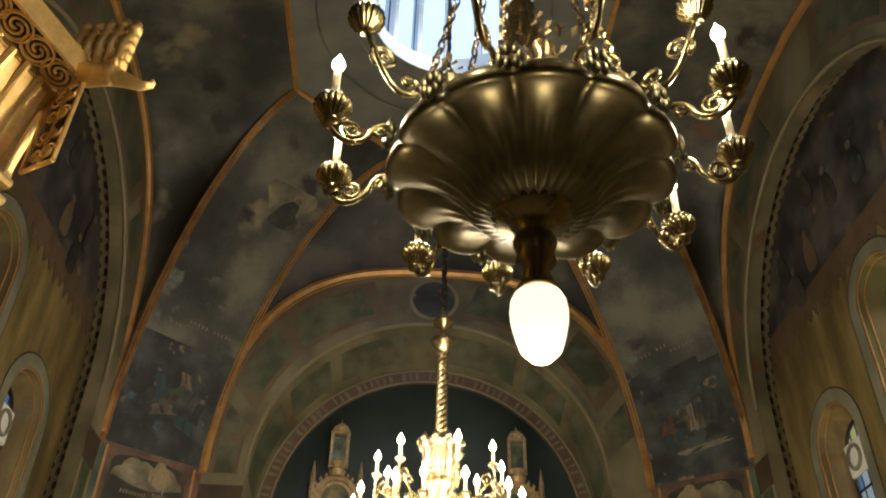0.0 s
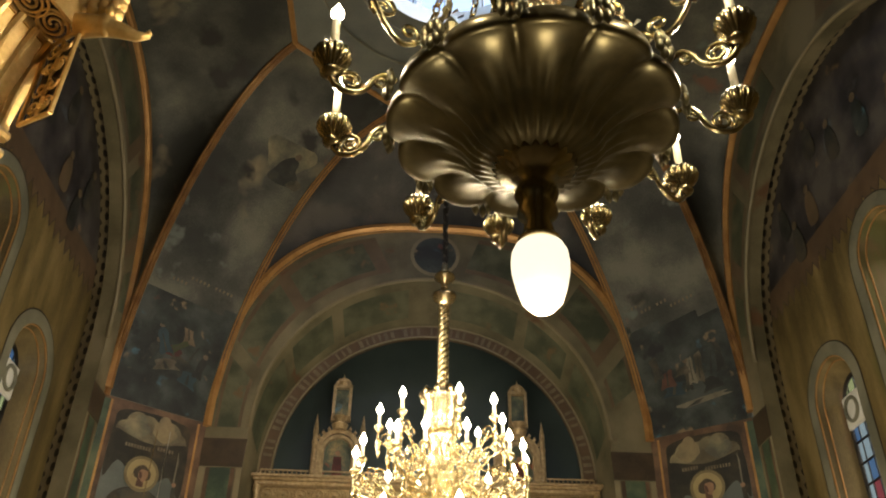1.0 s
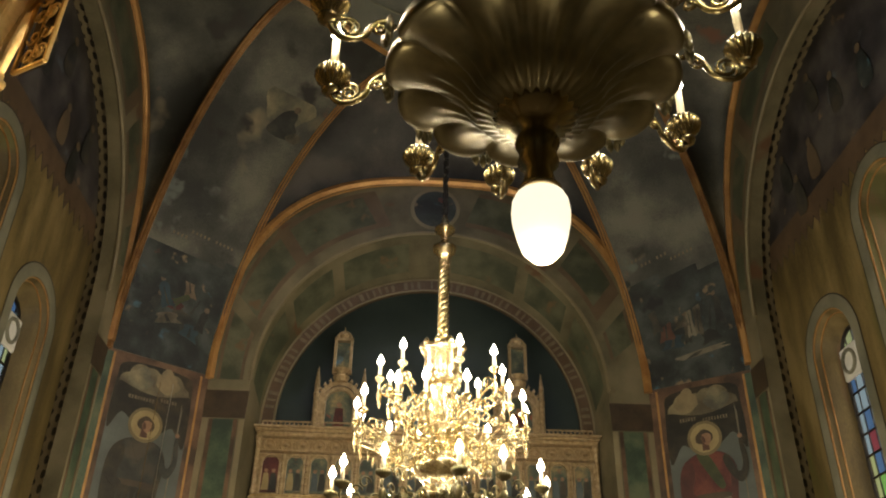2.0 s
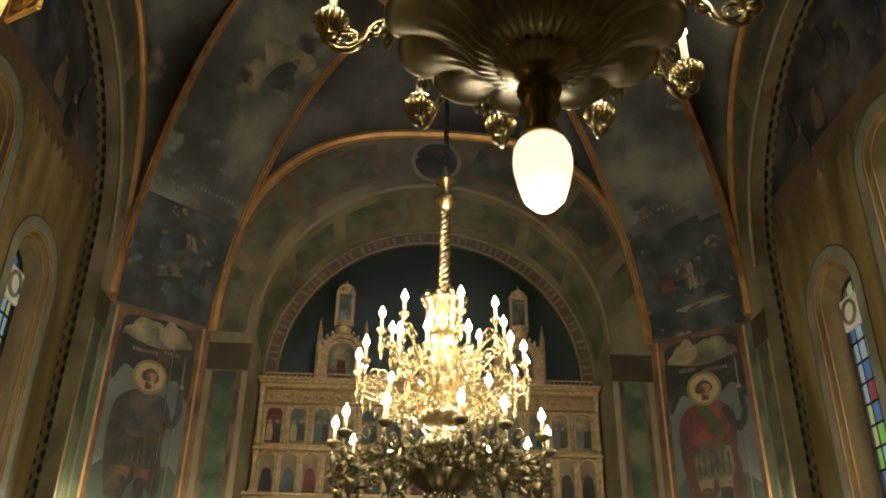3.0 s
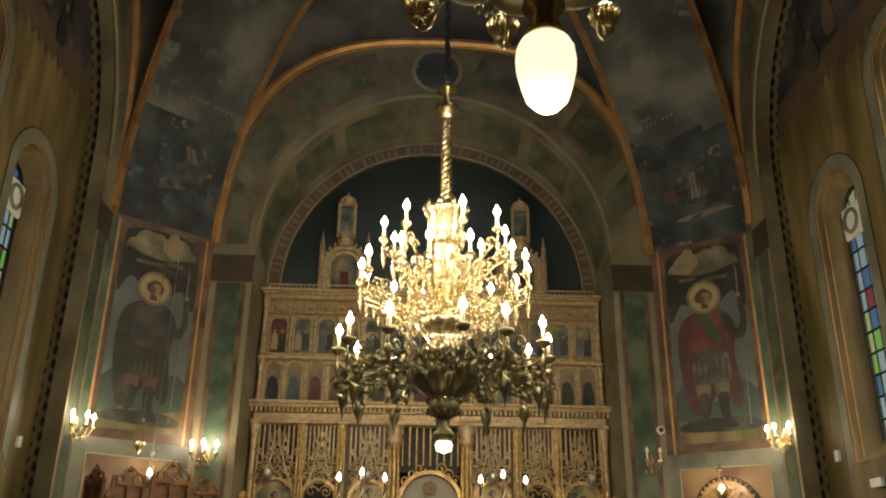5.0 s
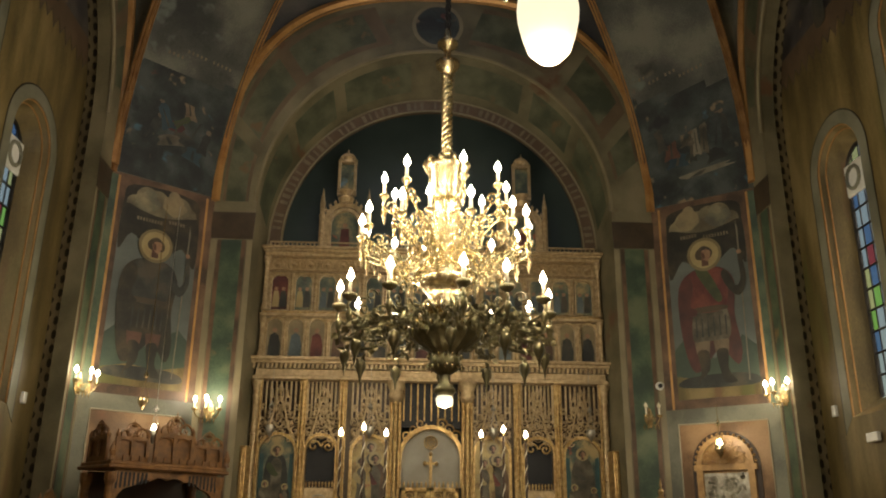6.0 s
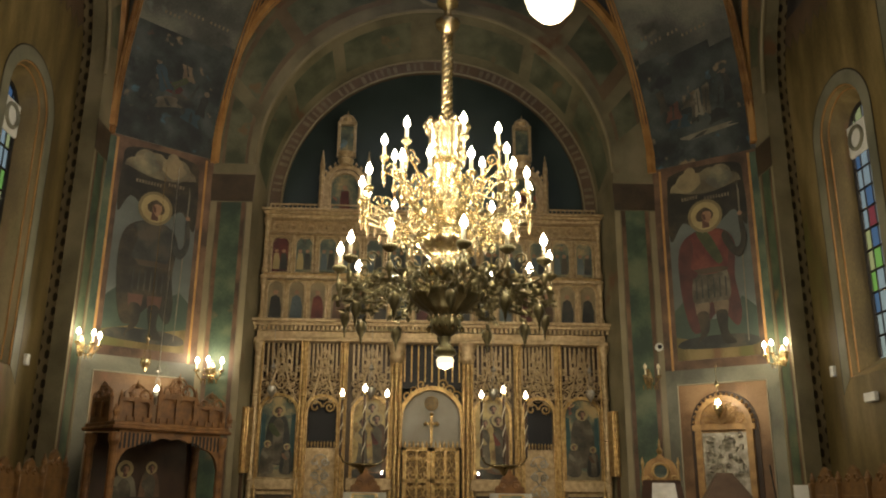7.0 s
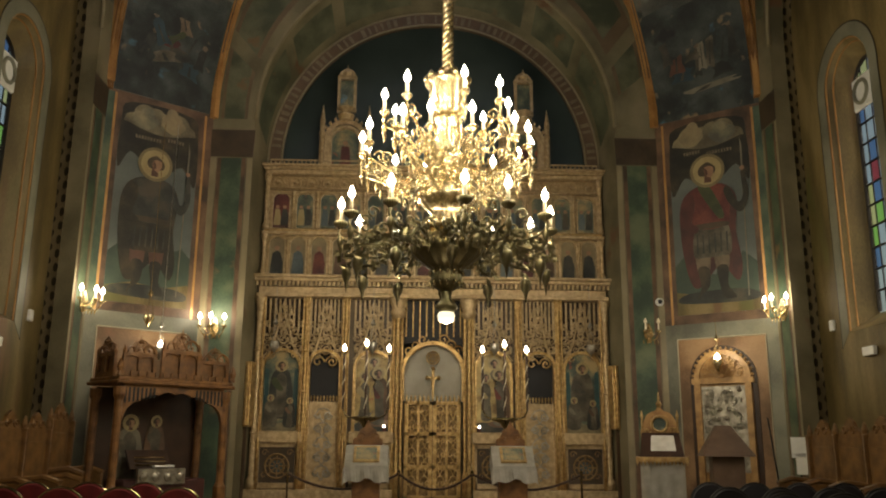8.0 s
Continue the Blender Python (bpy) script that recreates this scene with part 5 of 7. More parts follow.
for k in range(20):
    c = -2.85 + 5.7 * k / 19
    tube(bm, [(c + 0.1 * math.cos(2 * math.pi * j / 16), SY + 0.09, 6.0 + 0.1 * math.sin(2 * math.pi * j / 16)) for j in range(17)], 0.018, 5)
    lathe(bm, [(0.003, -0.05), (0.05, 0), (0.003, 0.05)], 8, (c, SY + 0.09, 6.0))
    for sg in (-1, 1):
        tube(bm, [(u, SY + 0.09, v) for u, v in spiral(c + 0.15, 6.0 + sg * 0.06, 0.05, 0.01, 0, 6 * sg, 10)], 0.012, 5)
part("frieze", bm, "palegold", screen)
for z0, z1, yf, xw in ((5.86, 5.89, 0.02, 3.05), (6.13, 6.2, 0.06, 3.08), (6.2, 6.25, 0.12, 3.1), (6.25, 6.3, 0.17, 3.13)):
    sc("cornice", -xw, xw, z0, z1, SY - yf, SY + 0.2, "palegold", 0.012)
bm = B()
for k in range(76):
    x = -3.0 + 6.0 * k / 75
    if 1.25 < abs(x) < 2.1:
        continue
    lathe(bm, [(0.014, 0), (0.02, 0.04), (0.01, 0.08), (0.022, 0.11)], 6, (x, SY, 6.3))
box(bm, -3.0, 3.0, SY - 0.015, SY + 0.015, 6.4, 6.425)
part("cresting", bm, "palegold", screen)
# side pillars of the upper tiers
for x in (-3.03, 3.03):
    for z0, z1 in ((4.25, 5.0), (5.1, 6.13)):
        bm = B()
        lathe(bm, [(0.06, z0), (0.06, z0 + 0.08), (0.04, z0 + 0.12), (0.04, z1 - 0.15), (0.065, z1 - 0.08), (0.065, z1)], 12, (x, SY - 0.02, 0))
        part("pillar", bm, "palegold", screen, smooth=True)
# crowning gables
for cx in (-1.66, 1.66):
    g = new("crowning_gable")
    g.parent = screen
    fill_arch(cx, 0.25, 6.34, 6.8, SY + 0.08, "icon", g)
    frame_arch(cx, 0.25, 6.3, 6.8, 0.06, SY - 0.02, 0.1, "palegold", g)
    frame_arch(cx, 0.31, 6.3, 6.84, 0.09, SY + 0.02, 0.08, "palegold", g)
    layer("painted_robe", [(cx - 0.1, 6.36), (cx + 0.1, 6.36), (cx + 0.07, 6.72), (cx - 0.07, 6.72)], front(SY + 0.07), 0.006, "redrobe", g)
    layer("painted_head", disc((cx, 6.78), 0.05, 12), front(SY + 0.07), 0.01, "skin", g)
    bm = B()
    for sg in (-1, 1):
        for k in range(5):
            a = math.pi / 2 + sg * (0.2 + 0.28 * k)
            lathe(bm, [(0.004, -0.04), (0.035, 0), (0.004, 0.06)], 6, (cx + 0.42 * math.cos(a), SY, 6.84 + 0.42 * math.sin(a)))
        lathe(bm, [(0.05, 6.3), (0.05, 6.9), (0.065, 6.95), (0.045, 7.0), (0.05, 7.2), (0.004, 7.5)], 8, (cx + sg * 0.43, SY, 0))
    lathe(bm, [(0.12, 7.2), (0.16, 7.3), (0.06, 7.35), (0.15, 7.45)], 12, (cx, SY, 0))
    part("gable_carving", bm, "palegold", g)
    sc("upper_panel", cx - 0.13, cx + 0.13, 7.46, 8.02, SY + 0.06, SY + 0.09, "icon", 0, g)
    bm = B()
    for x in (-0.15, 0.15):
        box(bm, cx + x - 0.025, cx + x + 0.025, SY - 0.02, SY + 0.08, 7.42, 8.06)
    box(bm, cx - 0.18, cx + 0.18, SY - 0.02, SY + 0.08, 7.38, 7.46)
    box(bm, cx - 0.18, cx + 0.18, SY - 0.02, SY + 0.08, 8.04, 8.1)
    tube(bm, [(cx + 0.13 * math.cos(math.pi * k / 12), SY + 0.03, 8.1 + 0.13 * math.sin(math.pi * k / 12)) for k in range(13)], 0.03, 6)
    lathe(bm, [(0.06, 8.1), (0.1, 8.16), (0.02, 8.24), (0.003, 8.34)], 8, (cx, SY + 0.03, 0))
    part("upper_frame", bm, "palegold", g)

# ---- chandeliers ----
def candle_parts(owner, x, z, cup_r, cup_h, sleeve_h, sleeve_r, metal, flame_r=None):
    """A drip cup, a candle sleeve and its lit bulb, standing on an arm's end."""
    flame_r = flame_r or sleeve_r * 1.05
    bm = B()
    lathe(bm, [(cup_r * 0.3, -cup_h * 0.2), (cup_r * 0.45, 0), (cup_r * 0.86, cup_h * 0.3), (cup_r, cup_h * 0.6), (cup_r * 0.86, cup_h * 0.86), (cup_r * 0.5, cup_h), (cup_r * 0.35, cup_h * 1.05)], 72, (x, 0, z), 18, 0.2)
    part("drip_cup", bm, metal, owner, smooth=True)
    bm = B()
    lathe(bm, [(sleeve_r, cup_h), (sleeve_r, cup_h + sleeve_h), (sleeve_r * 0.7, cup_h + sleeve_h + 0.006)], 12, (x, 0, z))
    part("candle_sleeve", bm, "candle", owner, smooth=True)
    h = cup_h + sleeve_h
    bm = B()
    lathe(bm, [(0.004, h), (flame_r, h + flame_r * 1.2), (flame_r * 0.95, h + flame_r * 2), (flame_r * 0.45, h + flame_r * 3.0), (0.002, h + flame_r * 3.9)], 10, (x, 0, z))
    b = part("bulb", bm, "flame", owner, "glowing candle bulb", smooth=True)


def arm_curve(pts, n=8):
    """Smooth a run of points (Catmull-Rom)."""
    p = [Vector((a, 0, b)) for a, b in pts]
    p = [p[0]] + p + [p[-1]]
    out = []
    for i in range(1, len(p) - 2):
        for k in range(n):
            t = k / n
            out.append(0.5 * ((2 * p[i]) + (p[i + 1] - p[i - 1]) * t + (2 * p[i - 1] - 5 * p[i] + 4 * p[i + 1] - p[i + 2]) * t * t + (3 * p[i] - p[i - 1] - 3 * p[i + 1] + p[i + 2]) * t ** 3))
    return out + [p[-2]]


def chain(bm, a, b, link=0.07, r=0.008):
    a, b = Vector(a), Vector(b)
    d = b - a
    n = max(2, int(d.length / link))
    d.normalize()
    s1 = d.orthogonal().normalized()
    s2 = d.cross(s1)
    for k in range(n):
        c = a + (b - a) * ((k + 0.5) / n)
        s = s1 if k % 2 else s2
        tube(bm, [c + d * (link * 0.62 * math.cos(2 * math.pi * j / 8)) + s * (link * 0.3 * math.sin(2 * math.pi * j / 8)) for j in range(9)], r, 4)


# near hanging lamp with the great fluted bowl
NX, NY = 0.12, 3.35
near = thing("brass_chandelier", "dark brass chandelier with fluted bowl and lit opal globe", "chandelier", NX, NY, 0)
bm = B()
prof = [(0.17, 4.0), (0.2, 4.02), (0.24, 4.04), (0.3, 4.07), (0.33, 4.1), (0.36, 4.14), (0.42, 4.185), (0.5, 4.225), (0.58, 4.25), (0.65, 4.262), (0.7, 4.26), (0.728, 4.252), (0.74, 4.265), (0.742, 4.3), (0.73, 4.345), (0.7, 4.37), (0.6, 4.37), (0.3, 4.34)]
rings = []
seg = 192
for r, z in prof:
    row = []
    for k in range(seg):
        a = 2 * math.pi * k / seg
        wave = abs(math.cos(6 * a)) ** 0.55
        amp = 0.085 * min(1, max(0, (r - 0.3) / 0.35))
        row.append(bm.verts.new((r * (1 - amp * (1 - wave)) * math.cos(a), r * (1 - amp * (1 - wave)) * math.sin(a), z + 0.045 * amp / 0.085 * (1 - wave) * (1 if z < 4.3 else 0.4) + (0.012 * math.cos(36 * a) if 0.28 < r < 0.45 and z < 4.3 else 0))))
    rings.append(row)
for a, b in zip(rings, rings[1:]):
    for k in range(seg):
        bm.faces.new((a[k], a[(k + 1) % seg], b[(k + 1) % seg], b[k]))
bm.faces.new(rings[-1])
part("bowl", bm, "bowlbrass", near, smooth=True)
bm = B()
lathe(bm, [(0.05, 3.6), (0.075, 3.64), (0.06, 3.7), (0.1, 3.74), (0.085, 3.8), (0.11, 3.86), (0.08, 3.92), (0.13, 3.97), (0.2, 4.0), (0.22, 4.04), (0.19, 4.07)], 48, (0, 0, 0), 24, 0.1)
part("lower_boss", bm, "brass", near, smooth=True)
bm = B()
lathe(bm, [(0.06, 3.61), (0.1, 3.595), (0.1, 3.575), (0.06, 3.57)], 24)
part("gallery", bm, "bright", near, smooth=True)
bm = B()
lathe(bm, [(0.085, 3.575), (0.112, 3.555), (0.128, 3.52), (0.134, 3.47), (0.13, 3.41), (0.115, 3.34), (0.092, 3.27), (0.05, 3.225), (0.005, 3.21)], 32)
part("globe", bm, "globe", near, "glowing opal glass globe", smooth=True)
# stem above the bowl
bm = B()
lathe(bm, [(0.12, 4.35), (0.14, 4.55), (0.06, 4.7), (0.05, 5.0), (0.1, 5.1), (0.125, 5.2), (0.11, 5.27), (0.12, 5.33), (0.1, 5.42), (0.11, 5.48), (0.07, 5.56), (0.09, 5.64), (0.04, 5.72), (0.03, 7.0), (0.03, 11.3)], 32, (0, 0, 0), 16, 0.08)
part("stem", bm, "bright", near, smooth=True)
arm = new("arm")
arm.parent = near
bm = B()
tube(bm, arm_curve([(0.72, 4.36), (0.78, 4.38), (0.83, 4.34), (0.87, 4.26), (0.93, 4.22), (1.0, 4.23), (1.04, 4.28), (1.045, 4.33)]), 0.016, 8)
tube(bm, [(u, 0, v) for u, v in spiral(0.945, 4.29, 0.066, 0.012, -0.9, 10.6, 30)], 0.011, 6)
tube(bm, [(u, 0, v) for u, v in spiral(0.8, 4.33, 0.04, 0.01, 1.6, -6.6, 18)], 0.011, 6)
part("scroll", bm, "brass", arm, smooth=True)
bm = B()
lathe(bm, [(0.02, -0.02), (0.05, 0.0), (0.055, 0.015), (0.03, 0.03), (0.03, 0.05)], 20, (1.045, 0, 4.3))
part("cup_foot", bm, "brass", arm, smooth=True)
candle_parts(arm, 1.045, 4.34, 0.1, 0.13, 0.2, 0.021, "brass", 0.033)
arm.matrix_basis = pose(0, 0, 0, 0, 0, -36)
for turn in (-7, 28, 60, 93, 122, 168, 196):
    copy_thing(arm, pose(0, 0, 0, 0, 0, turn))
# bosses on the bowl's rim and volutes above it
for k in range(12):
    a = math.radians(15 + 30 * k)
    bm = B()
    for j in range(7):
        b = 2 * math.pi * j / 7
        lathe(bm, [(0.004, -0.05), (0.022, -0.015), (0.018, 0.02), (0.003, 0.055)], 7, (0.755 * math.cos(a) + 0.05 * math.cos(b) * -math.sin(a), 0.755 * math.sin(a) + 0.04 * math.cos(b) * math.cos(a), 4.34 + 0.05 * math.sin(b)))
    part("leaf_boss", bm, "bronze", near, smooth=True)
vol = new("upper_volute")
vol.parent = near
bm = B()
tube(bm, arm_curve([(0.5, 4.4), (0.56, 4.5), (0.64, 4.55), (0.7, 4.5), (0.77, 4.48), (0.85, 4.56), (0.92, 4.7), (0.97, 4.82)]), 0.017, 7)
for c, z, r, a0, a1 in ((0.6, 4.46, 0.075, 1.6, 9), (0.72, 4.57, 0.06, 4.5, -3), (0.86, 4.67, 0.085, -1, 9)):
    tube(bm, [(u, 0, v) for u, v in spiral(c, z, r, 0.012, a0, a1, 22)], 0.012, 6)
part("scroll", bm, "brass", vol, smooth=True)
candle_parts(vol, 0.98, 4.82, 0.1, 0.14, 0.2, 0.021, "brass", 0.033)
vol.matrix_basis = pose(0, 0, 0, 0, 0, 207)
for turn in (246, 284, 320):
    copy_thing(vol, pose(0, 0, 0, 0, 0, turn))
for k in range(6):
    a = math.radians(30 + 60 * k)
    bm = B()
    for j in range(26):
        u, v, w = random.gauss(0, 0.07), random.gauss(0, 0.07), random.uniform(0, 0.3)
        b = random.uniform(0, 6.28)
        c = Vector((0.5 * math.cos(a) + u, 0.5 * math.sin(a) + v, 4.5 + w))
        tip = c + Vector((0.05 * math.cos(b), 0.05 * math.sin(b), 0.05))
        mid = (c + tip) / 2
        sd = Vector((-math.sin(b), math.cos(b), 0)) * 0.022
        q = [bm.verts.new(x) for x in (c, mid + sd + Vector((0, 0, 0.01)), tip, mid - sd + Vector((0, 0, 0.01)))]
        bm.faces.new(q)
    lathe(bm, [(0.05, 4.46), (0.07, 4.55), (0.03, 4.62), (0.05, 4.7), (0.01, 4.78)], 10, (0.5 * math.cos(a), 0.5 * math.sin(a), 0))
    part("flower_spray", bm, "bronze" if k % 2 else "bright", near)
for k in range(6):
    a = math.radians(60 * k + 10)
    bm = B()
    chain(bm, (0.62 * math.cos(a), 0.62 * math.sin(a), 4.5), (0.05 * math.cos(a), 0.05 * math.sin(a), 7.3))
    part("chain", bm, "bright", near)

# great chandelier in the middle of the crossing
GX, GY = -0.07, 8.55
great = thing("crystal_brass_chandelier", "bright brass three-tier chandelier with lit candle bulbs and leaf bowl", "chandelier", GX, GY, 0)
bm = B()
for st in range(3):
    tube(bm, [(0.035 * math.cos(a * 0.55 + st * 2.094), 0.035 * math.sin(a * 0.55 + st * 2.094), 5.15 + a * 0.0185) for a in range(58)], 0.034, 7)
part("twisted_rod", bm, "bright", great, smooth=True)
bm = B()
lathe(bm, [(0.03, 6.2), (0.06, 6.23), (0.13, 6.3), (0.14, 6.36), (0.07, 6.4), (0.04, 6.45), (0.04, 6.52), (0.12, 6.58), (0.12, 6.62), (0.05, 6.68), (0.03, 6.8)], 24)
part("rod_knop", bm, "bright", great, smooth=True)
bm = B()
chain(bm, (0, 0, 6.78), (0, 0, 15.9), 0.12, 0.014)
lathe(bm, [(0.015, 6.8), (0.015, 18.5)], 6)
part("chain", bm, "iron", great)
bm = B()
lathe(bm, [(0.14, 4.66), (0.2, 4.72), (0.16, 4.78), (0.2, 4.84), (0.19, 5.0), (0.23, 5.03), (0.24, 5.06), (0.24, 5.1), (0.2, 5.1), (0.05, 5.12)], 32)
for k in range(10):
    a = 2 * math.pi * k / 10
    lathe(bm, [(0.035, 5.08), (0.04, 5.12), (0.004, 5.17)], 6, (0.22 * math.cos(a), 0.22 * math.sin(a), 0))
part("crown", bm, "bright", great, smooth=True)
bm = B()
lathe(bm, [(0.02, 2.8), (0.08, 2.84), (0.14, 2.88), (0.16, 2.94), (0.15, 3.0), (0.13, 3.03), (0.24, 3.1), (0.35, 3.19), (0.39, 3.27), (0.37, 3.3), (0.24, 3.34), (0.2, 3.42)], 48, (0, 0, 0), 16, 0.1)
part("lower_bowl", bm, "bronze", great, smooth=True)
bm = B()
lathe(bm, [(0.003, -0.03), (0.02, 0.0), (0.003, 0.03)], 6)
first_bead = part("bead", bm, "brass", great, smooth=True)
first_bead.matrix_basis = pose(0.17, 0, 3.01)
for R, z, n in ((0.17, 3.01, 16), (0.175, 2.9, 16), (0.41, 3.28, 26)):
    for k in range(n):
        a = 2 * math.pi * k / n
        if k or z != 3.01:
            bead = new("bead", first_bead.data)
            bead.parent = great
            bead.matrix_basis = pose(R * math.cos(a), R * math.sin(a), z)
bm = B()
lathe(bm, [(0.19, 3.41), (0.22, 3.45), (0.28, 3.52), (0.16, 3.62), (0.26, 3.72), (0.34, 3.84), (0.3, 3.9), (0.14, 3.98), (0.16, 4.1), (0.24, 4.18), (0.2, 4.26), (0.13, 4.32), (0.17, 4.42), (0.12, 4.52), (0.16, 4.62), (0.14, 4.7)], 48, (0, 0, 0), 16, 0.1)
part("body", bm, "bright", great, smooth=True)
TIERS = ((8, 0.66, 4.66, 4.3, 8, 0.055, "bright"), (14, 0.88, 4.2, 3.9, 3, 0.055, "bright"), (12, 1.07, 3.44, 3.3, 2, 0.075, "bronze"))
for ti, (n, R, zc, zr, ph, cr, mt) in enumerate(TIERS):
    arm = new("arm")
    arm.parent = great
    arm.matrix_basis = pose(0, 0, 0, 0, 0, ph)
    bm = B()
    tube(bm, arm_curve([(0.15, zr + 0.1), (R * 0.35, zr + 0.2), (R * 0.55, zr + 0.02), (R * 0.8, zc - 0.18), (R, zc - 0.1), (R, zc)]), 0.014, 6)
    for c, z, r, a0, a1 in ((R * 0.42, zr + 0.1, 0.09, 2, 9), (R * 0.68, zr + 0.06, 0.1, 4, -4), (R * 0.86, zc - 0.08, 0.065, 0, 7), (R * 0.55, zr - 0.08, 0.075, 1, 8), (R * 0.78, zr + 0.22, 0.07, 3, -4)):
        tube(bm, [(u, 0, v) for u, v in spiral(c, z, r, 0.012, a0, a1, 18)], 0.01, 5)
    part("scroll", bm, "bright" if ti < 2 else "bronze", arm, smooth=True)
    for j in range(5):
        bm = B()
        x = R * (0.35 + 0.16 * j)
        lathe(bm, [(0.003, 0), (0.016, -0.04), (0.02, -0.07), (0.003, -0.13)], 6, (x, 0, zr + 0.02 + (zc - 0.15 - zr) * max(0, j - 2) / 2 - 0.03))
        part("pendant", bm, mt, arm, smooth=True)
    bm = B()
    lathe(bm, [(0.003, -0.02), (0.03, -0.06), (0.035, -0.1), (0.003, -0.2)], 8, (R, 0, zc - 0.05))
    part("pendant", bm, mt, arm, smooth=True)
    candle_parts(arm, R, zc, cr, 0.07, 0.11, 0.018, mt, 0.035)
    for k in range(1, n):
        copy_thing(arm, pose(0, 0, 0, 0, 0, ph + 360 / n * k + (4 if (k * 7) % 3 == 0 else -3)))
# leaf-work hung under the lowest tier
leaf = new("leaf_bracket")
leaf.parent = great
bm = B()
for j in range(46):
    x = random.uniform(0.45, 1.08)
    zc = 3.36 - 0.38 * abs(x - 0.55) + random.gauss(0, 0.07)
    y = random.gauss(0, 0.06)
    a, l, w = random.uniform(0, 6.28), random.uniform(0.07, 0.13), random.uniform(0.025, 0.045)
    c = Vector((x, y, zc))
    d = Vector((math.cos(a), math.sin(a) * 0.5, random.uniform(-1.2, 0.2))).normalized()
    sd = d.cross(Vector((random.uniform(-1, 1), 1, 0.3))).normalized() * w
    up = d.cross(sd).normalized() * 0.012
    q = [bm.verts.new(p) for p in (c, c + d * l * 0.5 + sd, c + d * l, c + d * l * 0.5 - sd, c + d * l * 0.5 + up)]
    for f in ((0, 1, 4), (1, 2, 4), (2, 3, 4), (3, 0, 4)):
        bm.faces.new([q[t] for t in f])
tube(bm, arm_curve([(0.3, 3.2), (0.55, 3.36), (0.8, 3.2), (1.02, 3.18)]), 0.018, 6)
part("leaf_work", bm, "bronze", leaf)
bm = B()
lathe(bm, [(0.004, 3.08), (0.05, 3.05), (0.06, 2.98), (0.02, 2.9), (0.003, 2.8)], 8, (1.0, 0, 0), 4, 0.2)
part("drop", bm, "bronze", leaf, smooth=True)
for k in range(1, 12):
    copy_thing(leaf, pose(0, 0, 0, 0, 0, 30 * k))
bm = B()
lathe(bm, [(0.02, 2.88), (0.06, 2.82), (0.05, 2.75), (0.1, 2.7), (0.115, 2.66), (0.07, 2.62)], 20)
part("lower_socket", bm, "bronze", great, smooth=True)
bm = B()
lathe(bm, [(0.07, 2.62), (0.088, 2.59), (0.075, 2.53), (0.003, 2.5)], 20)
part("globe", bm, "globe", great, "glowing opal glass lamp", smooth=True)

# ---- sconces, lamps and candle stands ----
def wall_sconce(x, y, z, rz, n, lit, label):
    sc_ = thing("wall_sconce", label, "wall lamp", x, y, z, rz, group="wall sconces")
    bm = B()
    slab(bm, [(0.07 * math.cos(2 * math.pi * k / 16) * (1 + 0.2 * math.cos(8 * math.pi * k / 16)), 0.17 * math.sin(2 * math.pi * k / 16)) for k in range(16)], lambda u, v, t: (u, t - 0.02, v), 0.02)
    part("back_plate", bm, "bright", sc_)
    for k in range(n):
        o = (k - (n - 1) / 2)
        arm = new("arm")
        arm.parent = sc_
        arm.matrix_basis = pose(0, 0, 0, 0, 0, -90 + 48 * o)
        bm = B()
        tube(bm, arm_curve([(0.02, -0.04), (0.1, -0.12), (0.2, -0.12), (0.27, -0.03)]), 0.011, 6)
        tube(bm, [(u, 0, v) for u, v in spiral(0.13, -0.04, 0.05, 0.01, 0, 8, 16)], 0.008, 5)
        part("scroll", bm, "bright", arm, smooth=True)
        bm = B()
        lathe(bm, [(0.01, -0.03), (0.045, 0.0), (0.05, 0.02), (0.02, 0.03)], 14, (0.27, 0, 0))
        part("drip_cup", bm, "bright", arm, smooth=True)
        bm = B()
        lathe(bm, [(0.013, 0.02), (0.013, 0.12), (0.008, 0.125)], 10, (0.27, 0, 0))
        part("candle_sleeve", bm, "candle", arm)
        bm = B()
        lathe(bm, [(0.004, 0.12), (0.032, 0.155), (0.029, 0.18), (0.002, 0.23)], 10, (0.27, 0, 0))
        part("bulb", bm, "flame" if lit else "candle", arm, "glowing candle bulb" if lit else "")
    for k in range(5):
        bm = B()
        lathe(bm, [(0.003, 0.0), (0.014, -0.04), (0.003, -0.09)], 6, (-0.12 + 0.06 * k, -0.14, -0.12))
        part("pendant", bm, "bright", sc_)
    return sc_


wall_sconce(-5.37, 13.05, 3.42, 62, 3, True, "gilt wall sconce with lit candle bulbs beside the mural")
wall_sconce(5.37, 12.95, 3.42, -62, 3, True, "gilt wall sconce with lit candle bulbs beside the mural")
wall_sconce(-3.68, YF - 0.02, 3.22, 0, 3, True, "gilt wall sconce with lit candle bulbs on the pilaster")
wall_sconce(3.64, YF - 0.02, 3.22, 0, 2, False, "unlit gilt two-armed wall sconce on the green pilaster")


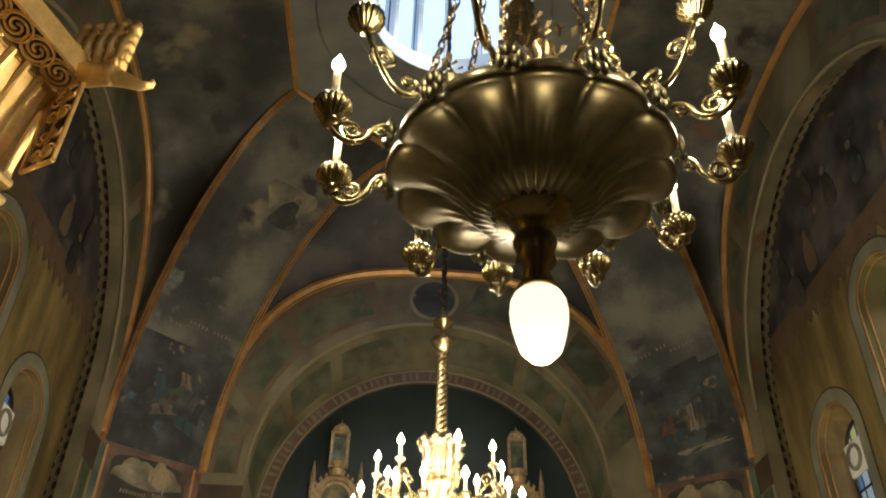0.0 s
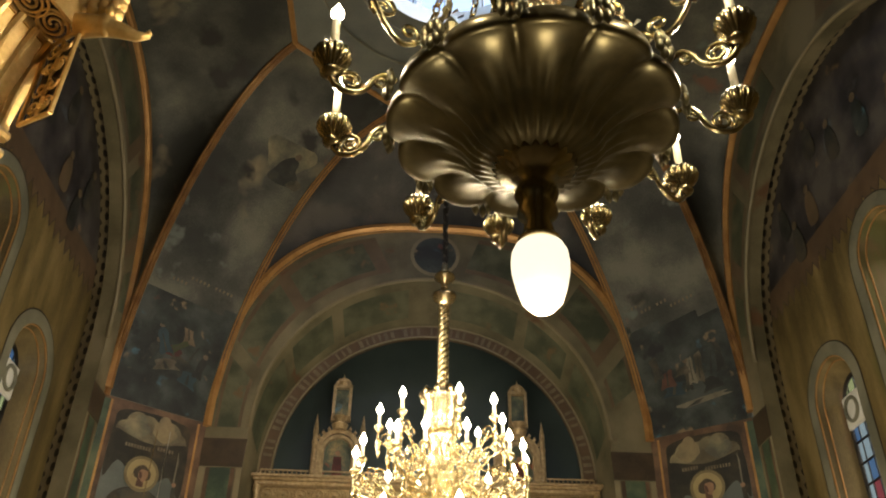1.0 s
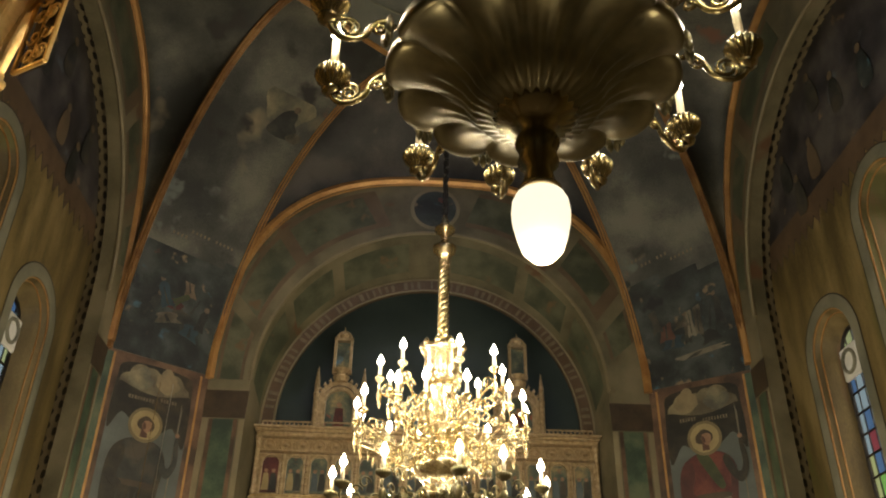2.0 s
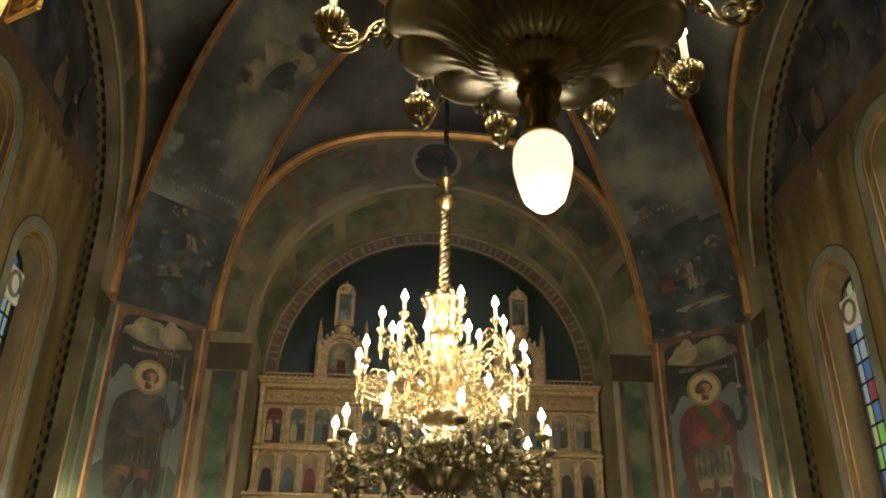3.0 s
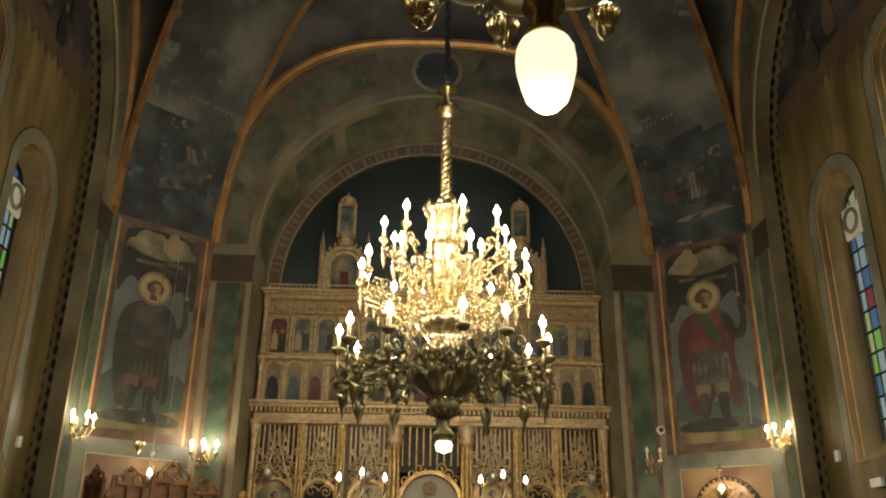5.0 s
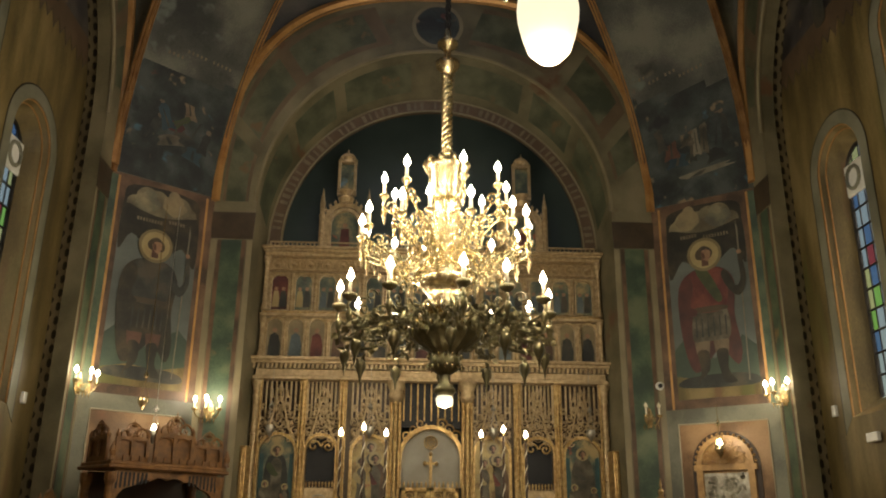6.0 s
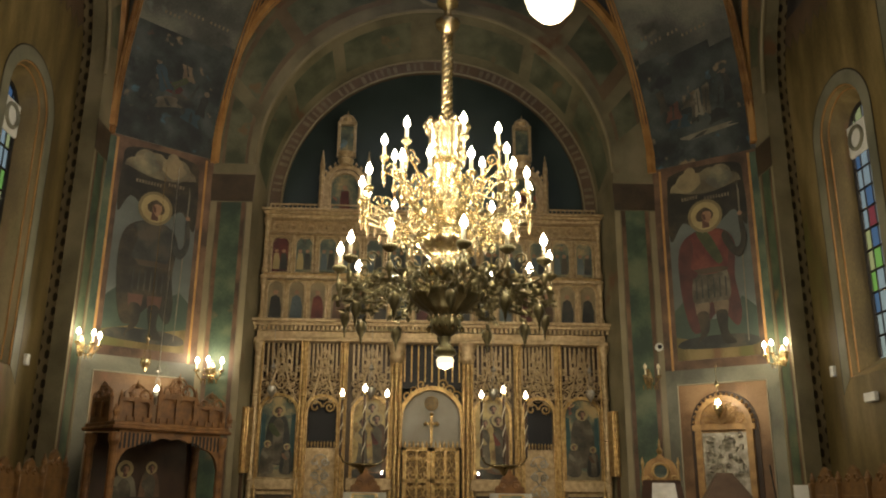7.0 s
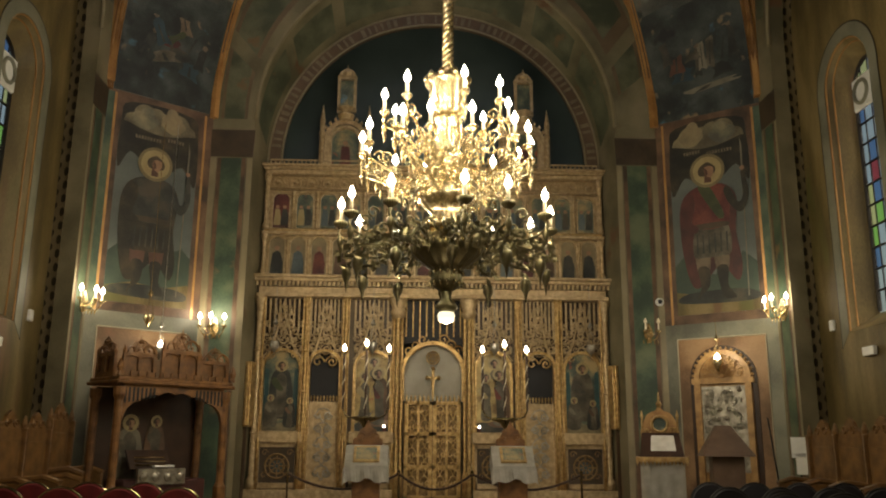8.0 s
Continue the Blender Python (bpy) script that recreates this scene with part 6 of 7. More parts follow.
def hanging_lamp(x, y, z, ztop, mt, lit, label):
    h = thing("oil_lamp", label, "hanging lamp", x, y, z, group="hanging oil lamps")
    bm = B()
    lathe(bm, [(0.004, -0.16), (0.02, -0.13), (0.04, -0.1), (0.075, -0.04), (0.085, 0.0), (0.07, 0.03), (0.08, 0.05)], 16, (0, 0, 0), 8, 0.1)
    part("vessel", bm, mt, h, smooth=True)
    for k in range(3):
        a = 2.094 * k
        bm = B()
        tube(bm, [(0.075 * math.cos(a), 0.075 * math.sin(a), 0.04), (0.0, 0.0, 0.36)], 0.004, 4)
        part("chain", bm, mt, h)
    bm = B()
    lathe(bm, [(0.02, 0.34), (0.045, 0.37), (0.02, 0.42), (0.004, 0.46)], 10)
    tube(bm, [(0, 0, 0.44), (0, 0, ztop - z)], 0.005, 4)
    part("hanger", bm, mt, h)
    if lit:
        bm = B()
        lathe(bm, [(0.02, 0.03), (0.04, 0.07), (0.03, 0.11), (0.003, 0.15)], 10)
        part("flame", bm, "flame", h)
    return h


for x in (-2.72, -1.05, 1.05, 2.72):
    hanging_lamp(x, 14.72, 3.0, 4.05, "silver", False, "silver oil lamp hanging before the icon screen")
hanging_lamp(-4.3, 13.55, 2.75, 6.5, "silver", True, "small lit oil lamp hanging over the wooden shrine")
hanging_lamp(-4.5, 13.5, 3.25, 6.5, "bright", False, "brass oil lamp hanging before the mural")
hanging_lamp(4.5, 13.55, 2.66, 3.35, "bright", True, "lit brass lamp hanging in front of the arched door")


def vigil_lamp(x, y, z):
    v = thing("vigil_lamp", "small red glass vigil lamp with a lit flame", "oil lamp", x, y, z, group="vigil lamps")
    bm = B()
    lathe(bm, [(0.02, 0.0), (0.035, 0.01), (0.03, 0.03), (0.04, 0.07), (0.036, 0.075), (0.028, 0.04), (0.004, 0.03)], 12)
    part("glass_cup", bm, "darkred", v, smooth=True)
    bm = B()
    lathe(bm, [(0.004, 0.05), (0.018, 0.07), (0.012, 0.095), (0.002, 0.12)], 8)
    part("flame", bm, "flame", v)


for x, y, z in ((0.8, SY - 0.06, 1.56), (-0.83, SY - 0.06, 1.56)):
    vigil_lamp(x, y, z)


def candle_stand(x, y):
    st = thing("candle_stand", "tall brass stand with three lit spiral candles", "candle stand", x, y, 0, group="candle stands")
    bm = B()
    lathe(bm, [(0.22, 0.0), (0.22, 0.04), (0.1, 0.1), (0.04, 0.2), (0.03, 0.8), (0.06, 0.86), (0.03, 0.92), (0.03, 1.6), (0.09, 1.68), (0.2, 1.72), (0.21, 1.76)], 20)
    part("pole", bm, "brass", st, smooth=True)
    bm = B()
    tube(bm, [(-0.36, 0, 1.9), (-0.3, 0, 1.78), (-0.1, 0, 1.7), (0.1, 0, 1.7), (0.3, 0, 1.78), (0.36, 0, 1.9)], 0.014, 6)
    part("branch", bm, "brass", st, smooth=True)
    for dx, z0, z1 in ((-0.35, 1.88, 2.72), (0.0, 1.76, 2.8), (0.35, 1.88, 2.72)):
        bm = B()
        lathe(bm, [(0.019, z0), (0.019, z1)], 10, (dx, 0, 0))
        c = part("candle", bm, "darkwood", st)
        bm = B()
        tube(bm, [(dx + 0.016 * math.cos(t * 0.55), 0.016 * math.sin(t * 0.55), z0 + (z1 - z0) * t / 40) for t in range(41)], 0.009, 5)
        part("spiral_stripe", bm, "candle", c)
        bm = B()
        lathe(bm, [(0.03, z1), (0.034, z1 + 0.05), (0.02, z1 + 0.06)], 10, (dx, 0, 0))
        part("socket", bm, "bright", st)
        bm = B()
        lathe(bm, [(0.004, z1 + 0.05), (0.034, z1 + 0.085), (0.03, z1 + 0.115), (0.002, z1 + 0.175)], 10, (dx, 0, 0))
        part("bulb", bm, "flame", st, "glowing candle bulb")


candle_stand(-1.09, 13.6)
candle_stand(1.09, 13.6)


# ---- icon desks ----
def icon_desk(x, y, wood_crest, label):
    d = thing("icon_desk", label, "icon stand", x, y, 0, group="icon desks")
    bm = B()
    box(bm, -0.24, 0.24, -0.2, 0.2, 0.0, 0.06, 0.01)
    box(bm, -0.2, 0.2, -0.16, 0.16, 0.06, 1.02, 0.01)
    part("pedestal", bm, "wood", d)
    tilt = lambda u, v, t: (u, -0.22 + v * 0.7 - t * 0.6, 1.04 + v * 0.62 + t * 0.75)
    bm = B()
    slab(bm, [(-0.28, 0.0), (0.28, 0.0), (0.28, 0.48), (-0.28, 0.48)], tilt, -0.04)
    part("sloping_top", bm, "wood", d)
    bm = B()
    n = 16
    rows = []
    for v, off in ((0.46, 0.012), (0.0, 0.012), (-0.02, 0.0)):
        rows.append([bm.verts.new(Vector(tilt(-0.31 + 0.62 * k / n, v, off))) for k in range(n + 1)])
    lo = [bm.verts.new((-0.31 + 0.62 * k / n + 0.01 * math.sin(k * 2.1), -0.29 + 0.02 * math.sin(k * 1.3), 0.86 + 0.06 * abs(k - n / 2) / n * -2 + 0.02 * math.sin(k * 0.9))) for k in range(n + 1)]
    rows.append(lo)
    for a, b in zip(rows, rows[1:]):
        for k in range(n):
            bm.faces.new((a[k], a[k + 1], b[k + 1], b[k]))
    for sg in (0, n):
        ex = -0.02 if sg == 0 else 0.02
        e = [bm.verts.new(Vector(rows[r][sg].co) + Vector((ex, 0.01, -0.22 if r < 2 else -0.03))) for r in range(4)]
        for r in range(3):
            bm.faces.new((rows[r][sg], rows[r + 1][sg], e[r + 1], e[r]))
    bmesh.ops.solidify(bm, geom=bm.faces[:], thickness=0.004)
    part("linen_cloth", bm, "cloth", d)
    bm = B()
    slab(bm, [(-0.19, 0.06), (0.19, 0.06), (0.19, 0.4), (-0.19, 0.4)], lambda u, v, t: tilt(u, v, 0.02 + t), 0.025)
    part("icon_frame", bm, "gold", d)
    bm = B()
    slab(bm, [(-0.15, 0.1), (0.15, 0.1), (0.15, 0.36), (-0.15, 0.36)], lambda u, v, t: tilt(u, v, 0.047 + t), 0.004)
    part("icon_panel", bm, "icon", d)
    if wood_crest:
        bm = B()
        slab(bm, [(-0.22, 1.1), (0.22, 1.1), (0.22, 1.42), (0.15, 1.46), (0.12, 1.56), (0.05, 1.6), (0.0, 1.7), (-0.05, 1.6), (-0.12, 1.56), (-0.15, 1.46), (-0.22, 1.42)], front(0.2), 0.03)
        for sg in (-1, 1):
            tube(bm, [(u, 0.19, v) for u, v in spiral(sg * 0.1, 1.45, 0.07, 0.01, 0, 8, 14)], 0.012, 5)
        part("carved_crest", bm, "wood", d)


icon_desk(-1.02, 13.0, True, "wooden icon desk with white cloth and framed icon")
icon_desk(1.12, 13.0, True, "wooden icon desk with white cloth and framed icon")

# rope barrier before the doors
rope = thing("rope_barrier", "dark rope barrier on slim brass posts", "barrier", 0, 13.3, 0)
for x in (-2.2, -0.55, 0.55, 2.2):
    bm = B()
    lathe(bm, [(0.12, 0.0), (0.12, 0.02), (0.018, 0.05), (0.015, 0.9), (0.03, 0.94), (0.004, 0.98)], 12, (x, 0, 0))
    part("post", bm, "brass", rope)
for x0, x1 in ((-2.2, -0.55), (-0.55, 0.55), (0.55, 2.2)):
    bm = B()
    tube(bm, [(x0 + (x1 - x0) * k / 14, 0, 0.92 - 0.9 * (k / 14) * (1 - k / 14)) for k in range(15)], 0.02, 6)
    part("rope", bm, "darkwood", rope)

# gilt boxes beside the screen
for s in (-1, 1):
    g = thing("icon_case", "narrow gilded upright case fixed beside the icon screen", "case", s * 3.2, 14.75, 1.62, s * 20, group="icon cases")
    bm = B()
    box(bm, -0.16, 0.16, -0.06, 0.12, 0.0, 1.08, 0.015)
    part("body", bm, "gold", g)
    for k in (-1, 0, 1):
        bm = B()
        box(bm, k * 0.095 - 0.03, k * 0.095 + 0.03, -0.09, -0.05, 0.02, 1.06, 0.012)
        part("moulding", bm, "gold", g)
    bm = B()
    box(bm, -0.05, 0.05, 0.0, 0.08, -1.17, 0.0)
    part("support", bm, "darkwood", g)


# ---- wooden shrine ----
shrine = thing("wooden_shrine", "carved oak shrine canopy with pierced gables over a reliquary table", "shrine", -3.72, 12.45, 0, 45)
for x in (-0.82, 0.82):
    for y in (0.0, 0.68):
        bm = B()
        box(bm, x - 0.07, x + 0.07, y - 0.07, y + 0.07, 0, 0.75, 0.012)
        lathe(bm, [(0.075, 0.75), (0.055, 0.8), (0.055, 1.9), (0.08, 1.97), (0.08, 2.08)], 10, (x, y, 0))
        part("post", bm, "wood", shrine)
for y in (0.0,):
    bm = B()
    n = 24
    lo, hi = [], []
    for k in range(n + 1):
        u = -0.78 + 1.56 * k / n
        lo.append((u, 1.6 + 0.4 * math.sqrt(max(0, 1 - (u / 0.78) ** 2)) + 0.035 * abs(math.sin(6 * math.pi * k / n))))
        hi.append((u, 2.12))
    strip(bm, lo, hi, front(y - 0.03), 0.06)
    part("arch_board", bm, "wood", shrine)
for k in range(26):
    u = -0.75 + 1.5 * k / 25
    if abs(u) < 0.3:
        continue
    # black bar on the board, coloured as the shade inside a pierced slot
    bm = B()
    box(bm, u - 0.014, u + 0.014, -0.036, -0.028, 1.86 + 0.14 * (1 - abs(u) / 0.78), 2.08)
    part("slot_shade_bar", bm, "black", shrine)
bm = B()
box(bm, -0.92, 0.92, -0.12, 0.8, 2.12, 2.17, 0.015)
box(bm, -0.89, 0.89, -0.09, 0.77, 2.17, 2.22, 0.01)
part("cornice", bm, "wood", shrine)
for k in range(15):
    bm = B()
    box(bm, -0.84 + 0.12 * k - 0.012, -0.84 + 0.12 * k + 0.012, -0.1, -0.08, 2.22, 2.29)
    part("baluster", bm, "wood", shrine)


def pierced_gable(u, y, w, h, rz=0):
    g = new("pierced_gable")
    g.parent = shrine
    g.matrix_basis = pose(u, y, 2.22, 0, 0, rz)
    bm = B()
    for x in (-w, 0, w):
        box(bm, x - 0.025, x + 0.025, -0.02, 0.02, 0, h * 0.62)
    box(bm, -w, w, -0.02, 0.02, h * 0.55, h * 0.64)
    box(bm, -w, w, -0.02, 0.02, 0.0, 0.07)
    for sg in (-1, 1):
        tube(bm, [(sg * w * 0.5 + w * 0.42 * math.cos(math.pi * k / 10), 0, h * 0.4 + 0.1 * math.sin(math.pi * k / 10)) for k in range(11)], 0.014, 5)
        tube(bm, [(a, 0, b) for a, b in spiral(sg * w * 0.5, h * 0.72, w * 0.42, 0.02, 0, 7 * sg, 16)], 0.018, 5)
        lathe(bm, [(0.025, h * 0.6), (0.035, h * 0.68), (0.004, h * 0.85)], 6, (sg * w, 0, 0))
    rose(bm, 0, h * 0.8, w * 0.5, 0.0)
    lathe(bm, [(0.03, h * 0.9), (0.05, h * 0.95), (0.015, h), (0.004, h * 1.12)], 6, (0, 0, 0))
    part("tracery", bm, "wood", g)
    bm = B()
    box(bm, -w, w, 0.025, 0.035, 0.0, h * 0.55)
    part("back_board", bm, "wood", g)


pierced_gable(-0.58, -0.02, 0.22, 0.5)
pierced_gable(0.05, -0.01, 0.28, 0.64)
pierced_gable(0.6, 0.0, 0.22, 0.46)
pierced_gable(-0.86, 0.38, 0.24, 0.52, -90)
for x in (-0.88, 0.88):
    bm = B()
    lathe(bm, [(0.05, 2.22), (0.03, 2.28), (0.05, 2.34), (0.004, 2.46)], 8, (x, -0.08, 0))
    part("finial", bm, "wood", shrine)
# back board in near-black wood: the dark of the interior is put into its colour
bm = B()
box(bm, -0.78, 0.78, 0.72, 0.75, 0.3, 2.11)
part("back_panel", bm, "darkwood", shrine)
for u, s2 in ((-0.26, 1.1), (0.14, 0.8)):
    ic = new("shrine_icon")
    ic.parent = shrine
    flat_figure(front(0.71), u, 1.72 - 0.98 * s2, s2, "skirt", ic, 0.01, "ivory" if s2 > 1 else "brown")
table = thing("reliquary_table", "dark red draped table with an embossed silver front", "table", -3.72, 12.45, 0, 45)
bm = B()
box(bm, -0.6, 0.66, 0.12, 0.66, 0.0, 0.85, 0.02)
part("drape", bm, "darkred", table)
bm = B()
box(bm, -0.42, 0.3, 0.06, 0.12, 0.78, 1.0, 0.01)
part("silver_front", bm, "silver", table)
for k in range(4):
    bm = B()
    lathe(bm, [(0.07, 0), (0.06, 0.02), (0.03, 0.035), (0.003, 0.04)], 14, (0, 0, 0))
    o = part("roundel", bm, "silver", table)
    o.matrix_basis = pose(-0.33 + 0.18 * k, 0.06, 0.89, 90, 0, 0)
case = thing("relic_case", "open dark glass-lidded case with gold rods on the table", "case", -3.72, 12.45, 0.85, 45)
bm = B()
slab(bm, [(-0.42, 0.0), (0.2, 0.0), (0.2, 0.3), (-0.42, 0.3)], lambda u, v, t: (u, 0.3 + v * 0.5 + t, 0.14 + v * 0.85), 0.04)
part("case_body", bm, "darkwood", case)
for z in (0.06, 0.12, 0.18):
    bm = B()
    tube(bm, [(-0.34, 0.29 + z * 0.5 - 0.01, 0.14 + z * 0.85), (0.12, 0.29 + z * 0.5 - 0.01, 0.14 + z * 0.85)], 0.012, 6)
    part("gold_rod", bm, "bright", case)
bm = B()
box(bm, -0.1, 0.2, 0.2, 0.28, 0.16, 0.19)
part("white_strip", bm, "white", case)

# ---- arched door in the diagonal wall ----
p, dv, n_, L = DIAG[1, 1]
dp = lambda u, v, t: p + dv * u - n_ * t + Vector((0, 0, v))
door = thing("door_1", "carved oak arched doorway with an embossed silver panel", "door", kind="structure")
UC = 0.93
# flat dark strip round the door board, level with it
bm = B()
strip(bm, round_top(UC, 0.46, 0.3, 2.42), round_top(UC, 0.54, 0.3, 2.42), lambda u, v, t: dp(u, v, -0.03 + t), 0.04)
part("dark_door_edge", bm, "darkwood", door)
bm = B()
slab(bm, round_top(UC, 0.46, 0.0, 2.42), lambda u, v, t: dp(u, v, -0.03 + t), 0.02)
part("door_board", bm, "doorwood", door)
bm = B()
strip(bm, round_top(UC, 0.38, 2.42, 2.43), round_top(UC, 0.46, 2.42, 2.43), lambda u, v, t: dp(u, v, -0.08 + t), 0.06)
for k in range(17):
    a = math.pi * (k + 0.5) / 17
    c = dp(UC + 0.48 * math.cos(a), 2.43 + 0.48 * math.sin(a), -0.06)
    lathe(bm, [(0.004, -0.03), (0.03, 0.0), (0.004, 0.03)], 6, c)
part("arch_moulding", bm, "doorwood", door)
bm = B()
for k in range(9):
    a = math.pi * (k + 0.5) / 9
    tube(bm, [dp(u, v, -0.07) for u, v in spiral(UC + 0.13 * math.cos(a), 2.47 + 0.12 * math.sin(a), 0.05, 0.01, a, a - 7, 12)], 0.01, 5)
    tube(bm, [dp(u, v, -0.07) for u, v in spiral(UC + 0.28 * math.cos(a), 2.45 + 0.27 * math.sin(a), 0.06, 0.01, a, a + 8, 14)], 0.012, 5)
    tube(bm, [dp(UC, 2.44, -0.07), dp(UC + 0.37 * math.cos(a + 0.3), 2.44 + 0.37 * math.sin(a + 0.3), -0.07)], 0.012, 5)
part("tympanum_carving", bm, "doorwood", door)
bm = B()
for a, b, c, d in ((UC - 0.5, UC + 0.5, 2.34, 2.43), (UC - 0.46, UC - 0.36, 0.3, 2.34), (UC + 0.36, UC + 0.46, 0.3, 2.34)):
    slab(bm, [(a, c), (b, c), (b, d), (a, d)], lambda u, v, t: dp(u, v, -0.1 + t), 0.08)
part("door_frame", bm, "doorwood", door)
bm = B()
slab(bm, [(UC - 0.355, 0.95), (UC + 0.355, 0.95), (UC + 0.355, 2.3), (UC - 0.355, 2.3)], lambda u, v, t: dp(u, v, -0.06 + t), 0.03)
part("silver_panel", bm, "silver", door)
bm = B()
for k in range(110):
    u, v = UC + random.uniform(-0.3, 0.3), random.uniform(1.0, 2.24)
    lathe(bm, [(0.003, -0.04), (random.uniform(0.02, 0.05), 0.0), (0.003, 0.05)], 6, dp(u, v, -0.06))
    a = random.uniform(0, 6)
    tube(bm, [dp(x, z, -0.07) for x, z in spiral(u, v, 0.07, 0.02, a, a + 4, 8)], 0.01, 4)
part("embossed_relief", bm, "silver", door)

# ---- lectern with cloth, preaching desk, music stand ----
le = thing("lectern", "carved gilt lectern with white cloth and round icon", "lectern", 3.2, 12.5, 0, -15)
bm = B()
box(bm, -0.25, 0.25, -0.2, 0.2, 0, 1.1, 0.01)
part("pedestal", bm, "darkwood", le)
bm = B()
rows = []
for z in (1.16, 0.9, 0.5, 0.1):
    rows.append([bm.verts.new((-0.3 + 0.6 * k / 20, -0.25 - 0.02 * math.sin(k * 1.1) * (1.2 - z), z)) for k in range(21)])
for a, b in zip(rows, rows[1:]):
    for k in range(20):
        bm.faces.new((a[k], a[k + 1], b[k + 1], b[k]))
bmesh.ops.solidify(bm, geom=bm.faces[:], thickness=0.005)
part("white_cloth", bm, "cloth", le)
bm = B()
box(bm, -0.36, 0.36, -0.3, 0.24, 1.13, 1.2, 0.01)
for k in range(14):
    lathe(bm, [(0.003, -0.05), (0.02, 0.0), (0.02, 0.01)], 5, (-0.34 + 0.052 * k, -0.29, 1.13))
part("fringed_shelf", bm, "gold", le)
bm = B()
slab(bm, [(-0.3, 0), (0.3, 0), (0.26, 0.42), (-0.26, 0.42)], lambda u, v, t: (u, -0.24 + v * 0.8 + t * 0.5, 1.2 + v * 0.75 + t * 0.7), 0.03)
part("sloping_desk", bm, "darkwood", le)
bm = B()
slab(bm, [(-0.15, 0.06), (0.2, 0.06), (0.18, 0.34), (-0.13, 0.34)], lambda u, v, t: (u, -0.24 + v * 0.8 + t * 0.5, 1.235 + v * 0.75 + t * 0.7), 0.01)
part("open_book", bm, "cloth", le)
bm = B()
tube(bm, [(0.11 * math.cos(2 * math.pi * k / 24), 0.135, 1.66 + 0.11 * math.sin(2 * math.pi * k / 24)) for k in range(25)], 0.022, 7)
for sg in (-1, 1):
    tube(bm, [(u, 0.135, v) for u, v in spiral(sg * 0.18, 1.56, 0.05, 0.012, 0, 7 * sg, 14)], 0.012, 5)
    lathe(bm, [(0.02, 1.46), (0.016, 1.5), (0.016, 1.74), (0.026, 1.77), (0.004, 1.86)], 8, (sg * 0.25, 0.15, 0))
box(bm, -0.27, 0.27, 0.13, 0.17, 1.44, 1.52)
lathe(bm, [(0.03, 1.9), (0.045, 1.95), (0.012, 2.0), (0.02, 2.03), (0.004, 2.12)], 8, (0, 0.15, 0))
part("round_frame", bm, "gold", le)
bm = B()
slab(bm, smooth_outline([(-0.24, 1.5), (0.24, 1.5), (0.24, 1.66), (0.17, 1.8), (0.05, 1.86), (0.0, 1.95), (-0.05, 1.86), (-0.17, 1.8), (-0.24, 1.66)]), front(0.15), 0.03)
part("ogee_back", bm, "doorwood", le)
bm = B()
slab(bm, disc((0, 1.66), 0.1, 20), front(0.14), 0.008)
part("round_icon", bm, "icon", le)

desk = thing("preaching_desk", "plain brown wooden desk with a sloping roof-shaped top", "desk", 3.76, 11.5, 0, -12)
bm = B()
box(bm, -0.2, 0.2, -0.18, 0.18, 0, 1.22, 0.01)
part("pedestal", bm, "umberwood", desk)
bm = B()
a = [bm.verts.new(q) for q in ((-0.34, -0.28, 1.22), (0.34, -0.28, 1.22), (0.34, 0.25, 1.22), (-0.34, 0.25, 1.22))]
b = [bm.verts.new(q) for q in ((-0.1, 0.12, 1.62), (0.1, 0.12, 1.62), (0.1, 0.2, 1.62), (-0.1, 0.2, 1.62))]
bm.faces.new(a)
bm.faces.new(b)
for k in range(4):
    bm.faces.new((a[k], a[(k + 1) % 4], b[(k + 1) % 4], b[k]))
part("sloping_top", bm, "umberwood", desk)
ms = thing("music_stand", "metal stand holding white printed sheets", "music stand", 4.98, 12.0, 0, -30)
bm = B()
lathe(bm, [(0.2, 0), (0.2, 0.02), (0.015, 0.06), (0.012, 1.2)], 10)
tube(bm, [(-0.3, 0, 0.9), (-0.38, 0, 1.75)], 0.012, 6)
part("pole", bm, "iron", ms)
for dx, dz, w in ((0.04, 0.0, 0.14), (0.05, -0.22, 0.1)):
    bm = B()
    box(bm, dx - w, dx + w, -0.03, -0.02, 1.2 + dz, 1.48 + dz)
    part("white_sheet", bm, "white", ms)


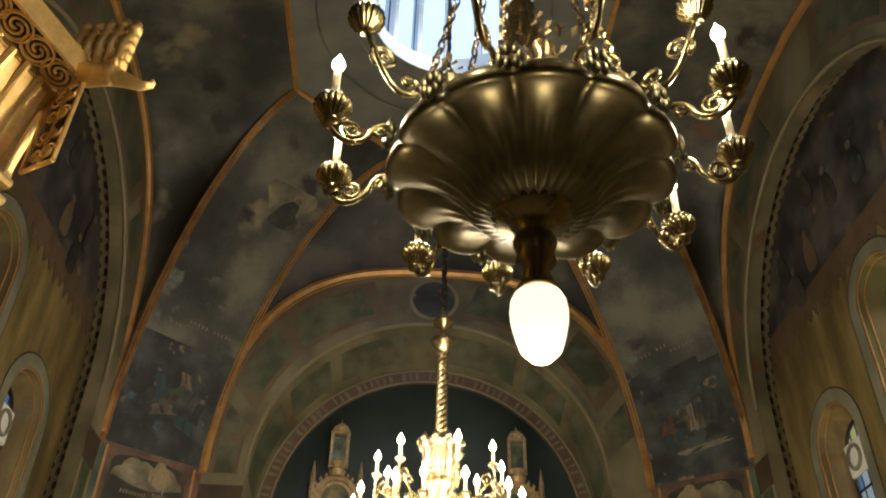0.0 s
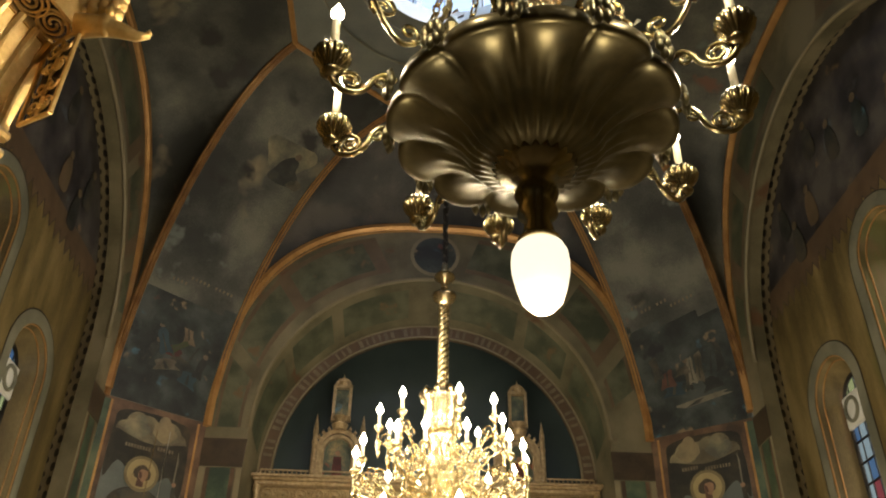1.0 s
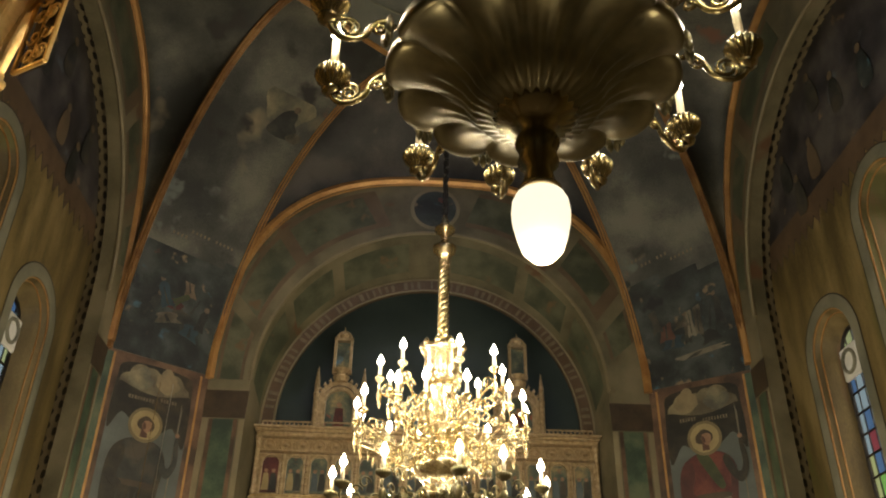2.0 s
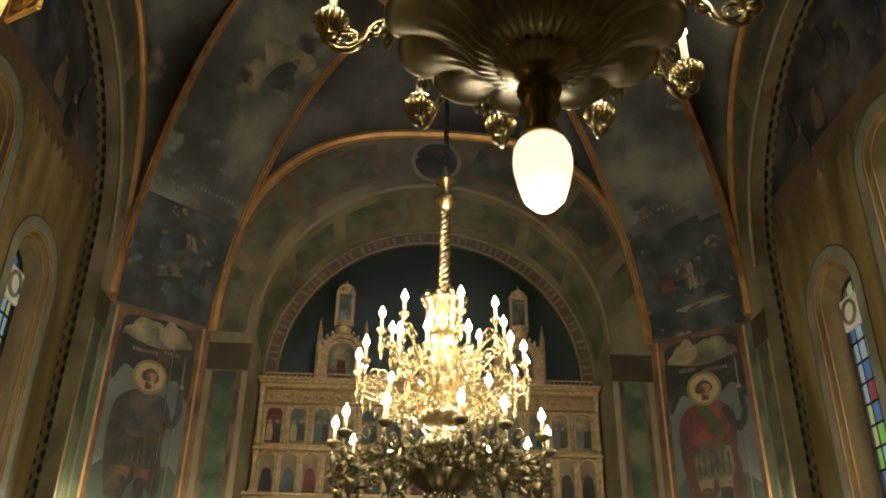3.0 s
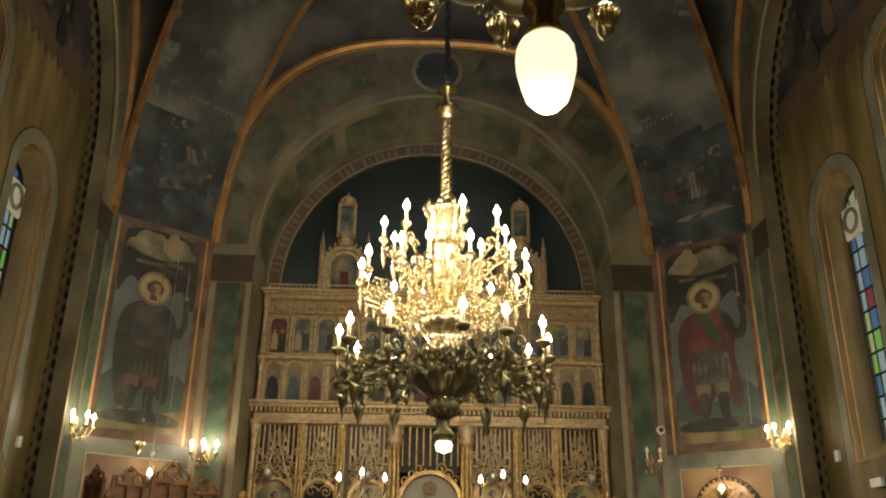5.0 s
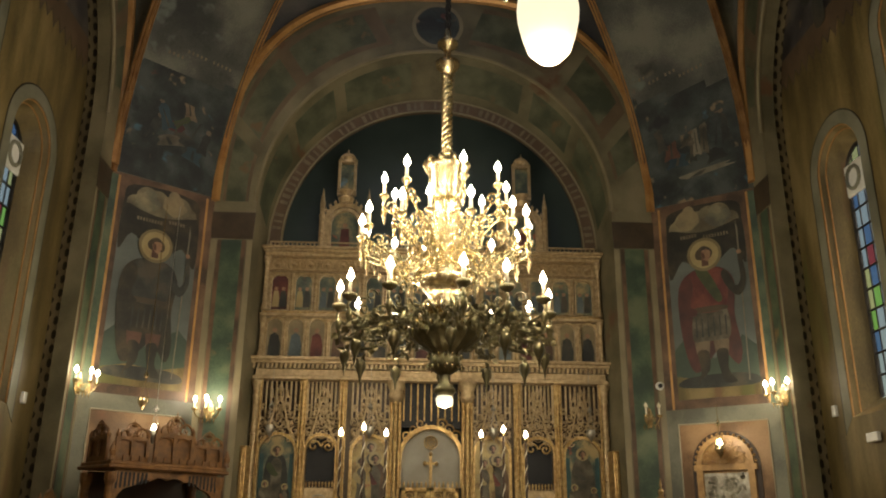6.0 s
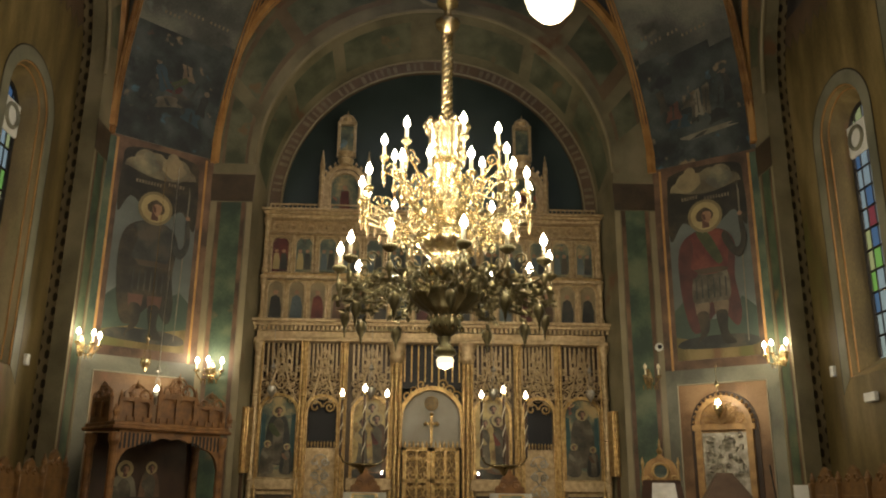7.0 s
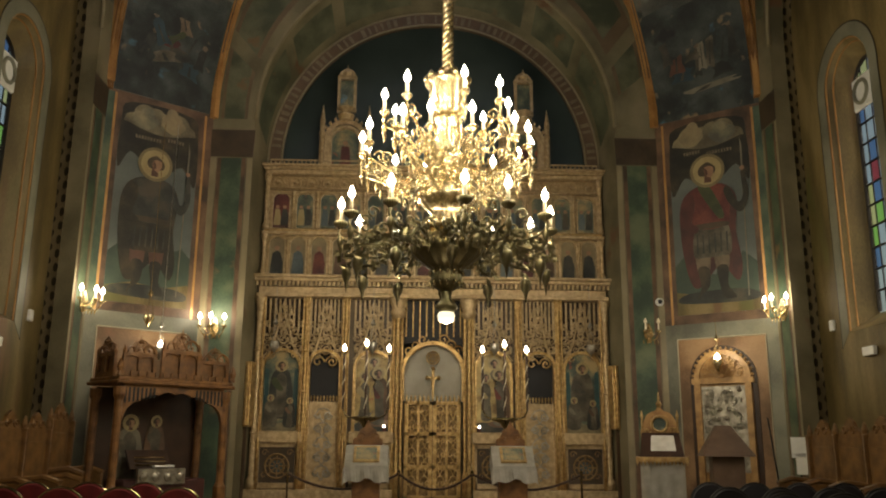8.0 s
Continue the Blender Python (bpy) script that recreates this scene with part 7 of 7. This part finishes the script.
# ---- choir stalls, chairs ----
def stall():
    st = thing("choir_stall", "oak choir stall with panelled back and carved crest", "stall", group="choir stalls")
    bm = B()
    box(bm, -0.34, 0.34, 0.0, 0.04, 0.0, 1.72)
    part("back", bm, "stallwood", st)
    bm = B()
    box(bm, -0.25, 0.25, -0.015, 0.0, 1.05, 1.6, 0.01)
    part("back_panel", bm, "stallwood", st)
    for x in (-0.35, 0.35):
        bm = B()
        box(bm, x - 0.03, x + 0.03, -0.5, 0.04, 0.0, 1.05, 0.012)
        box(bm, x - 0.03, x + 0.03, -0.06, 0.04, 1.05, 1.78, 0.012)
        lathe(bm, [(0.03, 1.78), (0.04, 1.83), (0.004, 1.95)], 8, (x, 0.0, 0))
        part("side_panel", bm, "stallwood", st)
    bm = B()
    slab(bm, [(-0.3, 1.72), (0.3, 1.72), (0.27, 1.8), (0.15, 1.86), (0.1, 1.96), (0.0, 2.02), (-0.1, 1.96), (-0.15, 1.86), (-0.27, 1.8)], front(0.0), 0.04)
    for sg in (-1, 1):
        tube(bm, [(u, -0.01, v) for u, v in spiral(sg * 0.1, 1.83, 0.075, 0.01, 0, 8, 14)], 0.014, 5)
    part("crest", bm, "stallwood", st)
    bm = B()
    box(bm, -0.32, 0.32, -0.45, 0.0, 0.42, 0.48, 0.01)
    part("seat", bm, "stallwood", st)
    for x in (-0.35, 0.35):
        bm = B()
        tube(bm, [(x, -0.5, 1.02), (x, -0.3, 1.1), (x, -0.05, 1.06)], 0.045, 7)
        part("armrest", bm, "stallwood", st)
    return st


first = stall()
low = Matrix.Diagonal((1.0, 1.0, 0.92, 1.0))
first.matrix_basis = pose(-5.1, 12.05, 0, 0, 0, 90) @ low
for k in range(1, 5):
    copy_thing(first, pose(-5.1, 12.05 - 0.72 * k, 0, 0, 0, 90) @ low)
for k in range(5):
    copy_thing(first, pose(5.1, 11.55 - 0.72 * k, 0, 0, 0, -90) @ low)


def chair(cover, label, group):
    ch = thing("chair", label, "chair", group=group)
    poly = [(-0.2, 0.5), (0.2, 0.5)] + [(0.21 * math.cos(math.pi * k / 14), 0.74 + 0.21 * math.sin(math.pi * k / 14)) for k in range(15)]
    bm = B()
    slab(bm, poly, front(0.0), 0.05)
    bmesh.ops.bevel(bm, geom=bm.edges[:], offset=0.012, segments=1, affect="EDGES")
    part("backrest", bm, cover, ch)
    bm = B()
    tube(bm, [(u * 1.03, 0.025, v + 0.005) for u, v in poly[2:]], 0.014, 6)
    part("back_frame", bm, "brass" if cover == "red" else "iron", ch)
    bm = B()
    box(bm, -0.21, 0.21, 0.0, 0.42, 0.42, 0.5, 0.02)
    part("seat", bm, cover, ch)
    for x in (-0.2, 0.2):
        for y in (0.02, 0.4):
            bm = B()
            tube(bm, [(x, y, 0.0), (x, y, 0.55 if y < 0.1 else 0.43)], 0.013, 6)
            part("leg", bm, "brass" if cover == "red" else "iron", ch)
    return ch


c0 = chair("red", "red plush chair with a round brass-edged back", "red chairs")
c0.matrix_basis = pose(-3.9, 7.9, 0)
for k in range(1, 4):
    copy_thing(c0, pose(-3.9 + 0.5 * k, 7.9, 0, 0, 0, random.uniform(-4, 4)))
for k in range(4):
    copy_thing(c0, pose(-4.55 + 0.53 * k, 8.8, 0, 0, 0, random.uniform(-4, 4)))
c1 = chair("black", "dark upholstered chair with a rounded back", "dark chairs")
for k in range(1, 4):
    copy_thing(c1, pose(2.85 + 0.5 * k, 9.6, 0, 0, 0, random.uniform(-6, 6)))
c1.matrix_basis = pose(2.85, 9.6, 0)
for k in range(4):
    copy_thing(c1, pose(2.65 + 0.5 * k, 8.5, 0, 0, 0, random.uniform(-6, 6)))
for k in range(5):
    copy_thing(c1, pose(2.75 + 0.5 * k, 7.5, 0, 0, 0, random.uniform(-6, 6)))


# ---- small fittings ----
for s in (-1, 1):
    fan = thing("window_fan", "white square ventilation fan set in the window head", "fan", s * 6.12, CY + 2.1, 6.4, group="window fans")
    bm = B()
    box(bm, -0.03, 0.03, -0.25, 0.25, -0.25, 0.25, 0.02)
    part("housing", bm, "white", fan)
    bm = B()
    tube(bm, [(-s * 0.04, 0.17 * math.cos(2 * math.pi * k / 20), 0.17 * math.sin(2 * math.pi * k / 20)) for k in range(21)], 0.03, 6)
    part("grille_ring", bm, "bluegrey", fan)
    for nm, x, y, z, w, h in (("junction_box", XW - 0.06, 11.4, 2.62, 0.14, 0.06), ("wall_sensor", XW - 0.02, 12.4, 3.1, 0.05, 0.08)):
        t = thing(nm, "small white plastic box on the painted wall", "fitting", s * x, y, z, group="white wall fittings")
        bm = B()
        box(bm, -0.03, 0.03, -w, w, -h, h, 0.008)
        part("housing", bm, "white", t)
cc = thing("dome_camera", "small white dome security camera on the pilaster", "camera", 3.86, YF - 0.02, 3.76)
bm = B()
lathe(bm, [(0.07, 0), (0.07, 0.03), (0.05, 0.05)], 16)
o = part("housing", bm, "white", cc)
o.matrix_basis = pose(0, 0, 0, 90, 0, 0)
bm = B()
lathe(bm, [(0.04, 0.05), (0.035, 0.08), (0.003, 0.09)], 14)
o = part("dome", bm, "black", cc)
o.matrix_basis = pose(0, 0, 0, 90, 0, 0)

# ---- gilded canopy by the nave ----
can = thing("gilded_canopy", "gilded filigree canopy with a winged beast at its corner", "canopy", 0, 0, 0)
A, Dv, Wv = Vector((-2.33, 3.46, 4.95)), Vector((-0.35, -0.94, 0)).normalized(), Vector((-0.82, 0.57, 0))
cp = lambda a, w, z: A + Dv * a + Wv * w + Vector((0, 0, z))
bm = B()
for w0, w1, z0, z1 in ((0.0, 0.02, -0.02, 0.14), (0.26, 0.28, -0.02, 0.1)):
    q = [bm.verts.new(cp(a, w, z)) for a in (0, 1.6) for w in (w0, w1) for z in (z0, z1)]
    for f in ((0, 1, 3, 2), (4, 6, 7, 5), (0, 4, 5, 1), (2, 3, 7, 6), (0, 2, 6, 4), (1, 5, 7, 3)):
        bm.faces.new([q[k] for k in f])
part("cornice", bm, "canopygold", can)
bm = B()
# soffit plate in dark brown: shade behind the open scrolls, put into its colour
q = [bm.verts.new(cp(a, w, z)) for a in (0.004, 1.6) for w in (0.021, 0.259) for z in (0.045, 0.13)]
for f in ((0, 1, 3, 2), (4, 6, 7, 5), (0, 4, 5, 1), (2, 3, 7, 6), (0, 2, 6, 4), (1, 5, 7, 3)):
    bm.faces.new([q[k] for k in f])
part("soffit", bm, "brown", can)
for k in range(9):
    bm = B()
    a = 0.1 + 0.17 * k
    for ph in (0, math.pi):
        tube(bm, [cp(a + u, 0.14 + v, 0.01) for u, v in spiral(0, 0, 0.1, 0.015, ph + 0.5 * k, ph + 0.5 * k + 7.5, 22)], 0.009, 5)
    tube(bm, [cp(a + 0.1 * math.cos(2 * math.pi * j / 16), 0.14 + 0.1 * math.sin(2 * math.pi * j / 16), 0.005) for j in range(17)], 0.008, 5)
    part("filigree_scroll", bm, "canopygold", can)
end = new("end_panel")
end.parent = can
bm = B()
ep = lambda w, z: cp(0.0, w, z)
for a, b in (((0, 0), (0.28, 0)), ((0.28, 0), (0.28, -0.58)), ((0.28, -0.58), (0, -0.62)), ((0, -0.62), (0, 0))):
    tube(bm, [ep(*a), ep(*b)], 0.014, 6)
part("panel_frame", bm, "canopygold", end)
for r in range(4):
    bm = B()
    zc = -0.08 - 0.145 * r
    for sg in (-1, 1):
        tube(bm, [ep(0.14 + sg * 0.05 + u, zc + v) for u, v in spiral(0, 0, 0.055, 0.01, 0 if sg > 0 else math.pi, sg * (8 if r % 2 else -8), 18)], 0.008, 5)
    tube(bm, [ep(0.14, zc + 0.07), ep(0.09, zc), ep(0.14, zc - 0.07), ep(0.14, zc), ep(0.14, zc + 0.07)], 0.007, 5)
    part("filigree_scroll", bm, "canopygold", end)
# dark sheet coloured as the shade seen through the end panel's filigree
bm = B()
slab(bm, [(0.015, -0.01), (0.265, -0.01), (0.265, -0.57), (0.015, -0.6)], lambda u, v, t: ep(u, v) + Vector((0, 0.03 + t, 0)), 0.01)
part("panel_shade_back", bm, "darkwood", end)
for k in range(14):
    bm = B()
    a = 0.02 + 0.11 * k
    tube(bm, [cp(a, 0.25, 0.0), cp(a + 0.02, 0.33, -0.16), cp(a + 0.03, 0.38, -0.36), cp(a + 0.03, 0.4, -0.6)], 0.026, 7)
    part("flute", bm, "canopygold", can)
bm = B()
for z in (-0.6, -0.72):
    tube(bm, [cp(-0.02, 0.4, z), cp(1.6, 0.4, z)], 0.035, 8)
part("lower_rail", bm, "canopygold", can)
bm = B()
q = [bm.verts.new(cp(a, w, z)) for a in (-0.02, 1.6) for w, z in ((0.26, 0.02), (0.44, -0.6), (0.48, -0.6), (0.3, 0.05))]
for f in ((0, 1, 5, 4), (1, 2, 6, 5), (2, 3, 7, 6), (3, 0, 4, 7), (0, 3, 2, 1), (4, 5, 6, 7)):
    bm.faces.new([q[k] for k in f])
part("cove", bm, "canopygold", can)
beast = new("winged_beast")
beast.parent = can
bm = B()
tube(bm, [cp(0.02, 0.03, 0.02), A + Vector((0.12, 0, 0.03)), A + Vector((0.22, 0, 0.0)), A + Vector((0.31, 0, -0.04)), A + Vector((0.38, 0, -0.03))], 0.075, 9, 0.22)
lathe(bm, [(0.003, -0.07), (0.06, -0.02), (0.07, 0.03), (0.03, 0.09), (0.004, 0.1)], 10, A + Vector((0.13, 0, 0.02)))
lathe(bm, [(0.003, -0.02), (0.02, 0.0), (0.003, 0.03)], 8, A + Vector((0.37, 0, -0.015)))
for sg in (-1, 1):
    lathe(bm, [(0.02, 0), (0.03, 0.03), (0.004, 0.1)], 6, A + Vector((0.15, sg * 0.05, 0.06)))
part("head", bm, "canopygold", beast, smooth=True)
for k in range(5):
    bm = B()
    base = A + Vector((-0.08 + 0.06 * k, 0.0, 0.04))
    top = base + Vector((-0.02 + 0.01 * k, 0.0, 0.46 - 0.02 * abs(k - 3)))
    tube(bm, [base, base + (top - base) * 0.5 + Vector((-0.02, -0.02, 0)), top], 0.034, 7, 0.8)
    for j in range(5):
        lathe(bm, [(0.04, 0.0), (0.042, 0.03), (0.03, 0.05)], 7, base + (top - base) * (0.15 + 0.17 * j))
    part("wing_feather", bm, "canopygold", beast, smooth=True)
bm = B()
for a in (0.3, 1.5):
    q = cp(a, 0.75, 0)
    lathe(bm, [(0.14, 0.0), (0.14, 0.1), (0.07, 0.16), (0.06, 4.1), (0.1, 4.2), (0.1, 4.4)], 14, (q.x, q.y, 0))
part("column", bm, "canopygold", can, smooth=True)
bm = B()
q = [bm.verts.new(cp(a, w, z)) for a in (-0.02, 1.6) for w in (0.4, 0.95) for z in (-0.62, -0.52)]
for f in ((0, 1, 3, 2), (4, 6, 7, 5), (0, 4, 5, 1), (2, 3, 7, 6), (0, 2, 6, 4), (1, 5, 7, 3)):
    bm.faces.new([q[k] for k in f])
part("underside", bm, "canopygold", can)

# closing nave behind the camera
bm = B()
box(bm, -4.3, -4.0, -7, CY - (YF - CY), 0, 11)
box(bm, 4.0, 4.3, -7, CY - (YF - CY), 0, 11)
box(bm, -4.3, 4.3, -7.3, -7, 0, 11)
tagged(part("wall_west", bm, "ochre"), "ochre plaster walls of the nave", "wall", kind="structure")
bm = B()
a = [bm.verts.new((u, -7, v)) for u, v in arc(4.0, 7.4, 24)]
b = [bm.verts.new((u, CY - (YF - CY), v)) for u, v in arc(4.0, 7.4, 24)]
for i in range(len(a) - 1):
    bm.faces.new((a[i], a[i + 1], b[i + 1], b[i]))
tagged(part("ceiling_nave", bm, "vault"), "frescoed barrel vault of the nave", "ceiling", kind="structure")
